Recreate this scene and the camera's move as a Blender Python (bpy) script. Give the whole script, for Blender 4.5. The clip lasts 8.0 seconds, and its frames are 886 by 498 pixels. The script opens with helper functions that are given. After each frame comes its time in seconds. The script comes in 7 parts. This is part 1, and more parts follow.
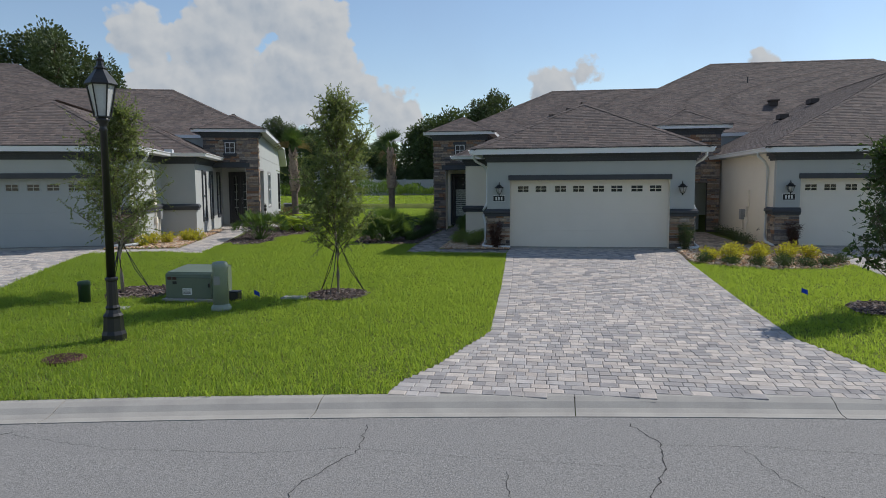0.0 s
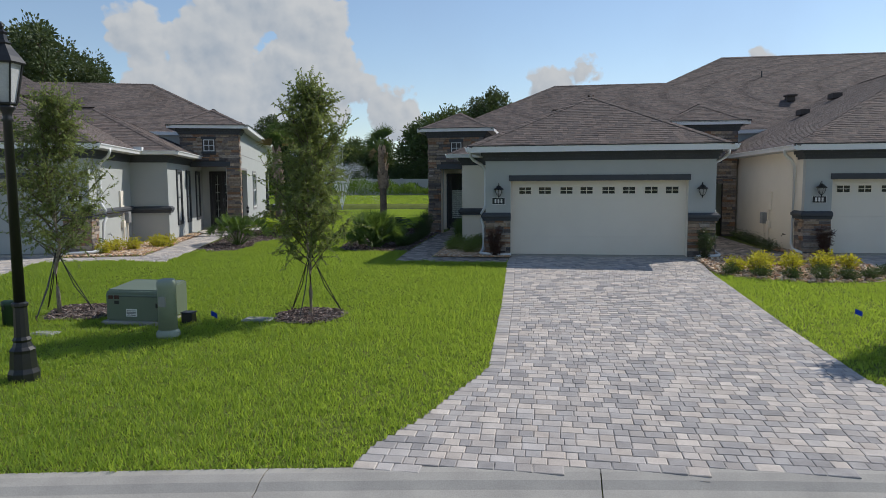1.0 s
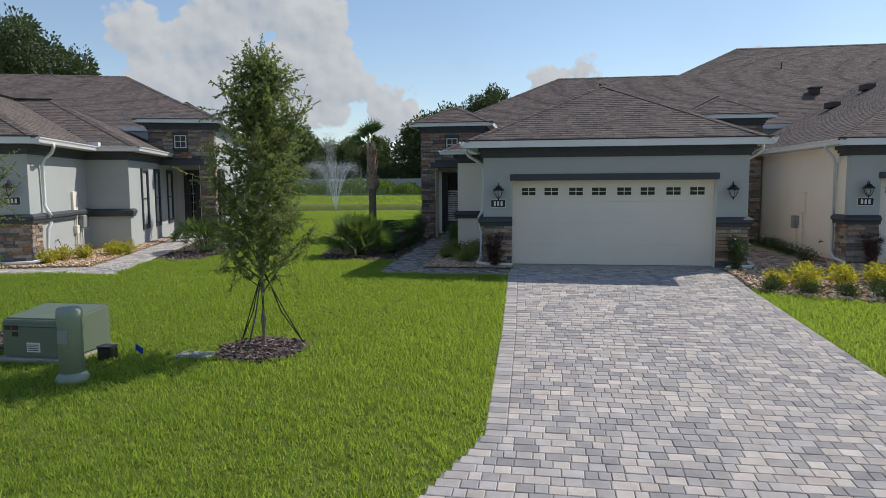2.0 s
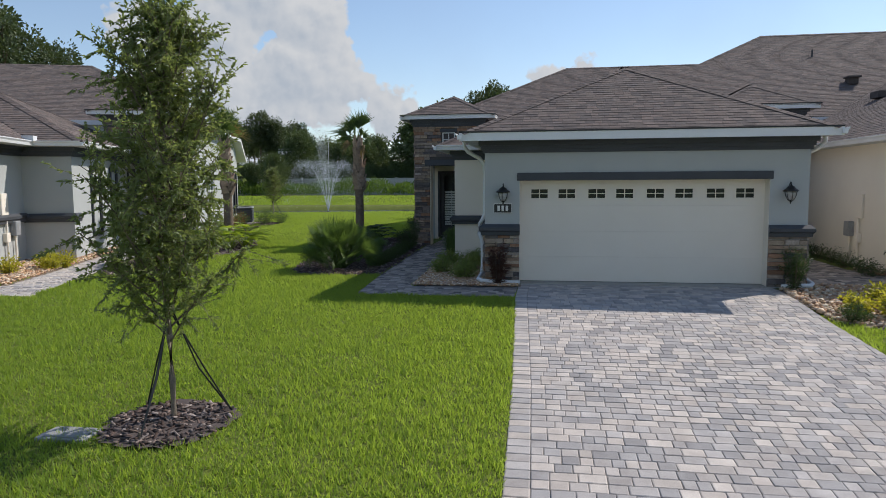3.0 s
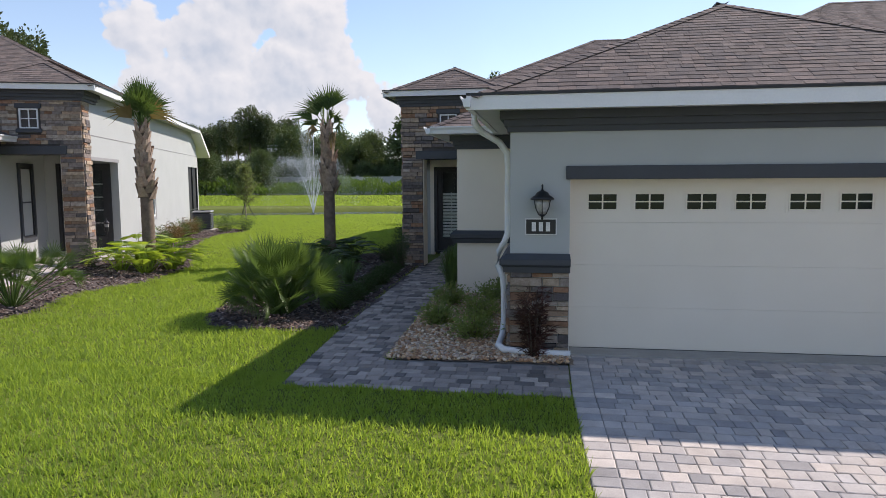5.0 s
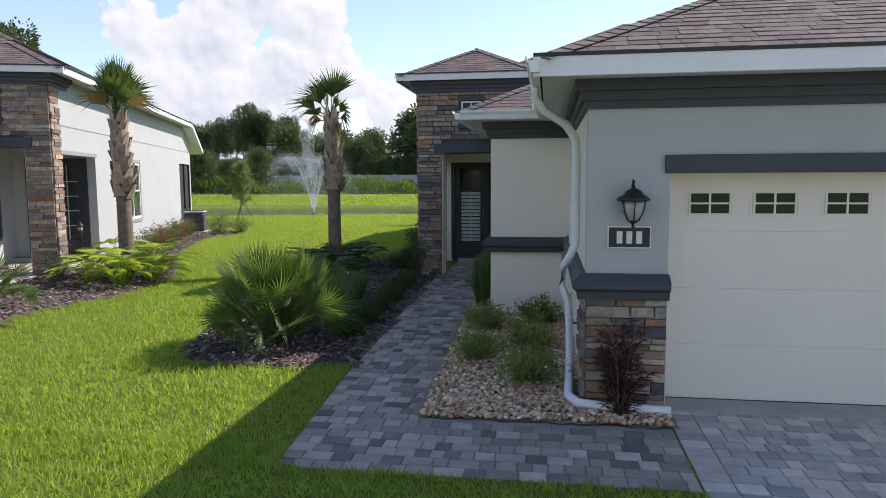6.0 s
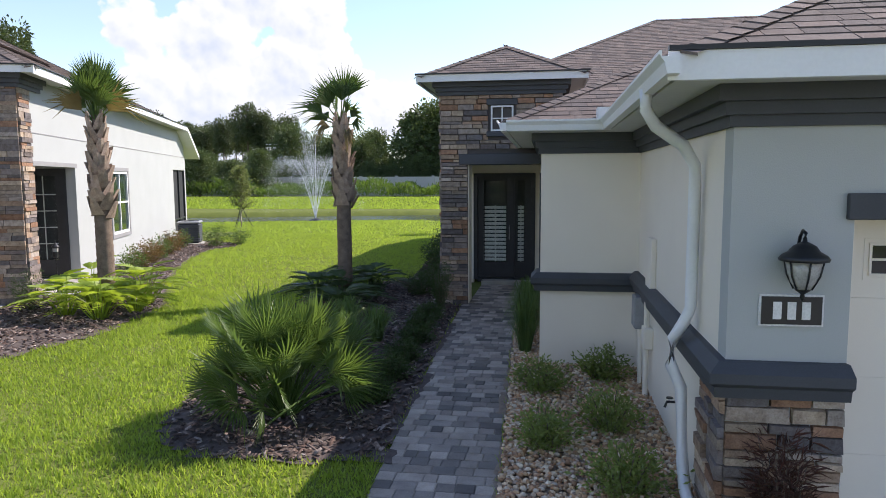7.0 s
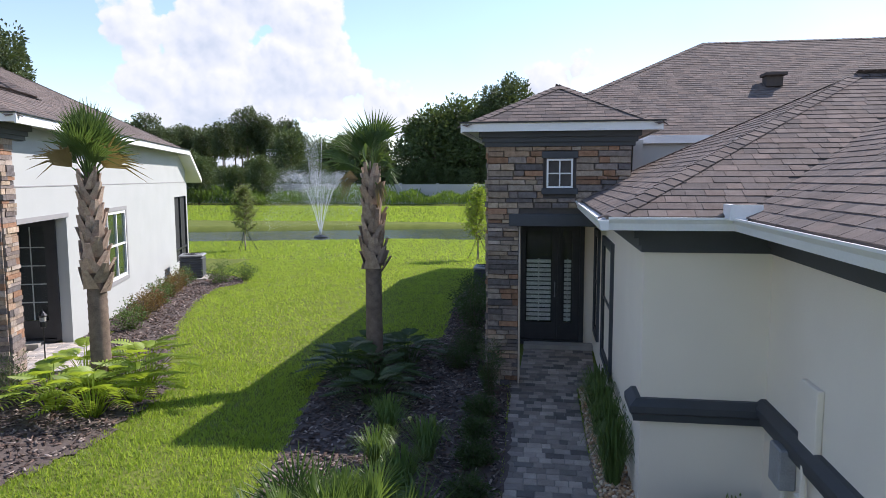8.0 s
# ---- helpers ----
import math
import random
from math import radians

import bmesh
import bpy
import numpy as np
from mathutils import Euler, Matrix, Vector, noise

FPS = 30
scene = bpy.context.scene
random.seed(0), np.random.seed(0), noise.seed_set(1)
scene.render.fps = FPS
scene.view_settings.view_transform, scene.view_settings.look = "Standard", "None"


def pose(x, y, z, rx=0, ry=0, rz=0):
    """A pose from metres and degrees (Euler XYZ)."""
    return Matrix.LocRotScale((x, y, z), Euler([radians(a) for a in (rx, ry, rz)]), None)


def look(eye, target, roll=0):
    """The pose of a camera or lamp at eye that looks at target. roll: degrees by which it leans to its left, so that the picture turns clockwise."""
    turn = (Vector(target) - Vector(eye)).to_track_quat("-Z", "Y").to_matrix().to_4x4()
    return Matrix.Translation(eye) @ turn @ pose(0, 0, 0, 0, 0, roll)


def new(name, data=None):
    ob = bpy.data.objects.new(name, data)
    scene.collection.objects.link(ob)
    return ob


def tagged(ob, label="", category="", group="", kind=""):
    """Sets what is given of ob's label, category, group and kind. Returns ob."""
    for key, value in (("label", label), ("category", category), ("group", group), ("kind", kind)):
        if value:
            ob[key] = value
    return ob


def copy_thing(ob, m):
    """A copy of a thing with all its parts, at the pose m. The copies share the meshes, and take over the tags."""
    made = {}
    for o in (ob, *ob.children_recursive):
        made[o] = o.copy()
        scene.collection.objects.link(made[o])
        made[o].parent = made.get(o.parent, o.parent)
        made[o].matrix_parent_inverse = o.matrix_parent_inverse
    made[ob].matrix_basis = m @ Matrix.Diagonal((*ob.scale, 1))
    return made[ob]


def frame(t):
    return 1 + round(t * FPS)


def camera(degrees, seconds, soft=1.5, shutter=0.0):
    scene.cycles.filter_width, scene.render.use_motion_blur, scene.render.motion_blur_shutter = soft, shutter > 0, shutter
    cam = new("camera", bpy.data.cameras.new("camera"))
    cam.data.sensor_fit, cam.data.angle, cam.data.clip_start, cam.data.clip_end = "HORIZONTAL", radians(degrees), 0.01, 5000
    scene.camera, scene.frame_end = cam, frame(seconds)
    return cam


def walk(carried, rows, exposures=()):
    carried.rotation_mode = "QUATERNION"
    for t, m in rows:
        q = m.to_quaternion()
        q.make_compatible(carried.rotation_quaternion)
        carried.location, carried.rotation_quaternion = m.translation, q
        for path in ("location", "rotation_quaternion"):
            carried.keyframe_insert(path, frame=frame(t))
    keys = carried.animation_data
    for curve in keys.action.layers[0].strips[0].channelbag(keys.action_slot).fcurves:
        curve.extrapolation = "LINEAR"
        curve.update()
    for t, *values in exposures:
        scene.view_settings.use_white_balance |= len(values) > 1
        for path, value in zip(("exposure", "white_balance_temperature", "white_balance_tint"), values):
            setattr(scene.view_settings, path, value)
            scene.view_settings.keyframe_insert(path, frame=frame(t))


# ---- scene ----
cam = camera(66.06, 8.0, 0.9)
# seconds, place in metres, tilt, roll and heading in degrees
ROWS = [
    (0.0, 1.280, -21.719, 2.029, 84.56, 0.38, 8.96),
    (0.5, 1.196, -20.768, 2.048, 84.52, 0.37, 8.92),
    (1.0, 1.103, -19.634, 2.080, 84.49, 0.35, 8.86),
    (1.5, 1.034, -18.449, 2.085, 84.47, 0.35, 8.85),
    (3.0, 0.610, -14.224, 2.108, 84.40, 0.37, 8.84),
    (3.5, 0.449, -12.579, 2.157, 84.34, 0.34, 8.82),
    (4.0, 0.267, -11.045, 2.182, 84.32, 0.34, 8.80),
    (5.5, -0.631, -7.255, 2.088, 84.26, 0.33, 8.75),
    (6.0, -1.068, -6.289, 2.081, 84.21, 0.31, 8.73),
    (6.5, -1.468, -5.382, 2.192, 84.17, 0.31, 8.71),
    (7.0, -1.859, -4.497, 2.387, 84.16, 0.29, 8.68),
    (7.5, -2.370, -3.700, 2.796, 84.10, 0.21, 8.56),
    (8.0, -2.938, -2.798, 3.445, 84.06, 0.16, 8.50),
]
walk(cam, [(t, pose(x, y, z, rx, ry, rz)) for t, x, y, z, rx, ry, rz in ROWS], [(0.0, 0.0, 6500, 10), (1.5, 0.06, 6550, 10), (3.5, 0.27, 6600, 13), (5.5, 0.74, 6750, 18), (6.5, 0.96, 6700, 18), (7.5, 1.06, 6600, 18), (8.0, 0.90, 6450, 18)])

# ---- light: afternoon sun from behind the houses, blue sky with cumulus ----
SUN_WAY = Vector((2.5, 2.15, 3.12)).normalized()
SUN_EL = math.asin(SUN_WAY.z)
SUN_AZ = math.atan2(SUN_WAY.x, SUN_WAY.y)
sun = new("sun", bpy.data.lights.new("sun", "SUN"))
sun.data.energy, sun.data.angle, sun.data.color = 3.75, radians(0.55), (1.0, 0.95, 0.88)
sun.matrix_world = look((0, 0, 60), Vector((0, 0, 60)) - SUN_WAY)


def make_world():
    w = bpy.data.worlds.new("sky")
    scene.world = w
    w.use_nodes = True
    nt = w.node_tree
    nt.nodes.clear()
    N, L = nt.nodes.new, nt.links.new
    out, bg, sky = N("ShaderNodeOutputWorld"), N("ShaderNodeBackground"), N("ShaderNodeTexSky")
    sky.sky_type, sky.sun_disc = "NISHITA", False
    sky.sun_elevation, sky.sun_rotation = SUN_EL, SUN_AZ
    sky.air_density, sky.dust_density, sky.ozone_density = 1.0, 0.2, 1.6
    bg.inputs["Strength"].default_value = 0.125
    co, sep = N("ShaderNodeTexCoord"), N("ShaderNodeSeparateXYZ")

    def m(op, a, b=0.0, clamp=False):
        n = N("ShaderNodeMath")
        n.operation, n.use_clamp = op, clamp
        for i, v in enumerate((a, b)):
            if isinstance(v, (int, float)):
                n.inputs[i].default_value = v
            else:
                L(v, n.inputs[i])
        return n.outputs[0]

    L(co.outputs["Generated"], sep.inputs[0])
    sx, sy, sz = sep.outputs
    az = m("MULTIPLY", m("ARCTAN2", sx, sy), 180 / math.pi)
    el = m("MULTIPLY", m("ARCSINE", sz), 180 / math.pi)
    comb = N("ShaderNodeCombineXYZ")
    L(az, comb.inputs[0]), L(el, comb.inputs[1])

    def noise_tex(scale, detail, rough, off=0.0):
        n, mp = N("ShaderNodeTexNoise"), N("ShaderNodeMapping")
        mp.inputs["Location"].default_value = (off, off * 0.7, 0)
        L(comb.outputs[0], mp.inputs[0]), L(mp.outputs[0], n.inputs["Vector"])
        n.inputs["Scale"].default_value, n.inputs["Detail"].default_value, n.inputs["Roughness"].default_value = scale, detail, rough
        return n.outputs["Fac"]

    # towering cumulus: rounded heads at (azimuth, elevation, radius)
    heads = [(-31.9, 10.6, 2.7), (-30.6, 7.6, 3.0), (-26.2, 11.2, 4.0), (-23.4, 14.6, 3.8), (-19.7, 12.2, 3.4), (-21.0, 8.5, 4.4),
             (-17.6, 7.6, 3.1), (-13.2, 5.4, 2.6), (-25.5, 5.0, 5.4), (-11.6, 6.2, 1.4), (0.2, 7.7, 1.9), (2.2, 8.9, 1.2), (16.0, 8.5, 1.1),
             (-62.0, 8.0, 8.0), (60.0, 9.0, 9.0), (110.0, 12.0, 14.0), (-120.0, 12.0, 15.0), (170.0, 10.0, 13.0)]

    def billow(vec, scale):
        n = N("ShaderNodeTexVoronoi")
        n.feature, n.voronoi_dimensions = "SMOOTH_F1", "2D"
        n.inputs["Scale"].default_value, n.inputs["Smoothness"].default_value = scale, 0.6
        L(vec, n.inputs["Vector"])
        return m("SUBTRACT", 0.42, n.outputs["Distance"])

    def cloud(daz, de):
        """Density of the cumulus, looked up a little way off."""
        a1, e1 = m("ADD", az, daz), m("ADD", el, de)
        at = N("ShaderNodeCombineXYZ")
        L(a1, at.inputs[0]), L(e1, at.inputs[1])
        warp = N("ShaderNodeTexNoise")
        warp.inputs["Scale"].default_value, warp.inputs["Detail"].default_value = 0.9, 6
        L(at.outputs[0], warp.inputs["Vector"])
        sc, ad = N("ShaderNodeVectorMath"), N("ShaderNodeVectorMath")
        sc.operation, ad.operation = "SCALE", "ADD"
        sc.inputs["Scale"].default_value = 1.1
        L(warp.outputs["Color"], sc.inputs[0]), L(sc.outputs[0], ad.inputs[0]), L(at.outputs[0], ad.inputs[1])
        best = None
        for a, e, r in heads:
            dx, dy = m("MULTIPLY", m("SUBTRACT", a1, a), 1 / r), m("MULTIPLY", m("SUBTRACT", e1, e), 1.05 / r)
            d = m("SUBTRACT", 1.0, m("SQRT", m("ADD", m("MULTIPLY", dx, dx), m("MULTIPLY", dy, dy))))
            d = m("MULTIPLY", d, r / 3.0)
            best = d if best is None else m("MAXIMUM", best, d)
        puffs = m("ADD", m("MULTIPLY", billow(ad.outputs[0], 0.30), 0.8), m("MULTIPLY", billow(ad.outputs[0], 0.85), 0.34))
        fluff = m("MULTIPLY", m("SUBTRACT", warp.outputs["Fac"], 0.5), 0.45)
        return m("ADD", best, m("ADD", m("ADD", puffs, m("MULTIPLY", billow(ad.outputs[0], 2.2), 0.09)), fluff))

    shape, sunward = cloud(0.0, 0.0), cloud(0.42, 0.5)
    mask = m("MULTIPLY", shape, 7.0, True)
    thin = m("MULTIPLY", m("SUBTRACT", noise_tex(0.09, 5, 0.55, 9.0), 0.42), 1.2, True)
    low = m("SUBTRACT", 1.0, m("MULTIPLY", el, 1 / 26.0), True)
    veil = m("MULTIPLY", m("ADD", m("MULTIPLY", low, 0.16), m("MULTIPLY", thin, 0.5)), 0.8, True)
    body = N("ShaderNodeMix")
    body.data_type = "RGBA"
    body.inputs[6].default_value, body.inputs[7].default_value = (2.5, 3.0, 3.65, 1), (4.25, 4.45, 4.65, 1)
    lit = m("ADD", m("MULTIPLY", m("SUBTRACT", shape, sunward), 0.85), m("SUBTRACT", 0.80, m("MULTIPLY", shape, 0.26)))
    L(m("MULTIPLY", lit, 1.0, True), body.inputs[0])
    hazy = N("ShaderNodeMix")
    hazy.data_type = "RGBA"
    L(veil, hazy.inputs[0]), L(sky.outputs[0], hazy.inputs[6])
    hazy.inputs[7].default_value = (2.5, 3.35, 4.8, 1)
    mix = N("ShaderNodeMix")
    mix.data_type = "RGBA"
    L(mask, mix.inputs[0]), L(hazy.outputs[2], mix.inputs[6]), L(body.outputs[2], mix.inputs[7])
    L(mix.outputs[2], bg.inputs["Color"]), L(bg.outputs[0], out.inputs["Surface"])


make_world()


# ---- materials ----
def material(name, colour, rough=0.8, second=None, scale=6.0, bump=0.2, fine=60.0, metal=0.0, per_piece=0.0, island=False, spec=0.4, ramp=None, depth=0.01):
    """A surface with colour variation at two scales and relief; per_piece varies it from piece to piece."""
    mt = bpy.data.materials.new(name)
    mt.use_nodes = True
    nt = mt.node_tree
    N, L = nt.nodes.new, nt.links.new
    b = nt.nodes["Principled BSDF"]
    b.inputs["Roughness"].default_value, b.inputs["Metallic"].default_value = rough, metal
    b.inputs["Specular IOR Level"].default_value = spec
    co = N("ShaderNodeNewGeometry").outputs["Position"]
    n1, n2 = N("ShaderNodeTexNoise"), N("ShaderNodeTexNoise")
    for n, s in ((n1, scale), (n2, fine)):
        L(co, n.inputs["Vector"])
        n.inputs["Scale"].default_value, n.inputs["Detail"].default_value = s, 5
    second = second or tuple(c * 0.7 for c in colour)
    cr = N("ShaderNodeValToRGB")
    cr.color_ramp.elements[0].position, cr.color_ramp.elements[1].position = 0.36, 0.64
    cr.color_ramp.elements[0].color, cr.color_ramp.elements[1].color = (*second, 1), (*colour, 1)
    add = N("ShaderNodeMath")
    add.operation = "MULTIPLY_ADD"
    L(n2.outputs["Fac"], add.inputs[0])
    add.inputs[1].default_value = 0.45
    sub = N("ShaderNodeMath")
    sub.operation = "MULTIPLY_ADD"
    L(n1.outputs["Fac"], sub.inputs[0])
    sub.inputs[1].default_value, sub.inputs[2].default_value = 0.55, 0.0
    L(sub.outputs[0], add.inputs[2]), L(add.outputs[0], cr.inputs[0])
    col = cr.outputs[0]
    if per_piece or ramp:
        rnd = N("ShaderNodeNewGeometry").outputs["Random Per Island"] if island else N("ShaderNodeObjectInfo").outputs["Random"]
        if ramp:
            r2 = N("ShaderNodeValToRGB")
            r2.color_ramp.interpolation = "CONSTANT"
            els = r2.color_ramp.elements
            while len(els) < len(ramp):
                els.new(0.5)
            for i, c in enumerate(ramp):
                els[i].position, els[i].color = i / len(ramp), (*c, 1)
            L(rnd, r2.inputs[0])
            mx = N("ShaderNodeMix")
            mx.data_type, mx.blend_type = "RGBA", "MULTIPLY"
            mx.inputs[0].default_value = 1.0
            L(r2.outputs[0], mx.inputs[6]), L(col, mx.inputs[7])
            col = mx.outputs[2]
        if per_piece:
            hs, mr = N("ShaderNodeHueSaturation"), N("ShaderNodeMapRange")
            wn = N("ShaderNodeTexWhiteNoise")
            wn.noise_dimensions = "1D"
            L(rnd, wn.inputs["W"]), L(wn.outputs["Value"], mr.inputs[0])
            mr.inputs[3].default_value, mr.inputs[4].default_value = 1 - per_piece, 1 + per_piece
            L(mr.outputs[0], hs.inputs["Value"]), L(col, hs.inputs["Color"])
            col = hs.outputs[0]
    L(col, b.inputs["Base Color"])
    if bump:
        bp = N("ShaderNodeBump")
        bp.inputs["Strength"].default_value, bp.inputs["Distance"].default_value = bump, depth
        L(add.outputs[0], bp.inputs["Height"]), L(bp.outputs[0], b.inputs["Normal"])
    return mt


def leaf_material(name, colour, second, rough=0.55, through_light=0.35):
    """Foliage: each leaf its own green, some light let through."""
    mt = material(name, colour, rough, second, 1.2, 0.0, 9.0, per_piece=0.3, island=True, spec=0.3)
    nt = mt.node_tree
    b = nt.nodes["Principled BSDF"]
    tr, mx = nt.nodes.new("ShaderNodeBsdfTranslucent"), nt.nodes.new("ShaderNodeMixShader")
    tr.inputs["Color"].default_value = (colour[0] * 2.2, colour[1] * 2.2, colour[2] * 1.2, 1)
    mx.inputs[0].default_value = through_light
    nt.links.new(b.outputs[0], mx.inputs[1]), nt.links.new(tr.outputs[0], mx.inputs[2])
    nt.links.new(mx.outputs[0], nt.nodes["Material Output"].inputs["Surface"])
    return mt


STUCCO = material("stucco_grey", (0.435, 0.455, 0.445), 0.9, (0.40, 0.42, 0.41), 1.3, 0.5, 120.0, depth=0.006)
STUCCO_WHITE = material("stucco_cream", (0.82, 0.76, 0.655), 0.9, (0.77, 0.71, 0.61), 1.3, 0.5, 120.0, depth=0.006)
TRIM_DARK = material("trim_dark", (0.062, 0.068, 0.078), 0.6, (0.05, 0.055, 0.063), 3.0, 0.15, 90.0)
WHITE = material("white_metal", (0.78, 0.79, 0.79), 0.45, (0.72, 0.73, 0.73), 2.0, 0.03, 40.0)
DOOR_CREAM = material("garage_door_cream", (0.79, 0.735, 0.64), 0.55, (0.75, 0.695, 0.60), 1.5, 0.08, 150.0)
DOOR_GREY = material("garage_door_grey", (0.40, 0.425, 0.42), 0.55, (0.37, 0.395, 0.39), 1.5, 0.08, 150.0)
SHINGLE = material("shingle", (0.95, 0.95, 0.95), 0.95, (0.70, 0.68, 0.67), 9.0, 0.6, 260.0, per_piece=0.13, island=True, spec=0.15,
                   ramp=[(0.19, 0.158, 0.143), (0.165, 0.140, 0.130), (0.215, 0.174, 0.156), (0.155, 0.135, 0.128), (0.195, 0.165, 0.150)])
ROOF_BASE = material("roof_felt", (0.10, 0.085, 0.08), 0.95, (0.075, 0.065, 0.06), 8.0, 0.3)
STONES = [(0.40, 0.29, 0.21), (0.25, 0.215, 0.20), (0.45, 0.39, 0.335), (0.36, 0.215, 0.14), (0.18, 0.165, 0.165), (0.50, 0.40, 0.30), (0.28, 0.24, 0.22), (0.40, 0.33, 0.27)]
STONE = material("ledge_stone", (1.0, 1.0, 1.0), 0.92, (0.55, 0.52, 0.5), 14.0, 0.9, 70.0, per_piece=0.25, spec=0.2, ramp=STONES, depth=0.02)
STONE_FAR = material("ledge_stone_joined", (1.0, 1.0, 1.0), 0.92, (0.55, 0.52, 0.5), 14.0, 0.9, 70.0, per_piece=0.25, island=True, spec=0.2, ramp=STONES, depth=0.02)
MORTAR = material("mortar", (0.10, 0.09, 0.085), 0.95, bump=0.4)
PAVERS = [(0.56, 0.50, 0.445), (0.46, 0.425, 0.395), (0.36, 0.345, 0.335), (0.52, 0.475, 0.435), (0.61, 0.55, 0.49), (0.41, 0.39, 0.375), (0.49, 0.46, 0.435)]
PAVER = material("paver", (1.0, 1.0, 1.0), 0.9, (0.72, 0.71, 0.71), 5.0, 0.6, 90.0, per_piece=0.11, spec=0.25, ramp=PAVERS)
PAVER_FAR = material("paver_joined", (1.0, 1.0, 1.0), 0.9, (0.72, 0.71, 0.71), 5.0, 0.6, 90.0, per_piece=0.11, island=True, spec=0.25, ramp=PAVERS)
WALKS = [(0.37, 0.32, 0.275), (0.26, 0.23, 0.205), (0.45, 0.39, 0.335), (0.18, 0.163, 0.15), (0.39, 0.34, 0.295), (0.31, 0.272, 0.24)]
WALK_PAVER = material("walk_paver", (1.0, 1.0, 1.0), 0.9, (0.7, 0.69, 0.69), 6.0, 0.6, 90.0, per_piece=0.2, spec=0.25, ramp=WALKS)
WALK_FAR = material("walk_paver_joined", (1.0, 1.0, 1.0), 0.9, (0.7, 0.69, 0.69), 6.0, 0.6, 90.0, per_piece=0.2, island=True, spec=0.25, ramp=WALKS)
SAND = material("joint_sand", (0.28, 0.26, 0.235), 0.95, bump=0.3)
ASPHALT = material("asphalt", (0.33, 0.32, 0.305), 0.93, (0.16, 0.157, 0.152), 48.0, 0.9, 150.0, spec=0.25, depth=0.012)
CONCRETE = material("kerb_concrete", (0.42, 0.40, 0.36), 0.9, (0.31, 0.295, 0.27), 2.2, 0.4, 80.0, spec=0.25)
CRACK = material("crack_tar", (0.035, 0.034, 0.033), 0.9, bump=0.1)
SOIL = material("lawn_soil", (0.148, 0.172, 0.042), 0.95, (0.095, 0.120, 0.028), 1.1, 0.8, 45.0, spec=0.1)
BLADE = leaf_material("grass_blade", (0.218, 0.288, 0.058), (0.122, 0.190, 0.034), 0.55, 0.5)
BLACK = material("black_metal", (0.014, 0.015, 0.017), 0.4, (0.01, 0.011, 0.012), 5.0, 0.05, 60.0, spec=0.5)
DARK_FRAME = material("dark_frame", (0.035, 0.037, 0.042), 0.45, bump=0.03)
YOUNG_BARK = material("young_bark", (0.40, 0.345, 0.28), 0.9, (0.24, 0.20, 0.16), 18.0, 0.7, 80.0, spec=0.15)
BARK = material("bark", (0.20, 0.165, 0.125), 0.95, (0.11, 0.09, 0.07), 22.0, 0.9, 80.0, spec=0.15)
MULCH = material("mulch_bed", (0.12, 0.095, 0.085), 0.95, (0.065, 0.05, 0.046), 12.0, 0.9, 70.0)


def glass_material(name, tint=(0.02, 0.024, 0.028)):
    """Dark opaque window glass; the shade of an unlit room is put into its colour."""
    return material(name, tint, 0.06, bump=0.0, spec=0.6)


def clear_glass(name):
    mt = bpy.data.materials.new(name)
    mt.use_nodes = True
    b = mt.node_tree.nodes["Principled BSDF"]
    b.inputs["Base Color"].default_value = (0.85, 0.9, 0.88, 1)
    b.inputs["Transmission Weight"].default_value, b.inputs["Roughness"].default_value, b.inputs["IOR"].default_value = 1.0, 0.0, 1.15
    return mt


GLASS = glass_material("dark_glass")


# ---- mesh helpers ----
IDENT = Matrix.Identity(4)
STATE = {"place": IDENT}


def mesh_of(name, verts, faces, mat):
    me = bpy.data.meshes.new(name)
    me.from_pydata([tuple(v) for v in verts], [], faces)
    me.materials.append(mat)
    return me


def part(name, bm, mat, parent=None, label="", smooth=False):
    """Links a bmesh as one mesh object, under a thing or a part, placed by the current frame of reference."""
    if STATE["place"] is not IDENT:
        bm.transform(STATE["place"])
        if STATE["place"].determinant() < 0:
            bmesh.ops.reverse_faces(bm, faces=bm.faces[:])
    me = bpy.data.meshes.new(name)
    bm.to_mesh(me)
    bm.free()
    me.materials.append(mat)
    if smooth:
        for p in me.polygons:
            p.use_smooth = True
    ob = new(name, me)
    ob.parent = parent
    return tagged(ob, label)


def thing(name, at, label, category, group="", kind=""):
    e = new(name)
    e.matrix_world = at if isinstance(at, Matrix) else Matrix.Translation(at)
    return tagged(e, label, category, group, kind)


def box(bm, x0, x1, y0, y1, z0, z1, bevel=0.0):
    r = bmesh.ops.create_cube(bm, size=1.0)
    bmesh.ops.transform(bm, matrix=Matrix.LocRotScale(((x0 + x1) / 2, (y0 + y1) / 2, (z0 + z1) / 2), None, (abs(x1 - x0), abs(y1 - y0), abs(z1 - z0))), verts=r["verts"])
    if bevel:
        es = list({e for v in r["verts"] for e in v.link_edges})
        bmesh.ops.bevel(bm, geom=es, offset=bevel, segments=1, affect="EDGES")
    return bm


def boxes(*rows, bevel=0.0):
    bm = bmesh.new()
    for r in rows:
        box(bm, *r, bevel=bevel)
    return bm


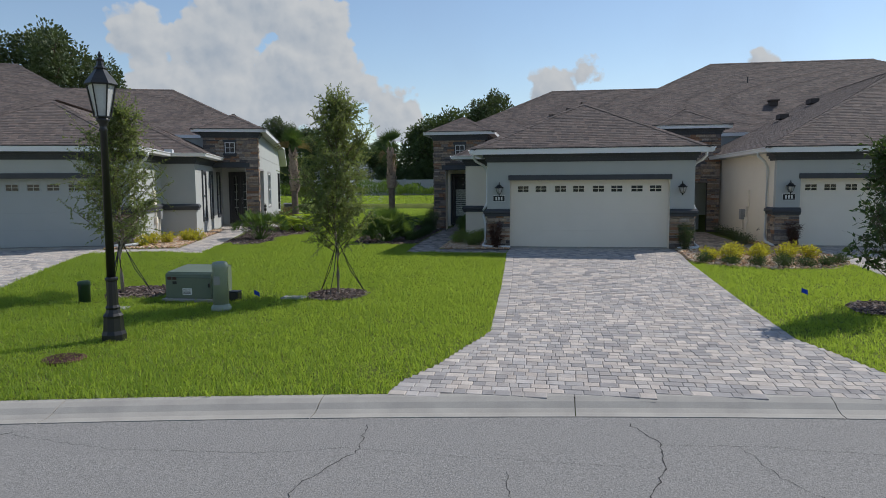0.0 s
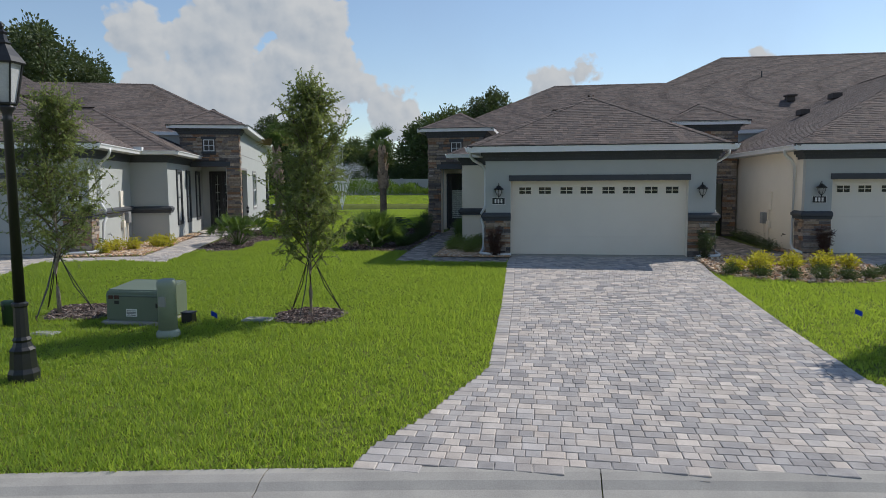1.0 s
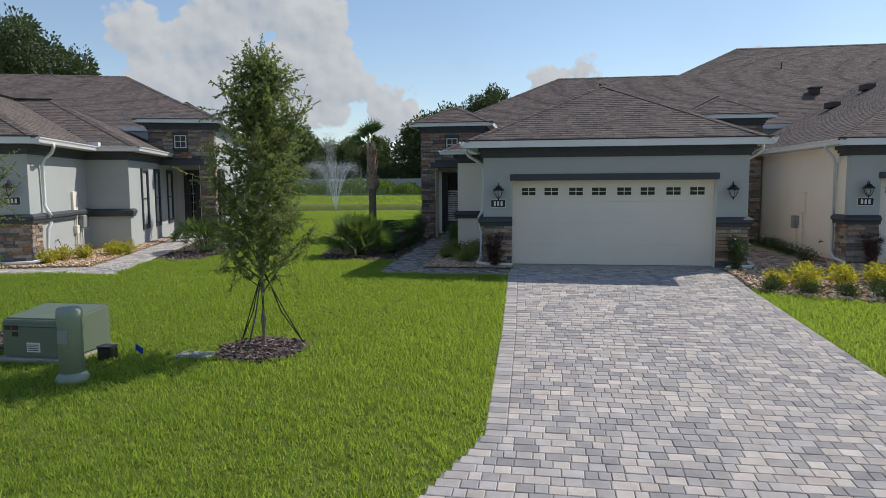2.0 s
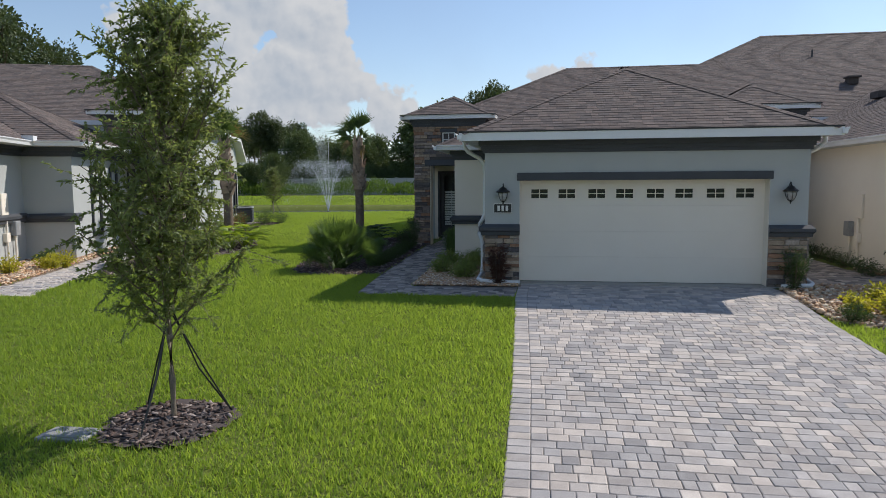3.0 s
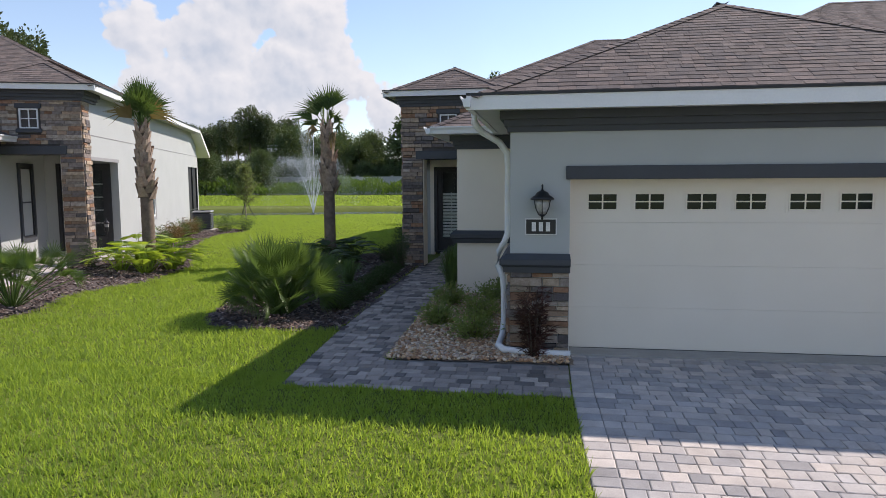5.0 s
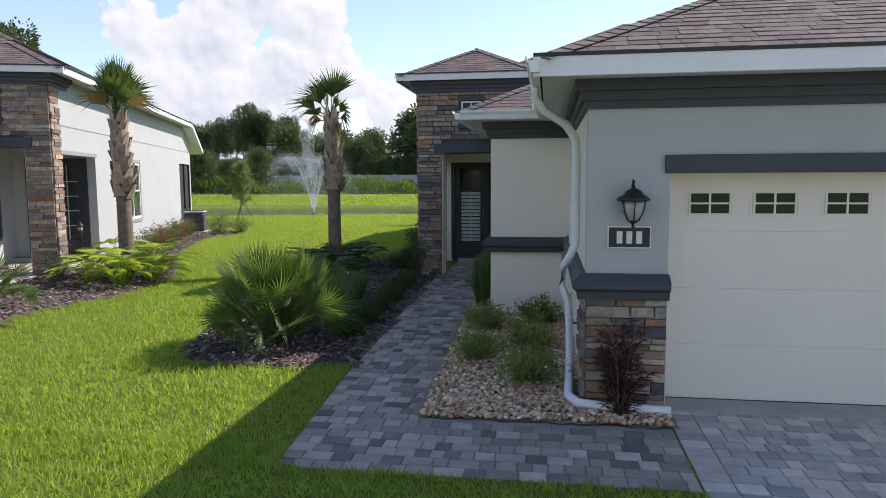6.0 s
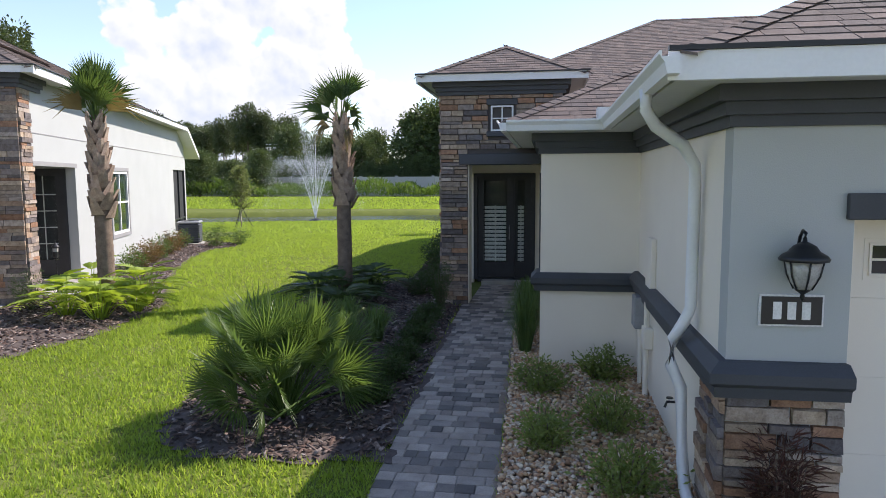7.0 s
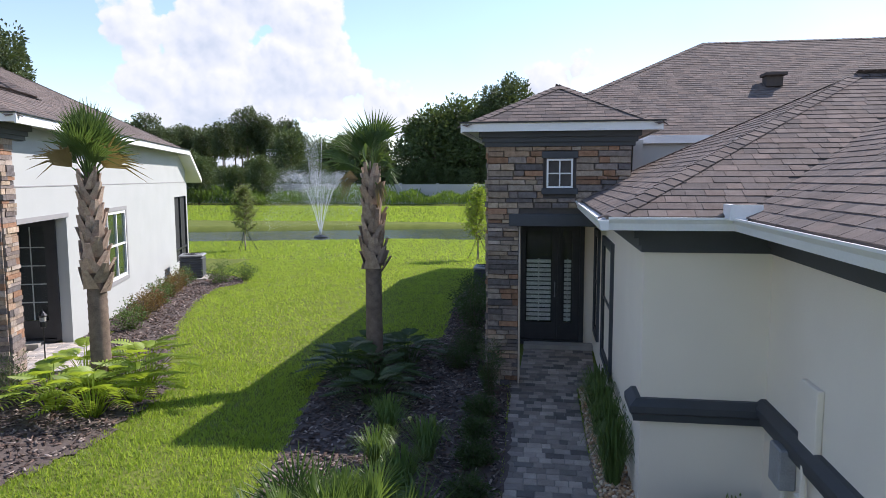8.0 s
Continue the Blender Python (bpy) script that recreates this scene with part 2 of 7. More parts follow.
def tube(bm, pts, radii, sides=8, cap=True):
    """A round bar along points with a radius at each."""
    rings = []
    pts = [Vector(p) for p in pts]
    for i, p in enumerate(pts):
        d = (pts[min(i + 1, len(pts) - 1)] - pts[max(i - 1, 0)]).normalized()
        q = d.to_track_quat("Z", "Y")
        r = radii[i] if isinstance(radii, (list, tuple)) else radii
        rings.append([bm.verts.new(p + q @ Vector((r * math.cos(a), r * math.sin(a), 0))) for a in [2 * math.pi * k / sides for k in range(sides)]])
    for a, b in zip(rings, rings[1:]):
        for k in range(sides):
            bm.faces.new((a[k], a[(k + 1) % sides], b[(k + 1) % sides], b[k]))
    if cap:
        bm.faces.new(rings[0][::-1]), bm.faces.new(rings[-1])
    return bm


def lathe(bm, profile, at=(0, 0, 0), sides=16):
    """A turned form: rows of radius and height."""
    at = Vector(at)
    rings = [[bm.verts.new(at + Vector((r * math.cos(a), r * math.sin(a), z))) for a in [2 * math.pi * (k + 0.5) / sides for k in range(sides)]] for r, z in profile]
    for a, b in zip(rings, rings[1:]):
        for k in range(sides):
            bm.faces.new((a[k], a[(k + 1) % sides], b[(k + 1) % sides], b[k]))
    bm.faces.new(rings[0][::-1]), bm.faces.new(rings[-1])
    return bm


def prism(bm, outline, z0, z1):
    """A plate with the given outline in plan (counter-clockwise)."""
    lo, hi = [bm.verts.new((x, y, z0)) for x, y in outline], [bm.verts.new((x, y, z1)) for x, y in outline]
    n = len(outline)
    bm.faces.new(hi), bm.faces.new(lo[::-1])
    for i in range(n):
        bm.faces.new((lo[i], lo[(i + 1) % n], hi[(i + 1) % n], hi[i]))
    return bm


def joined(name, verts, faces, mat, parent=None, label="", kind="", category=""):
    """Many small pieces in one mesh."""
    pl = STATE["place"]
    if pl is not IDENT:
        verts = [pl @ Vector(v) for v in verts]
        if pl.determinant() < 0:
            faces = [f[::-1] for f in faces]
    ob = new(name, mesh_of(name, verts, faces, mat))
    ob.parent = parent
    return tagged(ob, label, category, "", kind)


# ---- ground ----
def kerb_y(x):
    """The back of the kerb: the street bends gently."""
    c = max(-26.0, min(26.0, x))
    y = -13.65 + 0.156 * c - 0.0065 * c * c
    return y + (x - c) * (0.156 - 0.013 * c)


POND = (-18.0, 40.4, 34.0, 6.0)
POND_SLANT = 0.26


def pond_reach(x, y):
    """1 at the rim of the pond, which lies aslant; takes numbers or arrays."""
    cx, cy, a, b = POND
    return np.hypot((x - cx) / a, (y - cy - POND_SLANT * (x - cx)) / b)


def smooth(a, b, v):
    v = max(0.0, min(1.0, (v - a) / (b - a)))
    return v * v * (3 - 2 * v)


def ground_z(x, y):
    s = y - kerb_y(x)
    z = -0.55 + 0.52 * max(0.0, min(1.0, s / 11.6))
    if s < 0:
        z = -0.55 - 0.12 * smooth(0, 0.6, -s)
    z -= 0.15 * smooth(22, 33, y)
    z += 0.12 * smooth(-7.5, -10.5, x) * smooth(0, 10, s)
    q = float(pond_reach(x, y))
    z -= 1.0 * (1 - smooth(0.82, 1.12, q))
    z += 0.5 * smooth(54, 66, y)
    return z


def grid_axis(lo, hi, near_lo, near_hi, step):
    out = [lo, lo * 0.6 + near_lo * 0.4, lo * 0.3 + near_lo * 0.7, lo * 0.1 + near_lo * 0.9]
    out += list(np.arange(near_lo, near_hi + 1e-6, step))
    return out + [hi * 0.1 + near_hi * 0.9, hi * 0.3 + near_hi * 0.7, hi * 0.6 + near_hi * 0.4, hi]


def build_ground():
    xs, ys = grid_axis(-900, 900, -60, 30, 1.0), grid_axis(-500, 1400, -24, 74, 0.5)
    verts = [(x, y, ground_z(x, y) - (0.04 if y - kerb_y(x) < 0.55 else 0.0)) for y in ys for x in xs]
    nx = len(xs)
    faces = [(j * nx + i, j * nx + i + 1, (j + 1) * nx + i + 1, (j + 1) * nx + i) for j in range(len(ys) - 1) for i in range(nx - 1)]
    g = new("ground", mesh_of("ground", verts, faces, SOIL))
    for p in g.data.polygons:
        p.use_smooth = True
    tagged(g, "bright green mown lawn sloping gently to the street", "ground", kind="structure")


def strip(name, offs, mat, label, category, x0=-70.0, x1=70.0, step=0.5):
    """A band along the street: rows of distance from the kerb's back and height."""
    xs = np.arange(x0, x1 + 1e-6, step)
    verts = [(x, kerb_y(x) + o, z) for x in xs for o, z in offs]
    n = len(offs)
    faces = [(i * n + k, i * n + k + 1, (i + 1) * n + k + 1, (i + 1) * n + k) for i in range(len(xs) - 1) for k in range(n - 1)]
    ob = new(name, mesh_of(name, verts, faces, mat))
    return tagged(ob, label, category, kind="structure")


build_ground()
strip("road", [(-9.2, -0.56), (-4.5, -0.60), (-0.48, -0.655), (-0.44, -0.70)], ASPHALT, "worn grey asphalt street with fine cracks", "road")

# water of the pond
bm = bmesh.new()
prism(bm, [(POND[0] + POND[2] * 1.09 * math.cos(a), POND[1] + POND[3] * 1.09 * math.sin(a) + POND_SLANT * POND[2] * 1.09 * math.cos(a)) for a in np.linspace(0, 2 * math.pi, 64, endpoint=False)], -1.0, -0.40)
WATER = material("pond_water", (0.03, 0.04, 0.035), 0.06, (0.02, 0.03, 0.025), 1.2, 0.9, 5.0, spec=0.5, depth=0.12)
tagged(part("water", bm, WATER), "still dark pond water with ripples round the fountain", "water", kind="structure")

# ---- houses ----
def shingles(name, house, pts, seed, course=0.14, width=(0.13, 0.27), lift=0.015):
    """Courses of shingles over one roof plane; each is a thin wedge of its own."""
    rnd = random.Random(seed)
    P = [Vector(p) for p in pts]
    nrm = Vector((0, 0, 0))
    for i in range(len(P)):
        nrm += P[i].cross(P[(i + 1) % len(P)])
    nrm.normalize()
    if nrm.z < 0:
        nrm.negate()
    up = (Vector((0, 0, 1)) - nrm * nrm.z).normalized()
    u = up.cross(nrm).normalized()
    o = min(P, key=lambda p: p.z)
    q = [((p - o).dot(u), (p - o).dot(up)) for p in P]

    def span(b):
        xs = []
        for i in range(len(q)):
            (a0, b0), (a1, b1) = q[i], q[(i + 1) % len(q)]
            if (b0 <= b < b1) or (b1 <= b < b0):
                xs.append(a0 + (a1 - a0) * (b - b0) / (b1 - b0))
        return (min(xs), max(xs)) if len(xs) > 1 else None

    top = max(b for _, b in q)
    verts, faces, b = [], [], 0.0
    while b < top - 0.02:
        lo, hi = span(b + 0.003), span(min(b + course, top) - 0.003)
        if lo and hi:
            a = lo[0] - rnd.random() * 0.2
            while a < lo[1]:
                w = rnd.uniform(*width)
                thick = lift * rnd.choice((0.7, 0.85, 1.0, 1.0))
                drop = rnd.uniform(-0.003, 0.003)
                a0, a1 = max(a, lo[0]), min(a + w - 0.005, lo[1])
                c0, c1 = max(a, hi[0]), min(a + w - 0.005, hi[1])
                if a1 > a0 + 0.005:
                    if c1 < c0 + 0.001:
                        c0 = c1 = max(hi[0], min(hi[1], (a0 + a1) / 2))
                    k = len(verts)
                    bb = b - 0.012 + drop
                    for aa, cc, hh in ((a0, bb, 0.004), (a1, bb, 0.004), (a0, bb, thick), (a1, bb, thick), (c1, b + course, 0.006), (c0, b + course, 0.006)):
                        verts.append(o + u * aa + up * cc + nrm * hh)
                    faces += [(k, k + 1, k + 3, k + 2), (k + 2, k + 3, k + 4, k + 5), (k, k + 2, k + 5), (k + 1, k + 4, k + 3)]
                a += w
        b += course
    return verts, faces


def hip_caps(ends, seed):
    """Cap shingles along a hip or a ridge, lapped upwards."""
    rnd = random.Random(seed)
    verts, faces = [], []
    for p, r in ends:
        p, r = Vector(p), Vector(r)
        d = (r - p)
        n = max(1, int(d.length / 0.15))
        d.normalize()
        side = d.cross(Vector((0, 0, 1))).normalized()
        upn = side.cross(d).normalized()
        fall = 0.30 if abs(d.z) > 0.05 else 0.45
        for i in range(n):
            s, e = p + d * (i * 0.15 - 0.01), p + d * (i * 0.15 + 0.17)
            k = len(verts)
            h = 0.026 + rnd.uniform(-0.002, 0.002)
            for base, hh in ((s, h), (e, 0.017)):
                for w in (-0.13, 0.0, 0.13):
                    verts.append(base + side * w + upn * (hh - abs(w) * fall))
            for w in (-0.13, 0.0, 0.13):
                verts.append(s + side * w + upn * (0.008 - abs(w) * fall))
            faces += [(k, k + 1, k + 4, k + 3), (k + 1, k + 2, k + 5, k + 4), (k + 6, k + 7, k + 1, k), (k + 7, k + 8, k + 2, k + 1)]
    return verts, faces


def roof(house, planes, caps, seed, label):
    """A roof: felt-covered decks with the shingles and caps laid on them."""
    bm = bmesh.new()
    for pts in planes:
        vs = [bm.verts.new(p) for p in pts]
        f = bm.faces.new(vs)
        f.normal_update()
        if f.normal.z < 0:
            f.normal_flip()
        lows = [bm.verts.new(Vector(p) - Vector((0, 0, 0.07))) for p in pts]
        bm.faces.new(lows)
        for i in range(len(vs)):
            j = (i + 1) % len(vs)
            bm.faces.new((vs[i], lows[i], lows[j], vs[j]))
    deck = part("roof", bm, ROOF_BASE, house, label)
    V, F = [], []
    for i, pts in enumerate(planes):
        v, f = shingles("shingle", house, pts, seed + i)
        k = len(V)
        V += v
        F += [tuple(a + k for a in x) for x in f]
    v, f = hip_caps(caps, seed)
    k = len(V)
    V += v
    F += [tuple(a + k for a in x) for x in f]
    joined("shingle", V, F, SHINGLE, deck, "overlapping brown-grey asphalt shingles", "stuff")
    return deck


LEDGE = {}


def ledge_box(rnd):
    """One of a few rough ledge stones, unit size, face towards -y."""
    key = rnd.randrange(10)
    if key not in LEDGE:
        r2 = random.Random(100 + key)
        bm = boxes((0, 1, 0, 1, 0, 1))
        for v in bm.verts:
            if v.co.y < 0.5:
                v.co += Vector((r2.uniform(0.0, 0.05) * (1 if v.co.x < 0.5 else -1), r2.uniform(-0.25, 0.2), r2.uniform(0.0, 0.13) * (1 if v.co.z < 0.5 else -1)))
        me = bpy.data.meshes.new("stone")
        bm.to_mesh(me)
        bm.free()
        me.materials.append(STONE)
        LEDGE[key] = me
    return LEDGE[key]


def ledge_wall(parent, o, u, n, w, h, seed, near, holes=()):
    """Dry-stacked ledge stone veneer on a wall: corner o, along u, facing n. Holes are (u0, u1, z0, z1)."""
    rnd = random.Random(seed)
    o, u, n = Vector(o), Vector(u), Vector(n)
    V, F = [], []
    z = 0.0
    while z < h - 0.02:
        ch = min(rnd.choice((0.055, 0.07, 0.08, 0.095, 0.11)), h - z)
        if h - z - ch < 0.03:
            ch = h - z
        cuts = [(0.0, w)]
        for a0, a1, z0, z1 in holes:
            if z < z1 - 0.01 and z + ch > z0 + 0.01:
                cuts = [(p, q) for s, e in cuts for p, q in ((s, min(e, a0)), (max(s, a1), e)) if q - p > 0.02]
        for s, e in cuts:
            a = s
            while a < e - 0.01:
                ln = min(rnd.uniform(0.14, 0.46), e - a)
                if e - a - ln < 0.08:
                    ln = e - a
                d = rnd.uniform(0.018, 0.05)
                base = o + u * (a + 0.003) + Vector((0, 0, z + 0.003))
                m = Matrix(((u.x * (ln - 0.006), -n.x * d, 0, 0), (u.y * (ln - 0.006), -n.y * d, 0, 0), (0, 0, ch - 0.006, 0), (0, 0, 0, 1)))
                m = Matrix.Translation(base + n * d) @ m
                if near:
                    ob = new("stone", ledge_box(rnd))
                    ob.parent = parent
                    ob.matrix_world = STATE["place"] @ m
                else:
                    k = len(V)
                    for x, y, zz in ((0, 0, 0), (1, 0, 0), (1, 1, 0), (0, 1, 0), (0, 0, 1), (1, 0, 1), (1, 1, 1), (0, 1, 1)):
                        jit = 0.2 * (rnd.random() - 0.5) if y == 0 else 0
                        V.append(m @ Vector((x, y + jit, zz)))
                    F += [tuple(k + i for i in f) for f in ((0, 1, 5, 4), (1, 2, 6, 5), (3, 0, 4, 7), (4, 5, 6, 7), (0, 3, 2, 1))]
                a += ln
        z += ch
    if V:
        joined("ledge_stone", V, F, STONE_FAR, parent, "stacked brown and grey ledge stones", "stuff")


def gutter(house, p, q, out, z):
    """A white K-style gutter from p to q (plan), facing out; its top at z."""
    p, q, out = Vector((*p, 0)), Vector((*q, 0)), Vector((*out, 0))
    prof = [(0.0, -0.125), (0.07, -0.125), (0.085, -0.06), (0.115, -0.02), (0.115, 0.0), (0.10, 0.0), (0.10, -0.03), (0.0, -0.03)]
    bm = bmesh.new()
    rings = [[bm.verts.new(e + out * a + Vector((0, 0, z + b))) for a, b in prof] for e in (p, q)]
    n = len(prof)
    for i in range(n):
        j = (i + 1) % n
        bm.faces.new((rings[0][i], rings[0][j], rings[1][j], rings[1][i]))
    bm.faces.new(rings[0][::-1]), bm.faces.new(rings[1])
    bmesh.ops.recalc_face_normals(bm, faces=bm.faces[:])
    return part("gutter", bm, WHITE, house, "white metal gutter")


def downspout(house, pts, r=0.045):
    bm = bmesh.new()
    tube(bm, pts, r, 6)
    return part("downspout", bm, WHITE, house, "white corrugated metal downspout", True)


def ring_frame(w, h, b, y0, y1):
    """A rectangular frame of one piece, b wide."""
    bm = bmesh.new()
    loops = []
    for y in (y0, y1):
        loops.append([[bm.verts.new((x, y, z)) for x, z in ((o, o), (w - o, o), (w - o, h - o), (o, h - o))] for o in (0.0, b)])
    (fo, fi), (ro, ri) = loops
    for i in range(4):
        j = (i + 1) % 4
        bm.faces.new((fo[i], fo[j], fi[j], fi[i])), bm.faces.new((ro[j], ro[i], ri[i], ri[j]))
        bm.faces.new((fo[j], fo[i], ro[i], ro[j])), bm.faces.new((fi[i], fi[j], ri[j], ri[i]))
    bmesh.ops.recalc_face_normals(bm, faces=bm.faces[:])
    return bm


def sash_window(house, o, u, n, w, h, lites=(2, 2), frame_mat=None, glass=None, bar=0.035, label="white-framed window", surround=0.0, name="window", surround_mat=None):
    """A window set on a wall: frame, glazing bars and a pane behind them."""
    frame_mat, glass = frame_mat or WHITE, glass or GLASS
    o, u, n = Vector(o), Vector(u), Vector(n)
    m = Matrix(((u.x, -n.x, 0, o.x), (u.y, -n.y, 0, o.y), (0, 0, 1, o.z), (0, 0, 0, 1)))
    bm = ring_frame(w, h, bar * 1.4, -0.03, 0.04)
    bm.transform(m)
    fr = part(name, bm, frame_mat, house, label)
    bars = [(w * i / lites[0] - bar / 2, w * i / lites[0] + bar / 2, -0.022, 0.03, bar, h - bar) for i in range(1, lites[0])]
    bars += [(bar, w - bar, -0.018, 0.03, h * i / lites[1] - bar / 2, h * i / lites[1] + bar / 2) for i in range(1, lites[1])]
    for r in bars:
        bm = boxes(r)
        bm.transform(m)
        part("glazing_bar", bm, frame_mat, fr if house is None or house.parent is None else house)
    bm = boxes((bar, w - bar, 0.012, 0.022, bar, h - bar))
    bm.transform(m)
    part("pane", bm, glass, fr if house is None or house.parent is None else house)
    if surround:
        s = surround
        bm = ring_frame(w + 2 * s, h + 2 * s, s - 0.001, -0.045, 0.02)
        bm.transform(m @ Matrix.Translation((-s, 0, -s)))
        part("window_surround", bm, surround_mat or TRIM_GREY, fr, "dark window surround" if surround_mat else "grey stucco window surround")
    return fr


TRIM_GREY = material("trim_grey", (0.30, 0.30, 0.30), 0.85, (0.26, 0.26, 0.26), 3.0, 0.3, 90.0)
SCREEN = material("screen_mesh", (0.03, 0.032, 0.034), 0.7, bump=0.1)
GREEN_GLASS = material("window_glass", (0.035, 0.06, 0.03), 0.05, (0.02, 0.03, 0.02), 1.5, 0.0, spec=0.6)
PLASTIC_GREY = material("grey_plastic", (0.33, 0.34, 0.35), 0.5, bump=0.05)
LAMP_GLASS = material("seeded_glass", (0.42, 0.42, 0.40), 0.15, (0.30, 0.30, 0.29), 30.0, 0.3, 120.0, spec=0.6)


def wall_lantern(o, n, label):
    """A black coach lantern on a back plate."""
    o, n = Vector(o), Vector(n)
    th = thing("wall_lantern", STATE["place"] @ Matrix.Translation(o), label, "wall lamp", "lanterns beside the garage doors")
    ax = o + n * 0.14
    bm = bmesh.new()
    lathe(bm, [(0.006, -0.255), (0.016, -0.235), (0.010, -0.215), (0.040, -0.195), (0.050, -0.18)], ax, 8)
    lathe(bm, [(0.138, -0.012), (0.145, 0.002), (0.128, 0.022), (0.088, 0.045), (0.066, 0.078), (0.035, 0.095), (0.014, 0.105), (0.010, 0.13)], ax, 16)
    for k in range(6):
        a = math.pi / 6 + k * math.pi / 3
        e = Vector((math.cos(a), math.sin(a), 0))
        tube(bm, [ax + e * 0.050 + Vector((0, 0, -0.185)), ax + e * 0.092 + Vector((0, 0, -0.10)), ax + e * 0.112 + Vector((0, 0, 0.0))], 0.006, 5)
    tube(bm, [ax + Vector((0, 0, 0.12)), ax + n * 0.01 + Vector((0, 0, 0.155)), ax - n * 0.04 + Vector((0, 0, 0.168)), o + n * 0.06 + Vector((0, 0, 0.13)), o + n * 0.02 + Vector((0, 0, 0.03))], 0.011, 6)
    fr = part("lantern_frame", bm, BLACK, None, "black metal cage and cap", True)
    bm = bmesh.new()
    lathe(bm, [(0.046, -0.182), (0.070, -0.14), (0.088, -0.09), (0.106, -0.005)], ax, 16)
    gl = part("glass", bm, LAMP_GLASS, None, "clear seeded glass", True)
    bm = bmesh.new()
    side = Vector((-n.y, n.x, 0))
    lathe(bm, [(0.045, -0.12), (0.055, -0.06), (0.055, 0.02), (0.04, 0.05)], o + n * 0.012, 10)
    bp = part("back_plate", bm, BLACK, None)
    inv = th.matrix_world.inverted()
    for p in (fr, gl, bp):
        p.parent = th
        p.matrix_parent_inverse = inv
    return th


SIGN_WHITE = material("sign_white", (0.82, 0.82, 0.80), 0.6, bump=0.02)


def number_plate_sign(o):
    """A black plaque with a white rim; the number is given as plain bars."""
    o = Vector(o)
    th = thing("house_number_plaque", STATE["place"] @ Matrix.Translation(o), "black plaque with white rim and plain white bars", "sign", "plaques beside the garage doors")
    inv = th.matrix_world.inverted()
    rows = [("plaque", boxes((o.x - 0.19, o.x + 0.19, o.y - 0.02, o.y, o.z - 0.10, o.z + 0.10)), SIGN_WHITE),
            ("face", boxes((o.x - 0.178, o.x + 0.178, o.y - 0.026, o.y - 0.018, o.z - 0.088, o.z + 0.088)), BLACK)]
    for k in (-1, 0, 1):
        rows.append(("bar", boxes((o.x + k * 0.085 - 0.025, o.x + k * 0.085 + 0.025, o.y - 0.032, o.y - 0.024, o.z - 0.055, o.z + 0.055)), SIGN_WHITE))
    for nm, bm, mt in rows:
        p = part(nm, bm, mt, None)
        p.parent, p.matrix_parent_inverse = th, inv
    return th


def garage_door(house, x0, x1, y, h, skin, label):
    """A sectional door of four leaves, set back in its reveal, with a row of small windows in the top one."""
    door = part("garage_door", boxes((x0 - 0.04, x1 + 0.04, y + 0.02, y + 0.05, 0.01, h)), skin, house, label)
    sec = h / 4
    for k in range(4):
        part("door_panel", boxes((x0 - 0.04, x1 + 0.04, y - 0.005, y + 0.02, k * sec + 0.0105 * (k == 0) + 0.0006, (k + 1) * sec - 0.0006), bevel=0.0012), skin, door)
    for i in range(8):
        cx = x0 + (x1 - x0) * (0.0805 + 0.843 * i / 7) + (0.012 if i % 2 == 0 else -0.012)
        z0 = h - 0.372
        bm = ring_frame(0.43, 0.275, 0.02, y - 0.009, y - 0.004)
        bm.transform(Matrix.Translation((cx - 0.215, 0, z0 - 0.042)))
        part("window_moulding", bm, skin, door)
        bm = ring_frame(0.37, 0.216, 0.016, y - 0.018, y - 0.004)
        bm.transform(Matrix.Translation((cx - 0.185, 0, z0 - 0.013)))
        part("window", bm, skin, door, "small four-pane garage window")
        part("pane", boxes((cx - 0.17, cx + 0.17, y - 0.010, y - 0.006, z0, z0 + 0.19)), GLASS, door)
        part("glazing_bar", boxes((cx - 0.009, cx + 0.009, y - 0.016, y - 0.0105, z0 + 0.002, z0 + 0.188)), skin, door)
        part("glazing_bar", boxes((cx - 0.168, cx + 0.168, y - 0.015, y - 0.0105, z0 + 0.087, z0 + 0.103)), skin, door)
    part("bottom_seal", boxes((x0, x1, y - 0.008, y + 0.04, -0.02, 0.009)), BLACK, door, "black rubber seal")
    part("door_jamb", boxes((x0 - 0.06, x0, 0.2, y + 0.12, 0, h), (x0 - 0.001, x0 + 0.005, 0.002, y - 0.006, 0, h)), skin, door, "painted reveal")
    part("door_jamb", boxes((x1, x1 + 0.06, 0.2, y + 0.12, 0, h), (x1 - 0.005, x1 + 0.001, 0.002, y - 0.006, 0, h)), skin, door, "painted reveal")
    part("door_head", boxes((x0 - 0.06, x1 + 0.06, 0.201, y + 0.12, h, h + 0.2)), skin, door)
    part("threshold", boxes((x0, x1, -0.045, y + 0.1, -0.2, 0.004)), CONCRETE, door, "pale concrete sill strip")
    return door


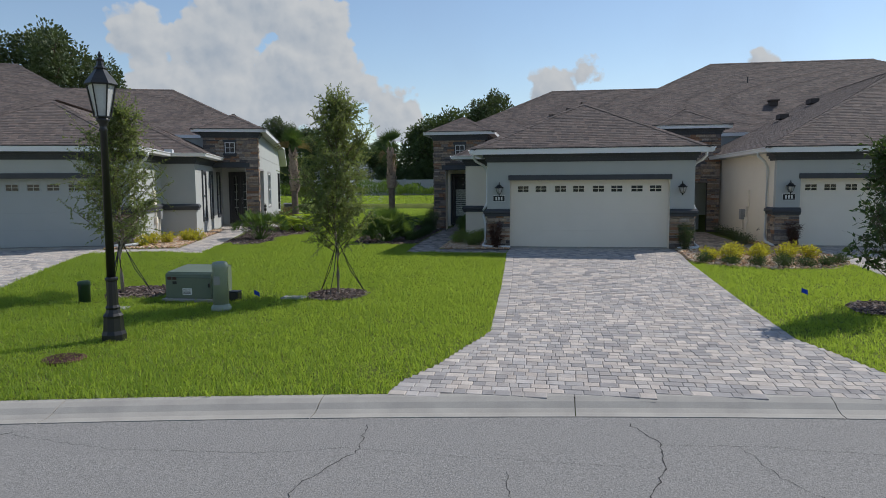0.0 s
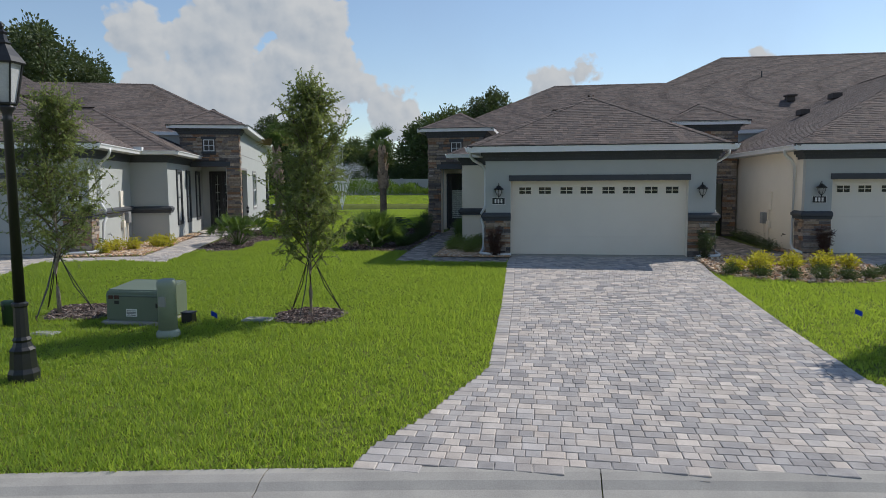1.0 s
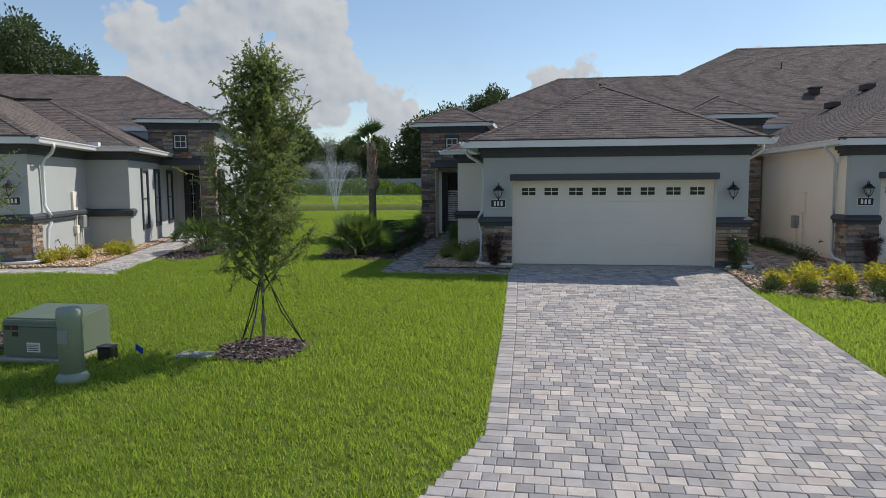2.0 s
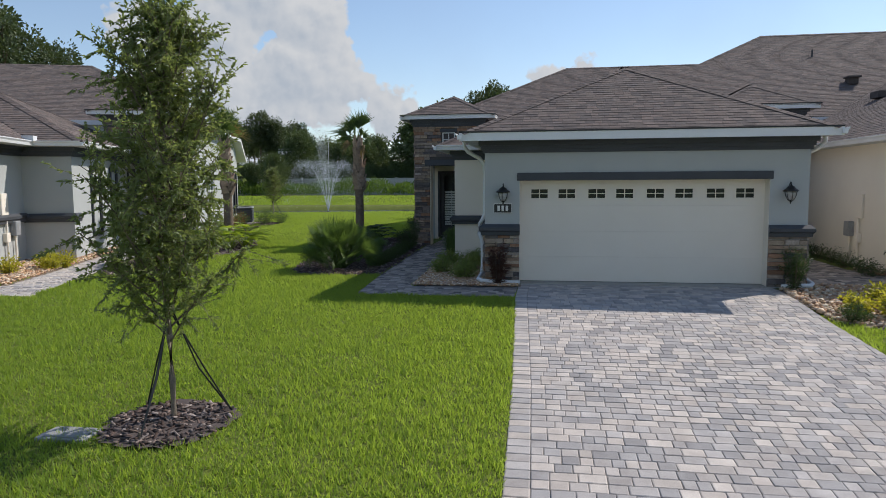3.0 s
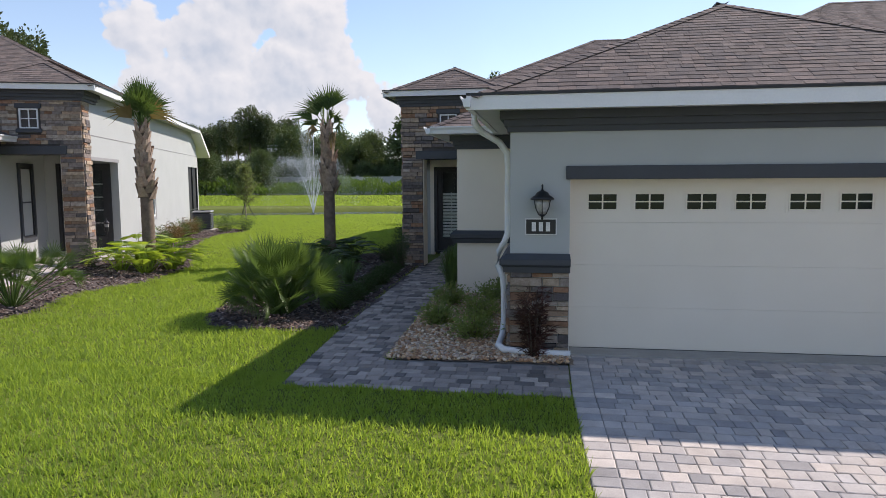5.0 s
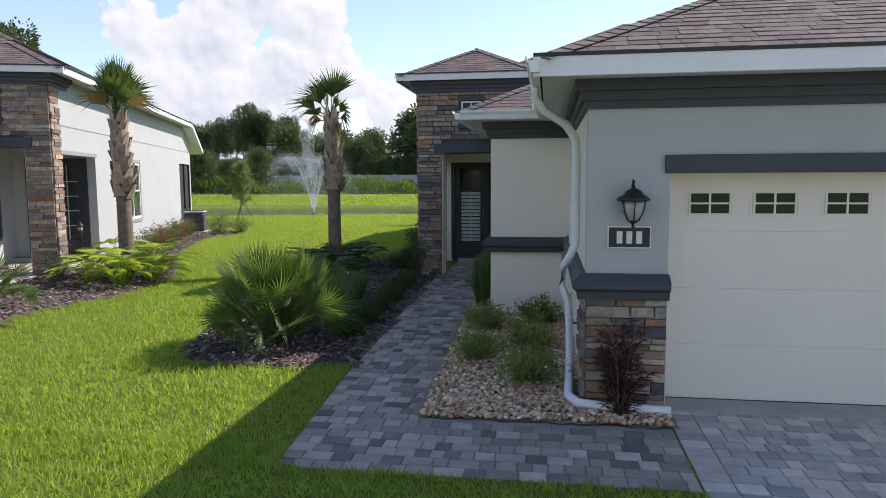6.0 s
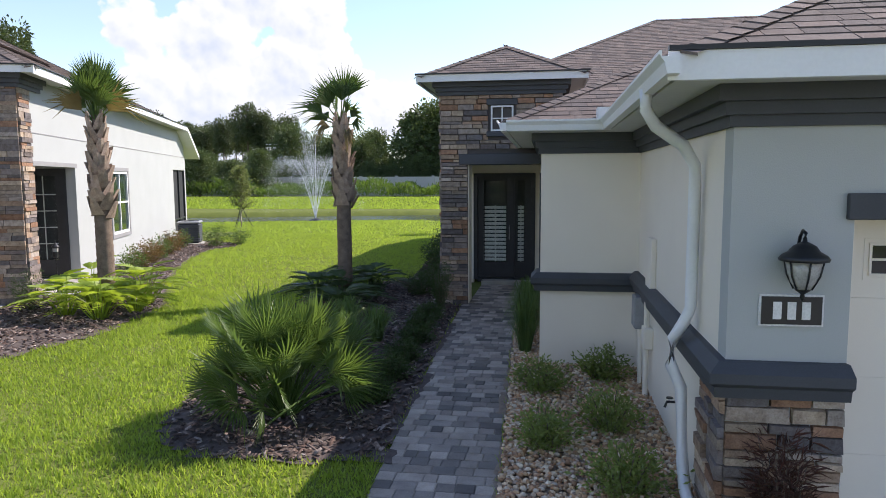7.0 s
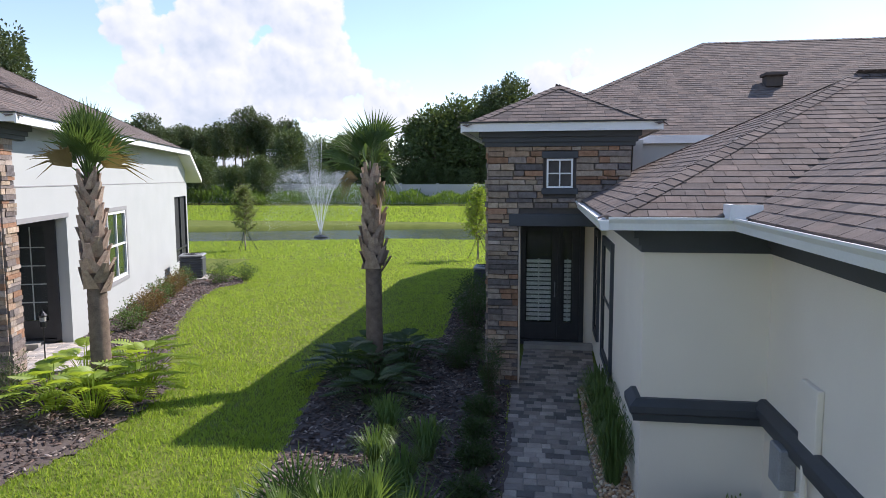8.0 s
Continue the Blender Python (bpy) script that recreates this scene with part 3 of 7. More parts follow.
def crown(house, pts, z0, label="dark grey crown moulding"):
    """A stepped dark band under the eaves along the outline of points (plan), outside to the right of the way."""
    for (x0, y0), (x1, y1) in zip(pts, pts[1:]):
        d = Vector((x1 - x0, y1 - y0, 0)).normalized()
        n = Vector((d.y, -d.x, 0))
        bm = bmesh.new()
        for out, a, b in ((0.035, z0, z0 + 0.07), (0.07, z0 + 0.07, z0 + 0.15), (0.12, z0 + 0.15, z0 + 0.25)):
            q = [Vector((x0, y0, 0)) - d * out * 0.0, Vector((x1, y1, 0)), Vector((x1, y1, 0)) + n * out + d * out, Vector((x0, y0, 0)) + n * out - d * out]
            lo, hi = [bm.verts.new((v.x, v.y, a)) for v in q], [bm.verts.new((v.x, v.y, b)) for v in q]
            bm.faces.new(lo[::-1]), bm.faces.new(hi)
            for i in range(4):
                bm.faces.new((lo[i], lo[(i + 1) % 4], hi[(i + 1) % 4], hi[i]))
        bmesh.ops.recalc_face_normals(bm, faces=bm.faces[:])
        part("crown_moulding", bm, TRIM_DARK, house, label)


def belt(house, pts, z0, h=0.23, ends=(1.0, 1.0)):
    """The sloped dark belt course over the stone, along points in plan, outside to the right."""
    for (x0, y0), (x1, y1) in zip(pts, pts[1:]):
        d = Vector((x1 - x0, y1 - y0, 0)).normalized()
        n = Vector((d.y, -d.x, 0))
        prof = [(0.0, 0.0), (0.075, 0.0), (0.085, 0.07), (0.12, 0.10), (0.12, 0.165), (0.05, h), (0.0, h)]
        bm = bmesh.new()
        rings = []
        for e, s in (((x0, y0), -ends[0]), ((x1, y1), ends[1])):
            rings.append([bm.verts.new(Vector((e[0], e[1], z0)) + n * a + d * s * a + Vector((0, 0, b))) for a, b in prof])
        k = len(prof)
        for i in range(k):
            j = (i + 1) % k
            bm.faces.new((rings[0][i], rings[0][j], rings[1][j], rings[1][i]))
        bm.faces.new(rings[0][::-1]), bm.faces.new(rings[1])
        bmesh.ops.recalc_face_normals(bm, faces=bm.faces[:])
        part("belt_course", bm, TRIM_DARK, house, "dark grey belt course")


def walls(name, mat, label, *rows):
    """Stretches of wall, each a part of its own."""
    for r in rows:
        part(name, boxes(r), mat, None, label)


S1, S2 = 0.49, 0.51
E1, E2 = 3.08, 4.28
SOFFIT = material("soffit_white", (0.62, 0.63, 0.62), 0.7, (0.56, 0.57, 0.56), 2.0, 0.1, 30.0)


def villa(place, near, label):
    """One villa: garage wing in front, recessed entry with a stone tower, long side wall."""
    STATE["place"] = place
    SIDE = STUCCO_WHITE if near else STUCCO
    h = thing("house", place if place.determinant() > 0 else Matrix.Translation(place.translation), label, "house")
    hi = h.matrix_world.inverted()
    before = set(scene.objects)
    G = None
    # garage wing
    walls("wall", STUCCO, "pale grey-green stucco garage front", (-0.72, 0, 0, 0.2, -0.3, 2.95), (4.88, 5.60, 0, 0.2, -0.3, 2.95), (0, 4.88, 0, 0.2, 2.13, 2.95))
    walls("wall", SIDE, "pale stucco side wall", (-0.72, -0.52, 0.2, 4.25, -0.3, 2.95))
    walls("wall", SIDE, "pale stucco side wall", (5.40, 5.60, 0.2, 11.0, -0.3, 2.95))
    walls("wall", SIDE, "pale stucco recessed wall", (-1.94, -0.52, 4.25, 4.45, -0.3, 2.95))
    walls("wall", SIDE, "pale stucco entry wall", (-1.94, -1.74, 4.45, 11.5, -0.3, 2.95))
    garage_door(G, 0.0, 4.88, 0.30, 2.13, DOOR_CREAM if near else DOOR_GREY, "cream sectional garage door with eight small windows" if near else "grey sectional garage door with eight small windows")
    part("door_lintel", boxes((-0.05, 4.93, -0.045, 0.0, 2.13, 2.29), bevel=0.006), TRIM_DARK, G, "dark grey band over the garage door")
    # stone piers beside the door
    for x0, w, sd in ((-0.72, 0.72, 1), (4.88, 0.72, 2)):
        ledge_wall(G, (x0, 0, 0.0), (1, 0, 0), (0, -1, 0), w, 1.0, sd, near)
    ledge_wall(G, (-0.72, 0.62, 0.0), (0, -1, 0), (-1, 0, 0), 0.65, 1.0, 3, near)
    ledge_wall(G, (5.60, -0.03, 0.0), (0, 1, 0), (1, 0, 0), 0.65, 1.0, 4, near)
    belt(G, [(-0.72, 0.0), (0.0, 0.0)], 1.0, ends=(1.0, 0.12))
    belt(G, [(4.88, 0.0), (5.60, 0.0)], 1.0, ends=(0.12, 1.0))
    belt(G, [(-0.72, 4.25), (-0.72, 0.0)], 1.0, ends=(0.0, 1.0))
    belt(G, [(5.60, 0.0), (5.60, 4.0)], 1.0)
    belt(G, [(-1.94, 4.25), (-0.72, 4.25)], 0.97, ends=(1.0, 0.0))
    belt(G, [(-1.94, 4.62), (-1.94, 4.25)], 0.97, ends=(0.0, 1.0))
    crown(G, [(-0.72, 0.0), (5.60, 0.0)], 2.70)
    crown(G, [(-0.72, 4.25), (-0.72, 0.0)], 2.70)
    crown(G, [(5.60, 0.0), (5.60, 6.0)], 2.70)
    crown(G, [(-1.94, 4.25), (-0.72, 4.25)], 2.70)
    crown(G, [(-1.94, 8.4), (-1.94, 4.25)], 2.70)
    # soffits and gutters of the low eaves
    part("soffit", boxes((-1.13, 5.93, -0.43, 0.05, 2.952, 2.972), (-1.13, -0.6, 0.05, 3.82, 2.952, 2.972), (5.5, 5.93, 0.05, 8.0, 2.952, 2.972), (-2.33, -0.6, 3.82, 4.3, 2.952, 2.972), (-2.33, -1.85, 4.3, 8.4, 2.952, 2.972)), SOFFIT, G, "white vented soffit")
    part("fascia", boxes((-1.15, 5.95, -0.45, -0.425, 2.93, E1 - 0.03)), WHITE, G, "white fascia board")
    gutter(G, (-1.15, -0.56), (-1.15, 3.72), (-1, 0), E1 + 0.0)
    gutter(G, (-2.35, 3.80), (-1.04, 3.80), (0, -1), E1 + 0.0)
    gutter(G, (-2.35, 8.40), (-2.35, 3.69), (-1, 0), E1 + 0.0)
    gutter(G, (5.95, 8.0), (5.95, -0.56), (1, 0), E1 + 0.0)
    part("fascia_cover", boxes((-1.2, 6.0, -0.475, -0.452, 2.93, E1 + 0.01)), WHITE, G, "white metal fascia")
    part("drip_edge", boxes((-1.2, 6.0, -0.49, -0.44, E1 + 0.012, E1 + 0.04)), BLACK, G)
    part("splash_guard", boxes((-1.30, -1.02, 3.60, 3.64, E1 - 0.02, E1 + 0.12), (-1.30, -1.26, 3.64, 3.85, E1 - 0.02, E1 + 0.12)), WHITE, G, "white valley splash guard")
    downspout(G, [(-1.20, 0.40, 2.99), (-1.20, 0.40, 2.86), (-1.12, 0.48, 2.75), (-0.90, 0.64, 2.62), (-0.80, 0.72, 2.48), (-0.79, 0.74, 2.30), (-0.79, 0.76, 1.42), (-0.84, 0.76, 1.30), (-0.91, 0.76, 1.18), (-0.92, 0.76, 0.98), (-0.85, 0.72, 0.82), (-0.83, 0.68, 0.26), (-0.84, 0.52, 0.11), (-0.86, 0.0, 0.07), (-0.78, -0.16, 0.06), (-0.55, -0.20, 0.05), (0.02, -0.22, 0.04)])
    downspout(G, [(6.0, 0.40, 2.99), (6.0, 0.40, 2.86), (5.9, 0.48, 2.74), (5.72, 0.66, 2.62), (5.67, 0.74, 2.45), (5.67, 0.76, 1.42), (5.80, 0.76, 1.15), (5.72, 0.74, 0.82), (5.70, 0.70, 0.26), (5.72, 0.5, 0.11), (5.74, 0.0, 0.07), (5.66, -0.16, 0.06), (5.10, -0.22, 0.04)])
    # low roofs
    roof(G, [[(-1.15, -0.45, E1), (5.95, -0.45, E1), (2.4, 3.1, 4.82)],
             [(-1.15, -0.45, E1), (-1.15, 3.8, E1), (2.4, 7.35, 4.82), (2.4, 3.1, 4.82)],
             [(5.95, -0.45, E1), (5.95, 10.9, E1), (2.4, 7.35, 4.82), (2.4, 3.1, 4.82)],
             [(-2.35, 3.8, E1), (-1.15, 3.8, E1), (2.4, 7.35, 4.82), (1.2, 7.35, 4.82)],
             [(-2.35, 3.8, E1), (-2.35, 10.9, E1), (1.2, 7.35, 4.82)],
             [(-2.35, 10.9, E1), (5.95, 10.9, E1), (2.4, 7.35, 4.82), (1.2, 7.35, 4.82)]],
         [((-1.15, -0.45, E1), (2.4, 3.1, 4.82)), ((5.95, -0.45, E1), (2.4, 3.1, 4.82)), ((2.4, 3.1, 4.82), (2.4, 7.35, 4.82)), ((-2.35, 3.8, E1), (1.2, 7.35, 4.82)), ((-2.35, 10.9, E1), (1.2, 7.35, 4.82)), ((1.2, 7.35, 4.82), (2.4, 7.35, 4.82))], 11,
         "hipped low roof over the garage")
    # stone entry tower
    part("tower_core", boxes((-3.87, -3.36, 8.45, 8.95, -0.3, 3.95), (-3.36, -1.59, 8.45, 8.95, 2.66, 3.95), (-1.74, -1.59, 8.45, 11.5, 2.95, 3.95)), MORTAR, G, "tower walls behind the stone")
    ledge_wall(G, (-3.87, 8.45, -0.05), (1, 0, 0), (0, -1, 0), 2.28, 4.0, 5, near, [(0.51, 2.28, -1, 2.92), (0.90, 1.42, 3.24, 3.88)])
    ledge_wall(G, (-3.87, 8.95, -0.05), (0, -1, 0), (-1, 0, 0), 0.5, 4.0, 6, False)
    part("reveal", boxes((-3.36, -3.342, 8.46, 8.95, 0.0, 2.66)), STUCCO_WHITE, G, "pale inner side of the tower pier")
    part("tower_lintel", boxes((-3.52, -1.95, 8.37, 8.46, 2.66, 2.86), bevel=0.008), TRIM_DARK, G, "dark grey lintel over the entry")
    tw = sash_window(G, (-2.92, 8.44, 3.28), (1, 0, 0), (0, -1, 0), 0.42, 0.47, (2, 2), WHITE, GLASS, 0.022, "small white four-pane tower window")
    part("window_head", boxes((-3.0, -2.42, 8.385, 8.46, 3.76, 3.87), bevel=0.006), TRIM_DARK, tw)
    part("window_sill", boxes((-3.0, -2.42, 8.385, 8.46, 3.18, 3.275), bevel=0.006), TRIM_DARK, tw)
    crown(G, [(-3.89, 8.43), (-1.57, 8.43)], 3.95)
    crown(G, [(-1.57, 8.43), (-1.57, 11.5)], 3.95)
    crown(G, [(-3.89, 9.4), (-3.89, 8.43)], 3.95)
    part("tower_soffit", boxes((-4.24, -1.18, 8.21, 8.5, 4.203, 4.22), (-1.62, -1.18, 8.5, 11.6, 4.203, 4.22), (-4.24, -3.85, 8.5, 23.0, 4.203, 4.22)), SOFFIT, G, "white soffit of the tower eaves")
    part("tower_fascia", boxes((-4.26, -1.16, 8.17, 8.2, 4.18, 4.31), (-1.18, -1.15, 8.2, 11.8, 4.18, 4.31), (-4.29, -4.26, 8.17, 23.0, 4.16, 4.31)), WHITE, G, "white fascia and gutter of the high eaves")
    part("tower_drip_edge", boxes((-4.30, -1.12, 8.14, 8.2, 4.312, 4.335), (-4.32, -4.26, 8.2, 23.0, 4.312, 4.33)), BLACK, G)
    pk = (-2.71, 9.74, 5.07)
    roof(G, [[(-4.26, 8.19, E2), (-1.16, 8.19, E2), pk],
             [(-1.16, 8.19, E2), (-1.16, 11.8, E2), (-2.71, 13.35, 5.07), pk],
             [(-4.26, 23.0, E2), (-4.26, 8.19, E2), pk, (-2.71, 13.35, 5.07), (1.33, 17.4, 7.13)],
             [(-4.26, 11.8, E2), (28.2, 11.8, E2), (19.2, 20.8, 8.87), (10.4, 20.8, 8.87), (7.0, 17.4, 7.13), (1.33, 17.4, 7.13)],
             [(-4.26, 23.0, E2), (28.2, 23.0, E2), (7.0, 17.4, 7.13), (1.33, 17.4, 7.13)]],
         [((-4.26, 8.19, E2), pk), ((-1.16, 8.19, E2), pk), (pk, (-2.71, 13.35, 5.07)), ((-2.71, 13.35, 5.07), (1.33, 17.4, 7.13)), ((1.33, 17.4, 7.13), (7.0, 17.4, 7.13)), ((7.0, 17.4, 7.13), (10.4, 20.8, 8.87)), ((10.4, 20.8, 8.87), (19.2, 20.8, 8.87)), ((-4.26, 23.0, E2), (1.33, 17.4, 7.13))], 31,
         "tall hipped main roof")
    part("upper_wall", boxes((-1.2, 24.0, 11.9, 12.1, 2.5, 4.24), (-1.2, -1.0, 11.5, 12.1, 2.5, 4.2)), STUCCO, G, "grey stucco wall under the main roof")
    part("roof_fascia", boxes((-1.1, 28.0, 11.76, 11.8, 4.14, 4.30)), WHITE, G, "white main roof fascia")
    # entry porch and front door
    dx = 0.0 if near else -0.115
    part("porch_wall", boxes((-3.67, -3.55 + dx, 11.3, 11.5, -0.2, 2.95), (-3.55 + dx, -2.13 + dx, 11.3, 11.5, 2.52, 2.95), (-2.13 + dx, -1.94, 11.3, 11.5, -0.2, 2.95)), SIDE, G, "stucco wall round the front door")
    part("porch_ceiling", boxes((-3.67, -1.94, 8.95, 11.3, 2.85, 2.93)), SOFFIT, G)
    dr = part("front_door", boxes((-3.55 + dx, -3.46 + dx, 11.26, 11.4, 0.05, 2.52), (-2.67 + dx, -2.60 + dx, 11.27, 11.4, 0.05, 2.44), (-2.22 + dx, -2.13 + dx, 11.26, 11.4, 0.05, 2.52), (-3.46 + dx, -2.22 + dx, 11.26, 11.4, 2.44, 2.52), (-3.46 + dx, -2.22 + dx, 11.25, 11.4, 0.0, 0.09)), DARK_FRAME, G, "dark front door with glass and sidelight")
    part("door_leaf", boxes((-3.455 + dx, -3.32 + dx, 11.31, 11.36, 0.1, 2.44), (-2.78 + dx, -2.672 + dx, 11.31, 11.36, 0.1, 2.44), (-3.32 + dx, -2.78 + dx, 11.31, 11.36, 0.1, 0.46), (-3.32 + dx, -2.78 + dx, 11.31, 11.36, 2.36, 2.44)), DARK_FRAME, dr)
    part("sidelight", boxes((-2.598 + dx, -2.55 + dx, 11.31, 11.36, 0.1, 2.44), (-2.37 + dx, -2.222 + dx, 11.31, 11.36, 0.1, 2.44), (-2.55 + dx, -2.37 + dx, 11.31, 11.36, 0.1, 0.46), (-2.55 + dx, -2.37 + dx, 11.31, 11.36, 2.36, 2.44)), DARK_FRAME, dr)
    for a, b in ((-3.32 + dx, -2.78 + dx), (-2.55 + dx, -2.37 + dx)):
        part("door_glass", boxes((a, b, 11.33, 11.336, 0.46, 2.36)), DOOR_GLASS, dr, "door glass with white shutters behind").visible_shadow = False
        for k in range(14 if near else 0):
            part("shutter_slat", boxes((a + 0.02, b - 0.02, 11.345, 11.375, 0.49 + k * 0.093, 0.555 + k * 0.093)), SIGN_WHITE, dr)
        part("shutter_stile" if near else "glazing_bar", boxes(((a + b) / 2 - 0.012, (a + b) / 2 + 0.012, 11.34, 11.344, 0.47, 1.79 if near else 2.35)), SIGN_WHITE, dr)
        for k in range(0 if near else 4):
            part("glazing_bar", boxes((a, b, 11.345, 11.349, 0.82 + k * 0.37, 0.842 + k * 0.37)), SIGN_WHITE, dr)
        # dark plate added behind the glass, standing in for the unlit room
        part("shutter_backing", boxes((a, b, 11.39, 11.40, 0.46, 2.36)), DARK_FRAME, dr)
    bm = bmesh.new()
    tube(bm, [(-2.72 + dx, 11.31, 1.0), (-2.72 + dx, 11.25, 1.02), (-2.72 + dx, 11.25, 1.28), (-2.72 + dx, 11.31, 1.30)], 0.014, 6)
    part("door_handle", bm, PLASTIC_GREY, dr, "brushed metal pull handle")
    part("porch_step", boxes((-3.34, -1.95, 10.95, 11.26, -0.05, 0.06)), CONCRETE, G)
    # tall windows in the entry wall
    for y0, w in ((7.3, 1.4), (9.75, 0.8)) if near else ((5.75, 0.7), (7.6, 0.55), (9.6, 0.75)):
        sash_window(G, (-1.945, y0 + w, 0.55), (0, -1, 0), (-1, 0, 0), w, 1.85, (1, 2), DARK_FRAME, GLASS, 0.04, "tall dark-framed entry window", 0.09, surround_mat=TRIM_DARK)
    # long side wall
    walls("wall", STUCCO, "pale grey stucco side wall", (-3.87, -3.67, 11.3, 13.95, -0.3, 4.2), (-3.87, -3.67, 8.95, 11.3, 2.62, 4.2), (-3.87, -3.67, 13.95, 15.55, -0.3, 0.80), (-3.87, -3.67, 13.95, 15.55, 2.5, 4.2), (-3.87, -3.67, 15.55, 21.9, -0.3, 4.2), (-3.87, -3.67, 21.9, 24.1, -0.3, 0.3), (-3.87, -3.67, 21.9, 24.1, 2.65, 4.2))
    part("joint_line", boxes((-3.878, -3.868, 8.97, 24.1, 3.16, 3.18)), TRIM_GREY, G)
    part("opening_head", boxes((-3.885, -3.86, 8.97, 11.4, 2.54, 2.63)), TRIM_GREY, G)
    sash_window(G, (-3.85, 15.55, 0.80), (0, -1, 0), (-1, 0, 0), 1.6, 1.70, (2, 2), WHITE, GREEN_GLASS, 0.05, "white-framed double-hung side window", 0.10)
    sc = part("lanai_screen", boxes((-3.86, -3.80, 21.9, 21.96, 0.3, 2.65), (-3.86, -3.80, 22.97, 23.03, 0.3, 2.65), (-3.86, -3.80, 24.04, 24.1, 0.3, 2.65), (-3.86, -3.80, 21.9, 24.1, 0.72, 0.78)), DARK_FRAME, G, "dark screened lanai opening")
    part("screen", boxes((-3.80, -3.79, 21.96, 24.04, 0.3, 2.65)), SCREEN, sc)
    part("back_wall", boxes((-3.87, 24.0, 24.1, 24.3, -0.3, 3.2)), STUCCO, G, "stucco back wall")
    # rear lean-to over the lanai
    bm = bmesh.new()
    for x0, x1, dz in ((-4.29, 24.0, 0.0),):
        vs = [(x0, 22.9, 4.31), (x0, 25.3, 3.30), (x1, 25.3, 3.30), (x1, 22.9, 4.31)]
        a, b = [bm.verts.new(v) for v in vs], [bm.verts.new((v[0], v[1], v[2] - 0.16)) for v in vs]
        bm.faces.new(a), bm.faces.new(b[::-1])
        for i in range(4):
            bm.faces.new((a[i], b[i], b[(i + 1) % 4], a[(i + 1) % 4]))
    bmesh.ops.recalc_face_normals(bm, faces=bm.faces[:])
    part("rear_roof_edge", bm, WHITE, G, "white sloping rake board at the rear")
    # vents on the main roof
    for x, y in ((12.15, 14.73), (2.26, 14.25)) if near else ((12.0, 14.3),):
        z = E2 + S2 * (y - 11.8)
        v = part("roof_vent", boxes((x - 0.18, x + 0.18, y - 0.1, y + 0.25, z + 0.0, z + 0.28), (x - 0.24, x + 0.24, y - 0.22, y + 0.26, z + 0.24, z + 0.31), bevel=0.01), ROOF_BASE, G, "low dark roof vent")
    for x, y in ((11.72, 17.84), (-3.2, 16.0)):
        z = E2 + S2 * min(y - 11.8, x + 4.26)
        bm = bmesh.new()
        tube(bm, [(x, y, z - 0.05), (x, y, z + 0.30)], 0.035, 8)
        part("vent_pipe", bm, TRIM_DARK, G, "thin plumbing vent pipe")
    for ob in [o for o in scene.objects if o not in before and o.parent is None and o.type == "MESH"]:
        ob.parent = h
        ob.matrix_parent_inverse = hi
    # fittings
    wall_lantern((-0.33, -0.01, 1.90), Vector((0, -1, 0)), "black wall lantern with glass beside garage door")
    wall_lantern((5.22, -0.01, 1.90), Vector((0, -1, 0)), "black wall lantern with glass beside garage door")
    number_plate_sign((-0.345, 0.0, 1.56))
    STATE["place"] = IDENT
    return h


DOOR_GLASS = clear_glass("door_glass")
HOME = Matrix.Translation((0, 0, 0.0)) @ Matrix.Rotation(1e-9, 4, "Z")
villa(HOME, True, "pale grey stucco villa with stone piers and brown shingle roof")
LEFT_HOME = Matrix.Translation((-12.37, -2.41, 0.15)) @ Matrix.Rotation(radians(19), 4, "Z") @ Matrix.Diagonal((-1, 1, 1, 1))
villa(LEFT_HOME, False, "neighbouring grey stucco villa with stone entry tower, turned away")


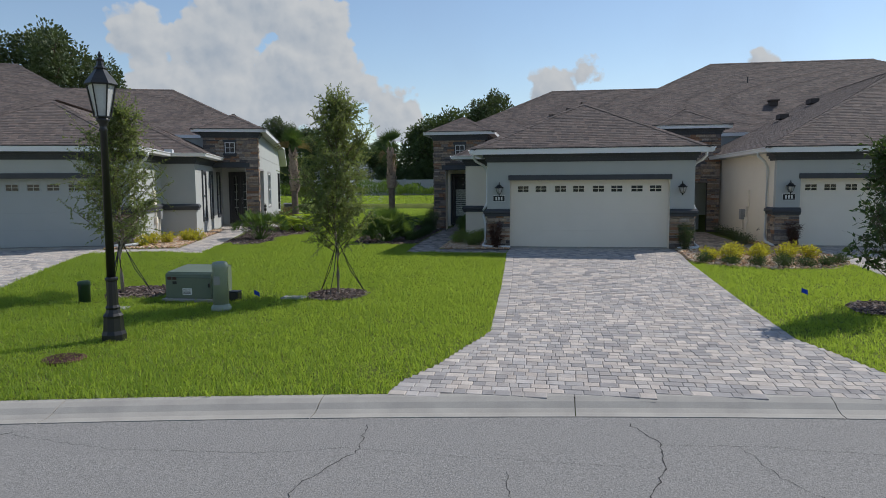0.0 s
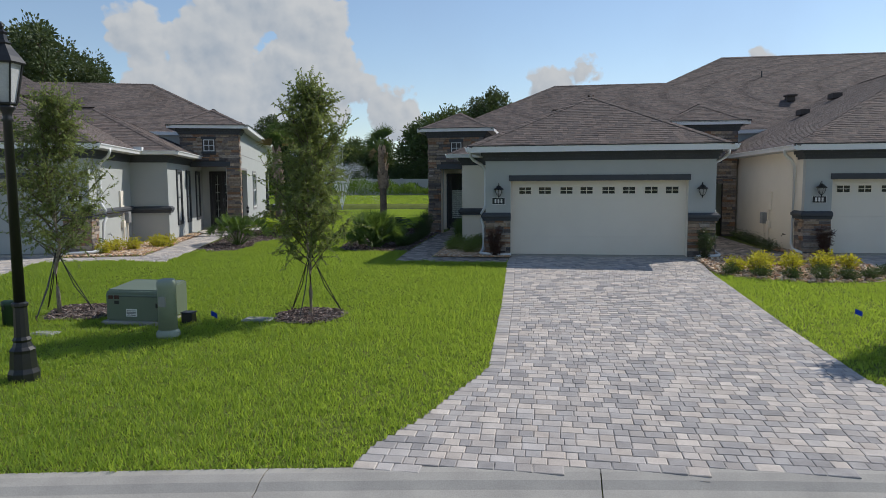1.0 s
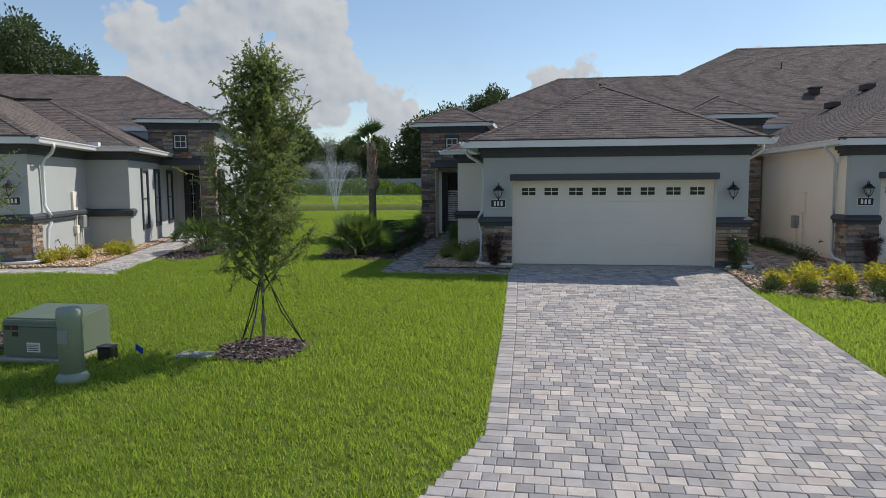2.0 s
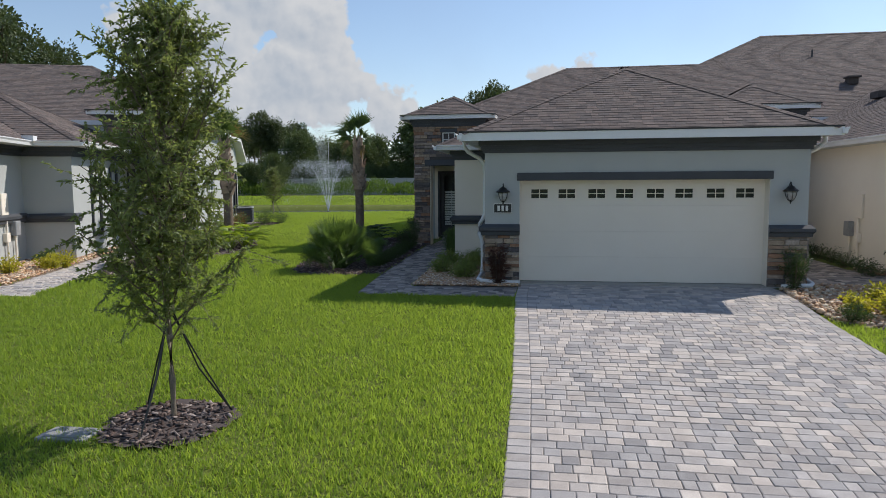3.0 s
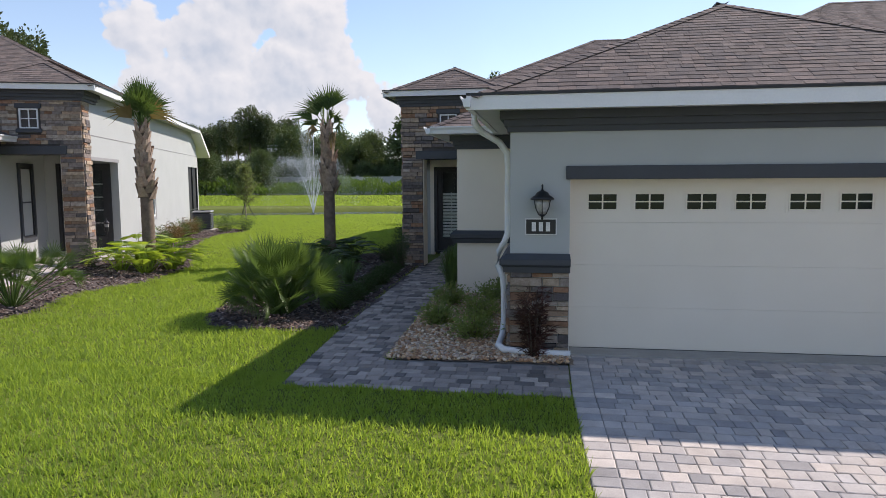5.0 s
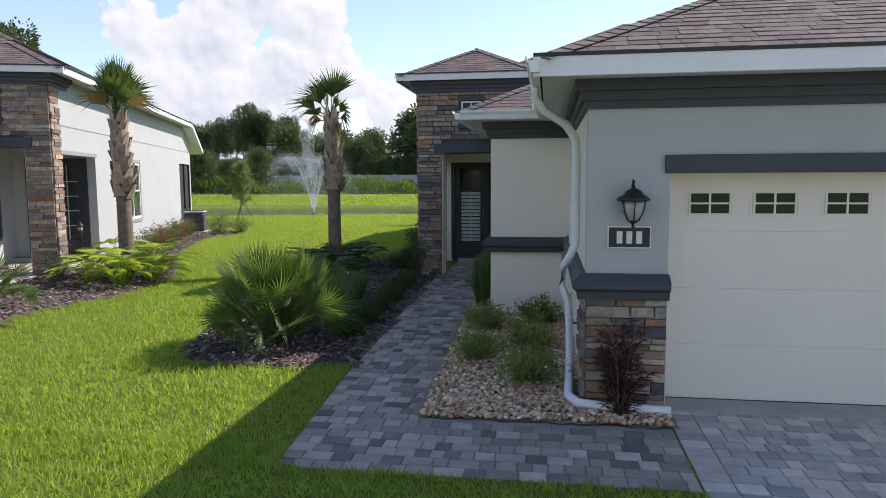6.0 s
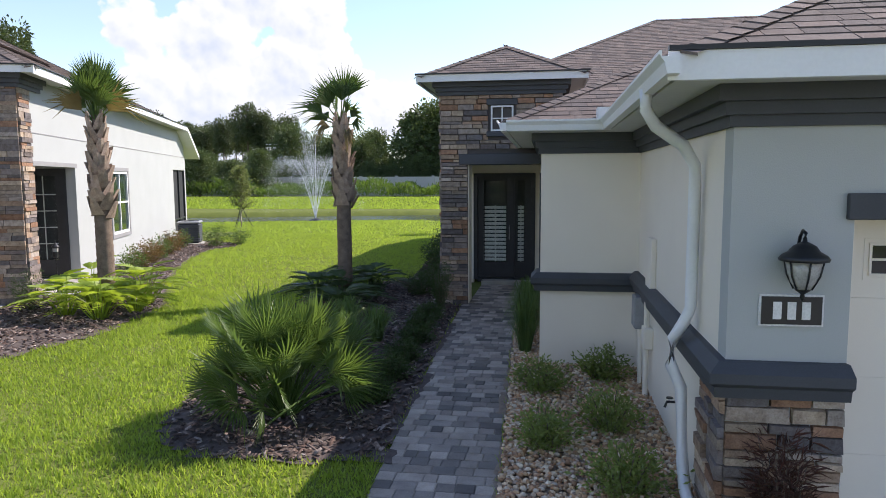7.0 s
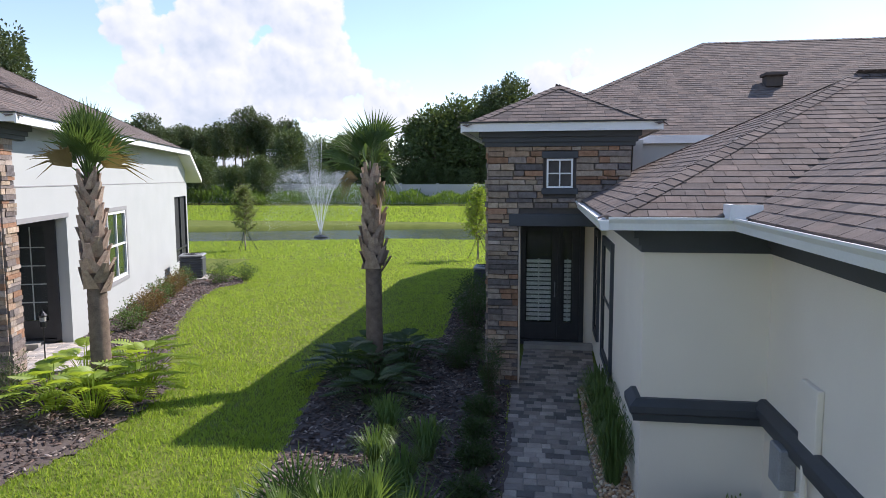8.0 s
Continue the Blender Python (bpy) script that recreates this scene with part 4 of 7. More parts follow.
def right_villa():
    """The attached villa: its garage wing set back, with its own stone entry."""
    h = thing("house", (8.25, 1.1, 0), "attached villa with cream side wall and stone piers", "house")
    inv = h.matrix_world.inverted()
    before = set(scene.objects)
    X, Y = 8.25, 1.1
    walls("wall", STUCCO, "pale grey-green stucco garage front", (X, X + 0.72, Y, Y + 0.2, -0.3, 2.95), (X + 5.6, X + 6.32, Y, Y + 0.2, -0.3, 2.95), (X + 0.72, X + 5.6, Y, Y + 0.2, 2.13, 2.95))
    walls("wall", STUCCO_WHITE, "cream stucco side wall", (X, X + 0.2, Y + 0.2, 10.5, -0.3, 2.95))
    walls("wall", STUCCO, "stucco front wall", (X + 6.32, X + 14, Y + 2.0, Y + 2.2, -0.3, 2.95))
    STATE["place"] = Matrix.Translation((X + 0.72, Y, 0))
    garage_door(None, 0.0, 4.88, 0.30, 2.13, DOOR_CREAM, "cream sectional garage door with eight small windows")
    part("door_lintel", boxes((-0.05, 4.93, -0.045, 0.0, 2.13, 2.29), bevel=0.006), TRIM_DARK, None, "dark grey band over the garage door")
    ledge_wall(None, (-0.72, 0, 0), (1, 0, 0), (0, -1, 0), 0.72, 1.0, 21, False)
    ledge_wall(None, (-0.72, 0.62, 0), (0, -1, 0), (-1, 0, 0), 0.65, 1.0, 22, False)
    ledge_wall(None, (4.88, 0, 0), (1, 0, 0), (0, -1, 0), 0.72, 1.0, 23, False)
    belt(None, [(-0.72, 0.0), (0.0, 0.0)], 1.0, ends=(1.0, 0.12))
    belt(None, [(-0.72, 0.62), (-0.72, 0.0)], 1.0)
    belt(None, [(4.88, 0.0), (5.60, 0.0)], 1.0, ends=(0.12, 1.0))
    crown(None, [(-0.72, 0.0), (5.60, 0.0)], 2.70)
    crown(None, [(-0.72, 0.55), (-0.72, 0.0)], 2.70)
    part("soffit", boxes((-1.13, 6.0, -0.43, 0.05, 2.952, 2.972), (-1.13, -0.6, 0.05, 9.0, 2.952, 2.972)), SOFFIT, None)
    part("fascia", boxes((-1.15, 12.0, -0.475, -0.43, 2.93, E1 + 0.01)), WHITE, None, "white fascia board")
    part("drip_edge", boxes((-1.2, 12.0, -0.49, -0.44, E1 + 0.012, E1 + 0.04)), BLACK, None)
    gutter(None, (-1.15, -0.56), (-1.15, 8.6), (-1, 0), E1)
    downspout(None, [(-1.20, 0.3, 2.99), (-1.20, 0.3, 2.86), (-0.95, 0.45, 2.68), (-0.78, 0.72, 2.5), (-0.78, 0.72, 0.25), (-0.80, 0.5, 0.10), (-0.80, -0.15, 0.05)])
    roof(None, [[(-1.15, -0.45, E1), (12.0, -0.45, E1), (5.4, 6.1, 6.29)], [(-1.15, -0.45, E1), (-1.15, 12.0, E1), (5.4, 18.5, 6.29), (5.4, 6.1, 6.29)]],
         [((-1.15, -0.45, E1), (5.4, 6.1, 6.29)), ((5.4, 6.1, 6.29), (5.4, 12.0, 6.29))], 61, "hipped low roof with brown shingles")
    for x, y in ((2.2, 9.0), (3.6, 9.6)):
        z = E1 + S1 * (x + 1.15)
        part("roof_vent", boxes((x - 0.2, x + 0.15, y - 0.3, y + 0.3, z, z + 0.22), bevel=0.01), ROOF_BASE, None, "low dark roof vent")
    STATE["place"] = IDENT
    # stone entry between the two garages
    part("tower_core", boxes((5.85, 8.19, 8.12, 8.3, 2.0, 4.02), (7.7, 8.19, 8.1, 8.3, -0.3, 2.0)), MORTAR, None, "entry wall behind the stone")
    ledge_wall(None, (5.85, 8.12, 2.0), (1, 0, 0), (0, -1, 0), 2.34, 2.0, 24, False)
    ledge_wall(None, (7.7, 8.1, -0.05), (1, 0, 0), (0, -1, 0), 0.49, 2.06, 25, False)
    part("entry_wall", boxes((5.6, 7.7, 9.6, 9.8, -0.3, 2.6)), STUCCO, None, "shaded stucco entry wall")
    crown(None, [(5.85, 8.10), (8.19, 8.10)], 4.0)
    part("tower_soffit", boxes((5.45, 8.55, 7.86, 8.2, 4.26, 4.28)), SOFFIT, None)
    part("tower_fascia", boxes((5.43, 8.57, 7.83, 7.86, 4.24, 4.38), (8.55, 8.58, 7.86, 11.4, 4.24, 4.38)), WHITE, None, "white tower fascia")
    part("tower_drip_edge", boxes((5.40, 8.60, 7.81, 7.86, 4.382, 4.41)), BLACK, None)
    roof(None, [[(5.43, 7.84, 4.35), (8.57, 7.84, 4.35), (7.0, 9.4, 5.15)], [(8.57, 7.84, 4.35), (8.57, 11.9, 4.35), (7.0, 13.5, 5.15), (7.0, 9.4, 5.15)], [(5.43, 7.84, 4.35), (5.43, 11.9, 4.35), (7.0, 13.5, 5.15), (7.0, 9.4, 5.15)]],
         [((5.43, 7.84, 4.35), (7.0, 9.4, 5.15)), ((8.57, 7.84, 4.35), (7.0, 9.4, 5.15)), ((7.0, 9.4, 5.15), (7.0, 13.5, 5.15))], 71, "small hipped tower roof")
    for ob in [o for o in scene.objects if o not in before and o.parent is None and o.type == "MESH"]:
        ob.parent = h
        ob.matrix_parent_inverse = inv
    wall_lantern((X + 0.39, Y - 0.01, 1.90), Vector((0, -1, 0)), "black wall lantern with glass beside garage door")
    number_plate_sign((X + 0.385, Y, 1.56))


right_villa()


# ---- fast builders for many small pieces ----
def fast_mesh(name, V, F, mat, smooth_faces=False):
    """A mesh from arrays of corners and of faces of one size."""
    V, F = np.asarray(V, dtype=np.float32), np.asarray(F, dtype=np.int32)
    me = bpy.data.meshes.new(name)
    me.vertices.add(len(V))
    me.vertices.foreach_set("co", V.ravel())
    n, k = F.shape
    me.loops.add(n * k)
    me.loops.foreach_set("vertex_index", F.ravel())
    me.polygons.add(n)
    me.polygons.foreach_set("loop_start", np.arange(0, n * k, k, dtype=np.int32))
    me.polygons.foreach_set("loop_total", np.full(n, k, dtype=np.int32))
    if smooth_faces:
        me.polygons.foreach_set("use_smooth", np.ones(n, dtype=bool))
    me.update(calc_edges=True)
    me.validate()
    me.materials.append(mat)
    return me


def inside(poly, X, Y):
    """Which of the points lie in the outline."""
    X, Y = np.asarray(X, float), np.asarray(Y, float)
    r = np.zeros(X.shape, bool)
    n = len(poly)
    for i in range(n):
        (x0, y0), (x1, y1) = poly[i], poly[(i + 1) % n]
        if y0 == y1:
            continue
        c = ((y0 > Y) != (y1 > Y)) & (X < (x1 - x0) * (Y - y0) / (y1 - y0) + x0)
        r ^= c
    return r


def ground_zs(X, Y):
    return np.array([ground_z(a, b) for a, b in zip(X, Y)])


def scatter(base_v, base_f, P, R, S):
    """Copies of a small form at places P, turned by R (n x 3 x 3), scaled by S (n x 3)."""
    base_v, base_f = np.asarray(base_v, float), np.asarray(base_f)
    V = np.einsum("nij,nkj->nki", R, base_v[None] * S[:, None, :]) + P[:, None, :]
    F = base_f[None] + (np.arange(len(P)) * len(base_v))[:, None, None]
    return V.reshape(-1, 3), F.reshape(-1, base_f.shape[1])


def turns(rs, n, tilt=math.pi):
    """Random rotations: any heading, tipped by up to tilt."""
    a, b, c = rs.uniform(0, 2 * math.pi, n), rs.uniform(-tilt, tilt, n), rs.uniform(-tilt, tilt, n)
    ca, sa, cb, sb, cc, sc = np.cos(a), np.sin(a), np.cos(b), np.sin(b), np.cos(c), np.sin(c)
    o, z = np.ones(n), np.zeros(n)
    A = np.array([[ca, -sa, z], [sa, ca, z], [z, z, o]]).transpose(2, 0, 1)
    B = np.array([[o, z, z], [z, cb, -sb], [z, sb, cb]]).transpose(2, 0, 1)
    C = np.array([[cc, z, sc], [z, o, z], [-sc, z, cc]]).transpose(2, 0, 1)
    return A @ B @ C


# ---- kerb ----
kerb = thing("kerb", (0, -13.6, -0.6), "pale concrete valley kerb with open joints", "kerb", kind="structure")
KERB_PROFILE = [(0.02, -0.75), (0.02, -0.54), (-0.08, -0.545), (-0.19, -0.575), (-0.28, -0.625), (-0.38, -0.648), (-0.53, -0.645), (-0.53, -0.75)]
for k in range(-14, 15):
    x0, x1 = 1.585 + 3.03 * k + 0.006, 1.585 + 3.03 * (k + 1) - 0.006
    bm = bmesh.new()
    rings = [[bm.verts.new((x, kerb_y(x) + a, b)) for a, b in KERB_PROFILE] for x in np.linspace(x0, x1, 5)]
    for p, q in zip(rings, rings[1:]):
        for i in range(len(KERB_PROFILE)):
            j = (i + 1) % len(KERB_PROFILE)
            bm.faces.new((p[i], p[j], q[j], q[i]))
    bm.faces.new(rings[0]), bm.faces.new(rings[-1][::-1])
    bmesh.ops.recalc_face_normals(bm, faces=bm.faces[:])
    ob = part("kerb_section", bm, CONCRETE, None)
    ob.parent, ob.matrix_parent_inverse = kerb, kerb.matrix_world.inverted()

# cracks in the asphalt, narrow and ragged
road = bpy.data.objects["road"]


def crack(pts, seed, w=0.012):
    rnd = random.Random(seed)
    line = []
    for (x0, y0), (x1, y1) in zip(pts, pts[1:]):
        n = max(2, int(math.hypot(x1 - x0, y1 - y0) / 0.07))
        for i in range(n):
            f = i / n
            line.append((x0 + (x1 - x0) * f + rnd.uniform(-0.025, 0.025), y0 + (y1 - y0) * f + rnd.uniform(-0.02, 0.02)))
    V, F = [], []
    for i, (x, y) in enumerate(line):
        a, b = line[max(0, i - 1)], line[min(len(line) - 1, i + 1)]
        d = Vector((b[0] - a[0], b[1] - a[1], 0)).normalized()
        h = w * rnd.uniform(0.3, 1.0) * 0.5
        s = y - kerb_y(x)
        z = float(np.interp(s, [-9.2, -4.5, -0.6], [-0.56, -0.60, -0.655])) + 0.004
        V += [(x - d.y * h, y + d.x * h, z), (x + d.y * h, y - d.x * h, z)]
        if i:
            k = 2 * i
            F.append((k - 2, k - 1, k + 1, k))
    joined("crack", V, F, CRACK, road, "dark ragged crack")


crack([(-0.72, -14.55), (-0.62, -15.3), (-0.95, -16.2), (-0.8, -17.4)], 1)
crack([(2.16, -14.10), (2.42, -14.7), (2.36, -15.3), (2.1, -16.1), (2.3, -17.5)], 2, 0.018)
crack([(2.42, -14.72), (3.3, -14.62), (4.6, -14.7), (6.5, -14.4)], 3, 0.007)
crack([(3.2, -14.65), (3.35, -15.4), (3.9, -16.4)], 4, 0.008)
crack([(-4.6, -15.35), (-3.2, -15.6), (-1.6, -15.5), (-0.65, -15.2)], 5, 0.006)
crack([(-0.6, -15.25), (0.5, -15.3), (2.35, -15.35)], 6, 0.005)
crack([(0.9, -15.6), (1.0, -16.4), (0.8, -17.2)], 7, 0.008)
crack([(-4.5, -15.3), (-4.9, -15.7), (-5.4, -15.75)], 8, 0.012)


# ---- paving ----
def paver_block(rnd_key, mat):
    """A unit paver with tumbled edges, top at z = 0."""
    r2 = random.Random(rnd_key)
    e = 0.055
    lo = [(0, 0, -1), (1, 0, -1), (1, 1, -1), (0, 1, -1)]
    md = [(0 + r2.uniform(0, 0.02), 0 + r2.uniform(0, 0.03), -0.09), (1 - r2.uniform(0, 0.02), 0, -0.09), (1, 1 - r2.uniform(0, 0.03), -0.09), (0, 1, -0.09)]
    hi = [(e, e, 0), (1 - e, e, 0), (1 - e, 1 - e, 0), (e, 1 - e, 0)]
    V = lo + md + hi
    F = [(8, 9, 10, 11)]
    for i in range(4):
        j = (i + 1) % 4
        F += [(i, j, 4 + j, 4 + i), (4 + i, 4 + j, 8 + j, 8 + i)]
    return V, F


def paving(name, outline, place, mat_near, mat_far, near_test, label, seed, course=0.155, widths=(0.115, 0.155, 0.155, 0.20, 0.235), lift=0.015, bed_lift=0.0, border=None):
    """Tumbled pavers in courses over an outline in plan; those of the near stretch are objects of their own."""
    rnd = random.Random(seed)
    th = thing(name, (0, 0, 0), label, "paving", kind="structure")
    xs, ys = [p[0] for p in outline], [p[1] for p in outline]
    # bedding sand under the joints
    nx, ny = max(2, int((max(xs) - min(xs)) / 0.25)), max(2, int((max(ys) - min(ys)) / 0.25))
    gx, gy = np.linspace(min(xs), max(xs), nx), np.linspace(min(ys), max(ys), ny)
    V, F = [], []
    for j in range(ny - 1):
        ym = (gy[j] + gy[j + 1]) / 2
        cuts = sorted(x0 + (x1 - x0) * (ym - y0) / (y1 - y0) for (x0, y0), (x1, y1) in zip(outline, outline[1:] + outline[:1]) if (y0 > ym) != (y1 > ym))
        for a, b in zip(cuts[::2], cuts[1::2]):
            n = max(1, int((b - a) / 0.5))
            for i in range(n):
                k = len(V)
                for x, y in ((a + (b - a) * i / n, gy[j]), (a + (b - a) * (i + 1) / n, gy[j]), (a + (b - a) * (i + 1) / n, gy[j + 1]), (a + (b - a) * i / n, gy[j + 1])):
                    w = place @ Vector((x, y, 0))
                    V.append((w.x, w.y, ground_z(w.x, w.y) + bed_lift + 0.004))
                F.append((k, k + 1, k + 2, k + 3) if place.determinant() > 0 else (k + 3, k + 2, k + 1, k))
    joined("joint_sand", V, F, SAND, th, "dark joint sand")
    shapes = [paver_block(i, mat_near) for i in range(6)]
    meshes = [mesh_of("paver", v, f, mat_near) for v, f in shapes]
    JV, JF = [], []
    y = min(ys)
    while y < max(ys) - 0.03:
        ch = course
        ym = y + ch / 2
        cuts = sorted(x0 + (x1 - x0) * (ym - y0) / (y1 - y0) for (x0, y0), (x1, y1) in zip(outline, outline[1:] + outline[:1]) if (y0 > ym) != (y1 > ym))
        for a, b in zip(cuts[::2], cuts[1::2]):
            x = a
            first = True
            while x < b - 0.02:
                w = rnd.choice(widths)
                if first and border:
                    w = border
                    first = False
                if b - x - w < 0.07:
                    w = b - x
                i = rnd.randrange(6)
                c = place @ Vector((x + w / 2, y + ch / 2, 0))
                z = ground_z(c.x, c.y) + bed_lift + lift + rnd.uniform(-0.0025, 0.0025)
                sl = (ground_z(c.x, c.y + 0.1) - ground_z(c.x, c.y - 0.1)) / 0.2
                m = Matrix.Translation((0, 0, z)) @ place.to_3x3().to_4x4()
                m.translation = place @ Vector((x + 0.003, y + 0.003, 0))
                m.translation.z = z - sl * ch / 2
                m = m @ Matrix(((w - 0.006, 0, 0, 0), (0, ch - 0.006, 0, 0), (0, sl * ch, 0.05, 0), (0, 0, 0, 1)))
                m = m @ Matrix.Translation((0.5, 0.5, 0)) @ Matrix.Rotation(rnd.uniform(-0.012, 0.012), 4, "Z") @ Matrix.Translation((-0.5, -0.5, 0))
                if near_test(c.x, c.y):
                    ob = new("paver", meshes[i])
                    ob.parent = th
                    ob.matrix_world = m
                else:
                    k = len(JV)
                    JV += [m @ Vector(v) for v in shapes[i][0]]
                    flip = place.determinant() < 0
                    JF += [tuple(k + q for q in (f[::-1] if flip else f)) for f in shapes[i][1]]
                x += w
        y += ch
    if JV:
        joined("paver_field", JV, JF, mat_far, th, "tumbled concrete pavers in courses", "stuff")
    return th


DRIVE = [(0.0, 0.06), (0.0, -1.66), (0.04, -2.7), (0.20, -6.5), (0.30, -10.6), (0.22, -10.95), (0.0, -11.6), (-0.27, -12.5), (-0.62, -13.25), (-0.70, -13.76), (6.3, -12.93), (5.95, -12.6), (5.66, -12.1), (5.38, -11.2), (5.1, -10.5), (5.0, -8.0), (4.93, -3.0), (5.02, -0.4), (4.98, 0.06)]
WALK = [(-3.05, -1.68), (-0.012, -1.68), (-0.012, -0.52), (-2.18, -0.52), (-2.23, 0.7), (-2.36, 6.0), (-2.38, 8.4), (-2.05, 8.5), (-1.97, 10.94), (-3.33, 10.94), (-3.36, 8.97), (-3.48, 8.3), (-3.38, 4.8), (-3.21, 0.56)]
paving("driveway", DRIVE, IDENT, PAVER, PAVER_FAR, lambda x, y: 0.2 < x < 3.2 and -7.6 < y < -5.3, "grey and tan tumbled paver driveway", 1, border=0.22)
paving("walkway", WALK, IDENT, WALK_PAVER, WALK_FAR, lambda x, y: -0.6 < y < 6.4, "dark grey tumbled paver walkway to the entry", 2)
LEFT_DRIVE = [(0.0, 0.06), (0.0, -1.66), (0.2, -6.5), (0.3, -10.6), (-0.3, -12.4), (-0.6, -13.3), (5.4, -12.9), (5.2, -9.6), (5.0, 0.06)]
paving("driveway", LEFT_DRIVE, LEFT_HOME, PAVER, PAVER_FAR, lambda x, y: False, "grey and tan paver driveway of the neighbouring villa", 3)
paving("walkway", [(x, y) for x, y in WALK], LEFT_HOME, PAVER, PAVER_FAR, lambda x, y: False, "pale paver walkway to the neighbouring entry", 4)
paving("porch_pad", [(-4.75, 9.05), (-3.36, 9.05), (-3.36, 11.2), (-4.45, 11.2)], LEFT_HOME, PAVER, PAVER_FAR, lambda x, y: False, "pale paver pad at the neighbouring side entry", 7, bed_lift=0.06)
RIGHT_DRIVE = [(8.97, 1.16), (8.97, -1.0), (8.95, -9.0), (8.6, -11.0), (7.9, -12.80), (14.5, -12.72), (13.9, -10.0), (13.9, 1.16)]
paving("driveway", RIGHT_DRIVE, IDENT, PAVER, PAVER_FAR, lambda x, y: False, "paver driveway of the attached villa", 5)
paving("walkway", [(5.62, 0.6), (7.5, 0.2), (8.0, 1.6), (7.6, 3.0), (7.6, 8.0), (6.2, 8.0), (6.2, 3.0)], IDENT, WALK_PAVER, WALK_FAR, lambda x, y: False, "shaded paver path between the two garages", 6)

# ---- planting beds ----
BED_LEFT = [(-3.30, 1.15), (-3.9, 0.88), (-4.6, 0.84), (-5.25, 1.08), (-5.62, 1.65), (-5.85, 3.0), (-6.15, 5.0), (-6.5, 7.0), (-6.75, 8.6), (-6.5, 9.8), (-5.7, 10.7), (-5.05, 11.6), (-5.2, 13.5), (-5.4, 16.5), (-5.2, 18.5), (-3.9, 18.5), (-3.92, 8.4), (-3.5, 8.3), (-3.40, 4.8), (-3.24, 1.0)]
BED_ROCK = [(-2.16, -0.50), (0.0, -0.48), (0.0, 0.0), (-0.70, 0.0), (-0.70, 4.22), (-1.92, 4.22), (-1.95, 8.3), (-2.35, 8.3), (-2.34, 6.0), (-2.21, 0.7)]
BED_RIGHT = [(4.98, -2.95), (5.4, -3.3), (6.0, -3.62), (6.8, -3.85), (7.4, -3.85), (8.2, -3.55), (8.92, -2.9), (8.95, 1.05), (8.2, 1.1), (8.2, 3.2), (7.65, 3.0), (8.02, 1.6), (7.5, 0.15), (5.7, 0.5), (5.6, -0.05), (5.04, -0.35)]
BED_HOME = [(-8.97, 3.7), (-8.75, 4.9), (-8.95, 7.2), (-9.9, 8.7), (-11.2, 11.3), (-12.4, 14.4), (-12.9, 16.6), (-12.5, 17.7), (-13.0, 18.7), (-14.6, 19.6), (-15.5, 18.6), (-13.95, 14.0), (-12.65, 10.2), (-11.66, 7.4), (-11.4, 5.6), (-10.4, 3.0), (-9.75, 0.2), (-9.2, -0.3), (-8.6, 0.3), (-8.7, 1.8), (-9.1, 2.8)]
LOCAL_ROCK = [LEFT_HOME @ Vector((x, y, 0)) for x, y in BED_ROCK]
BED_ROCK_LEFT = [(v.x, v.y) for v in LOCAL_ROCK][::-1]


def tree_ring(x, y, r, seed):
    rnd = random.Random(seed)
    return [(x + r * (1 + rnd.uniform(-0.1, 0.1)) * math.cos(a), y + r * (1 + rnd.uniform(-0.1, 0.1)) * math.sin(a)) for a in np.linspace(0, 2 * math.pi, 18, endpoint=False)]


RINGS = [tree_ring(-3.10, -8.14, 0.60, 1), tree_ring(-7.3, -8.45, 0.66, 2), tree_ring(7.45, -8.2, 0.66, 3)]


def bed(outline, mat, label, step=0.1, rise=0.02, seed=0):
    """A low mounded bed with a ragged edge."""
    xs, ys = np.arange(min(p[0] for p in outline), max(p[0] for p in outline) + step, step), np.arange(min(p[1] for p in outline), max(p[1] for p in outline) + step, step)
    X, Y = np.meshgrid(xs, ys)
    rs = np.random.RandomState(seed)
    ok = inside(outline, X, Y)
    Xj, Yj = X + rs.uniform(-0.03, 0.03, X.shape), Y + rs.uniform(-0.03, 0.03, X.shape)
    V = [(a, b, ground_z(a, b) + rise + noise.noise(Vector((a * 5, b * 5, 0))) * 0.012) for a, b in zip(Xj.ravel(), Yj.ravel())]
    nx = len(xs)
    F = []
    for j in range(len(ys) - 1):
        for i in range(nx - 1):
            if ok[j, i] or ok[j + 1, i] or ok[j, i + 1] or ok[j + 1, i + 1]:
                F.append((j * nx + i, j * nx + i + 1, (j + 1) * nx + i + 1, (j + 1) * nx + i))
    used = sorted({i for f in F for i in f})
    idx = {u: k for k, u in enumerate(used)}
    ob = new("planting_bed", mesh_of("planting_bed", [V[u] for u in used], [tuple(idx[i] for i in f) for f in F], mat))
    return tagged(ob, label, "planting bed", kind="structure")


def pieces_in(outline, n, seed):
    rs = np.random.RandomState(seed)
    xs, ys = [p[0] for p in outline], [p[1] for p in outline]
    X, Y = rs.uniform(min(xs), max(xs), n * 4), rs.uniform(min(ys), max(ys), n * 4)
    ok = inside(outline, X, Y)
    X, Y = X[ok][:n], Y[ok][:n]
    return rs, X, Y


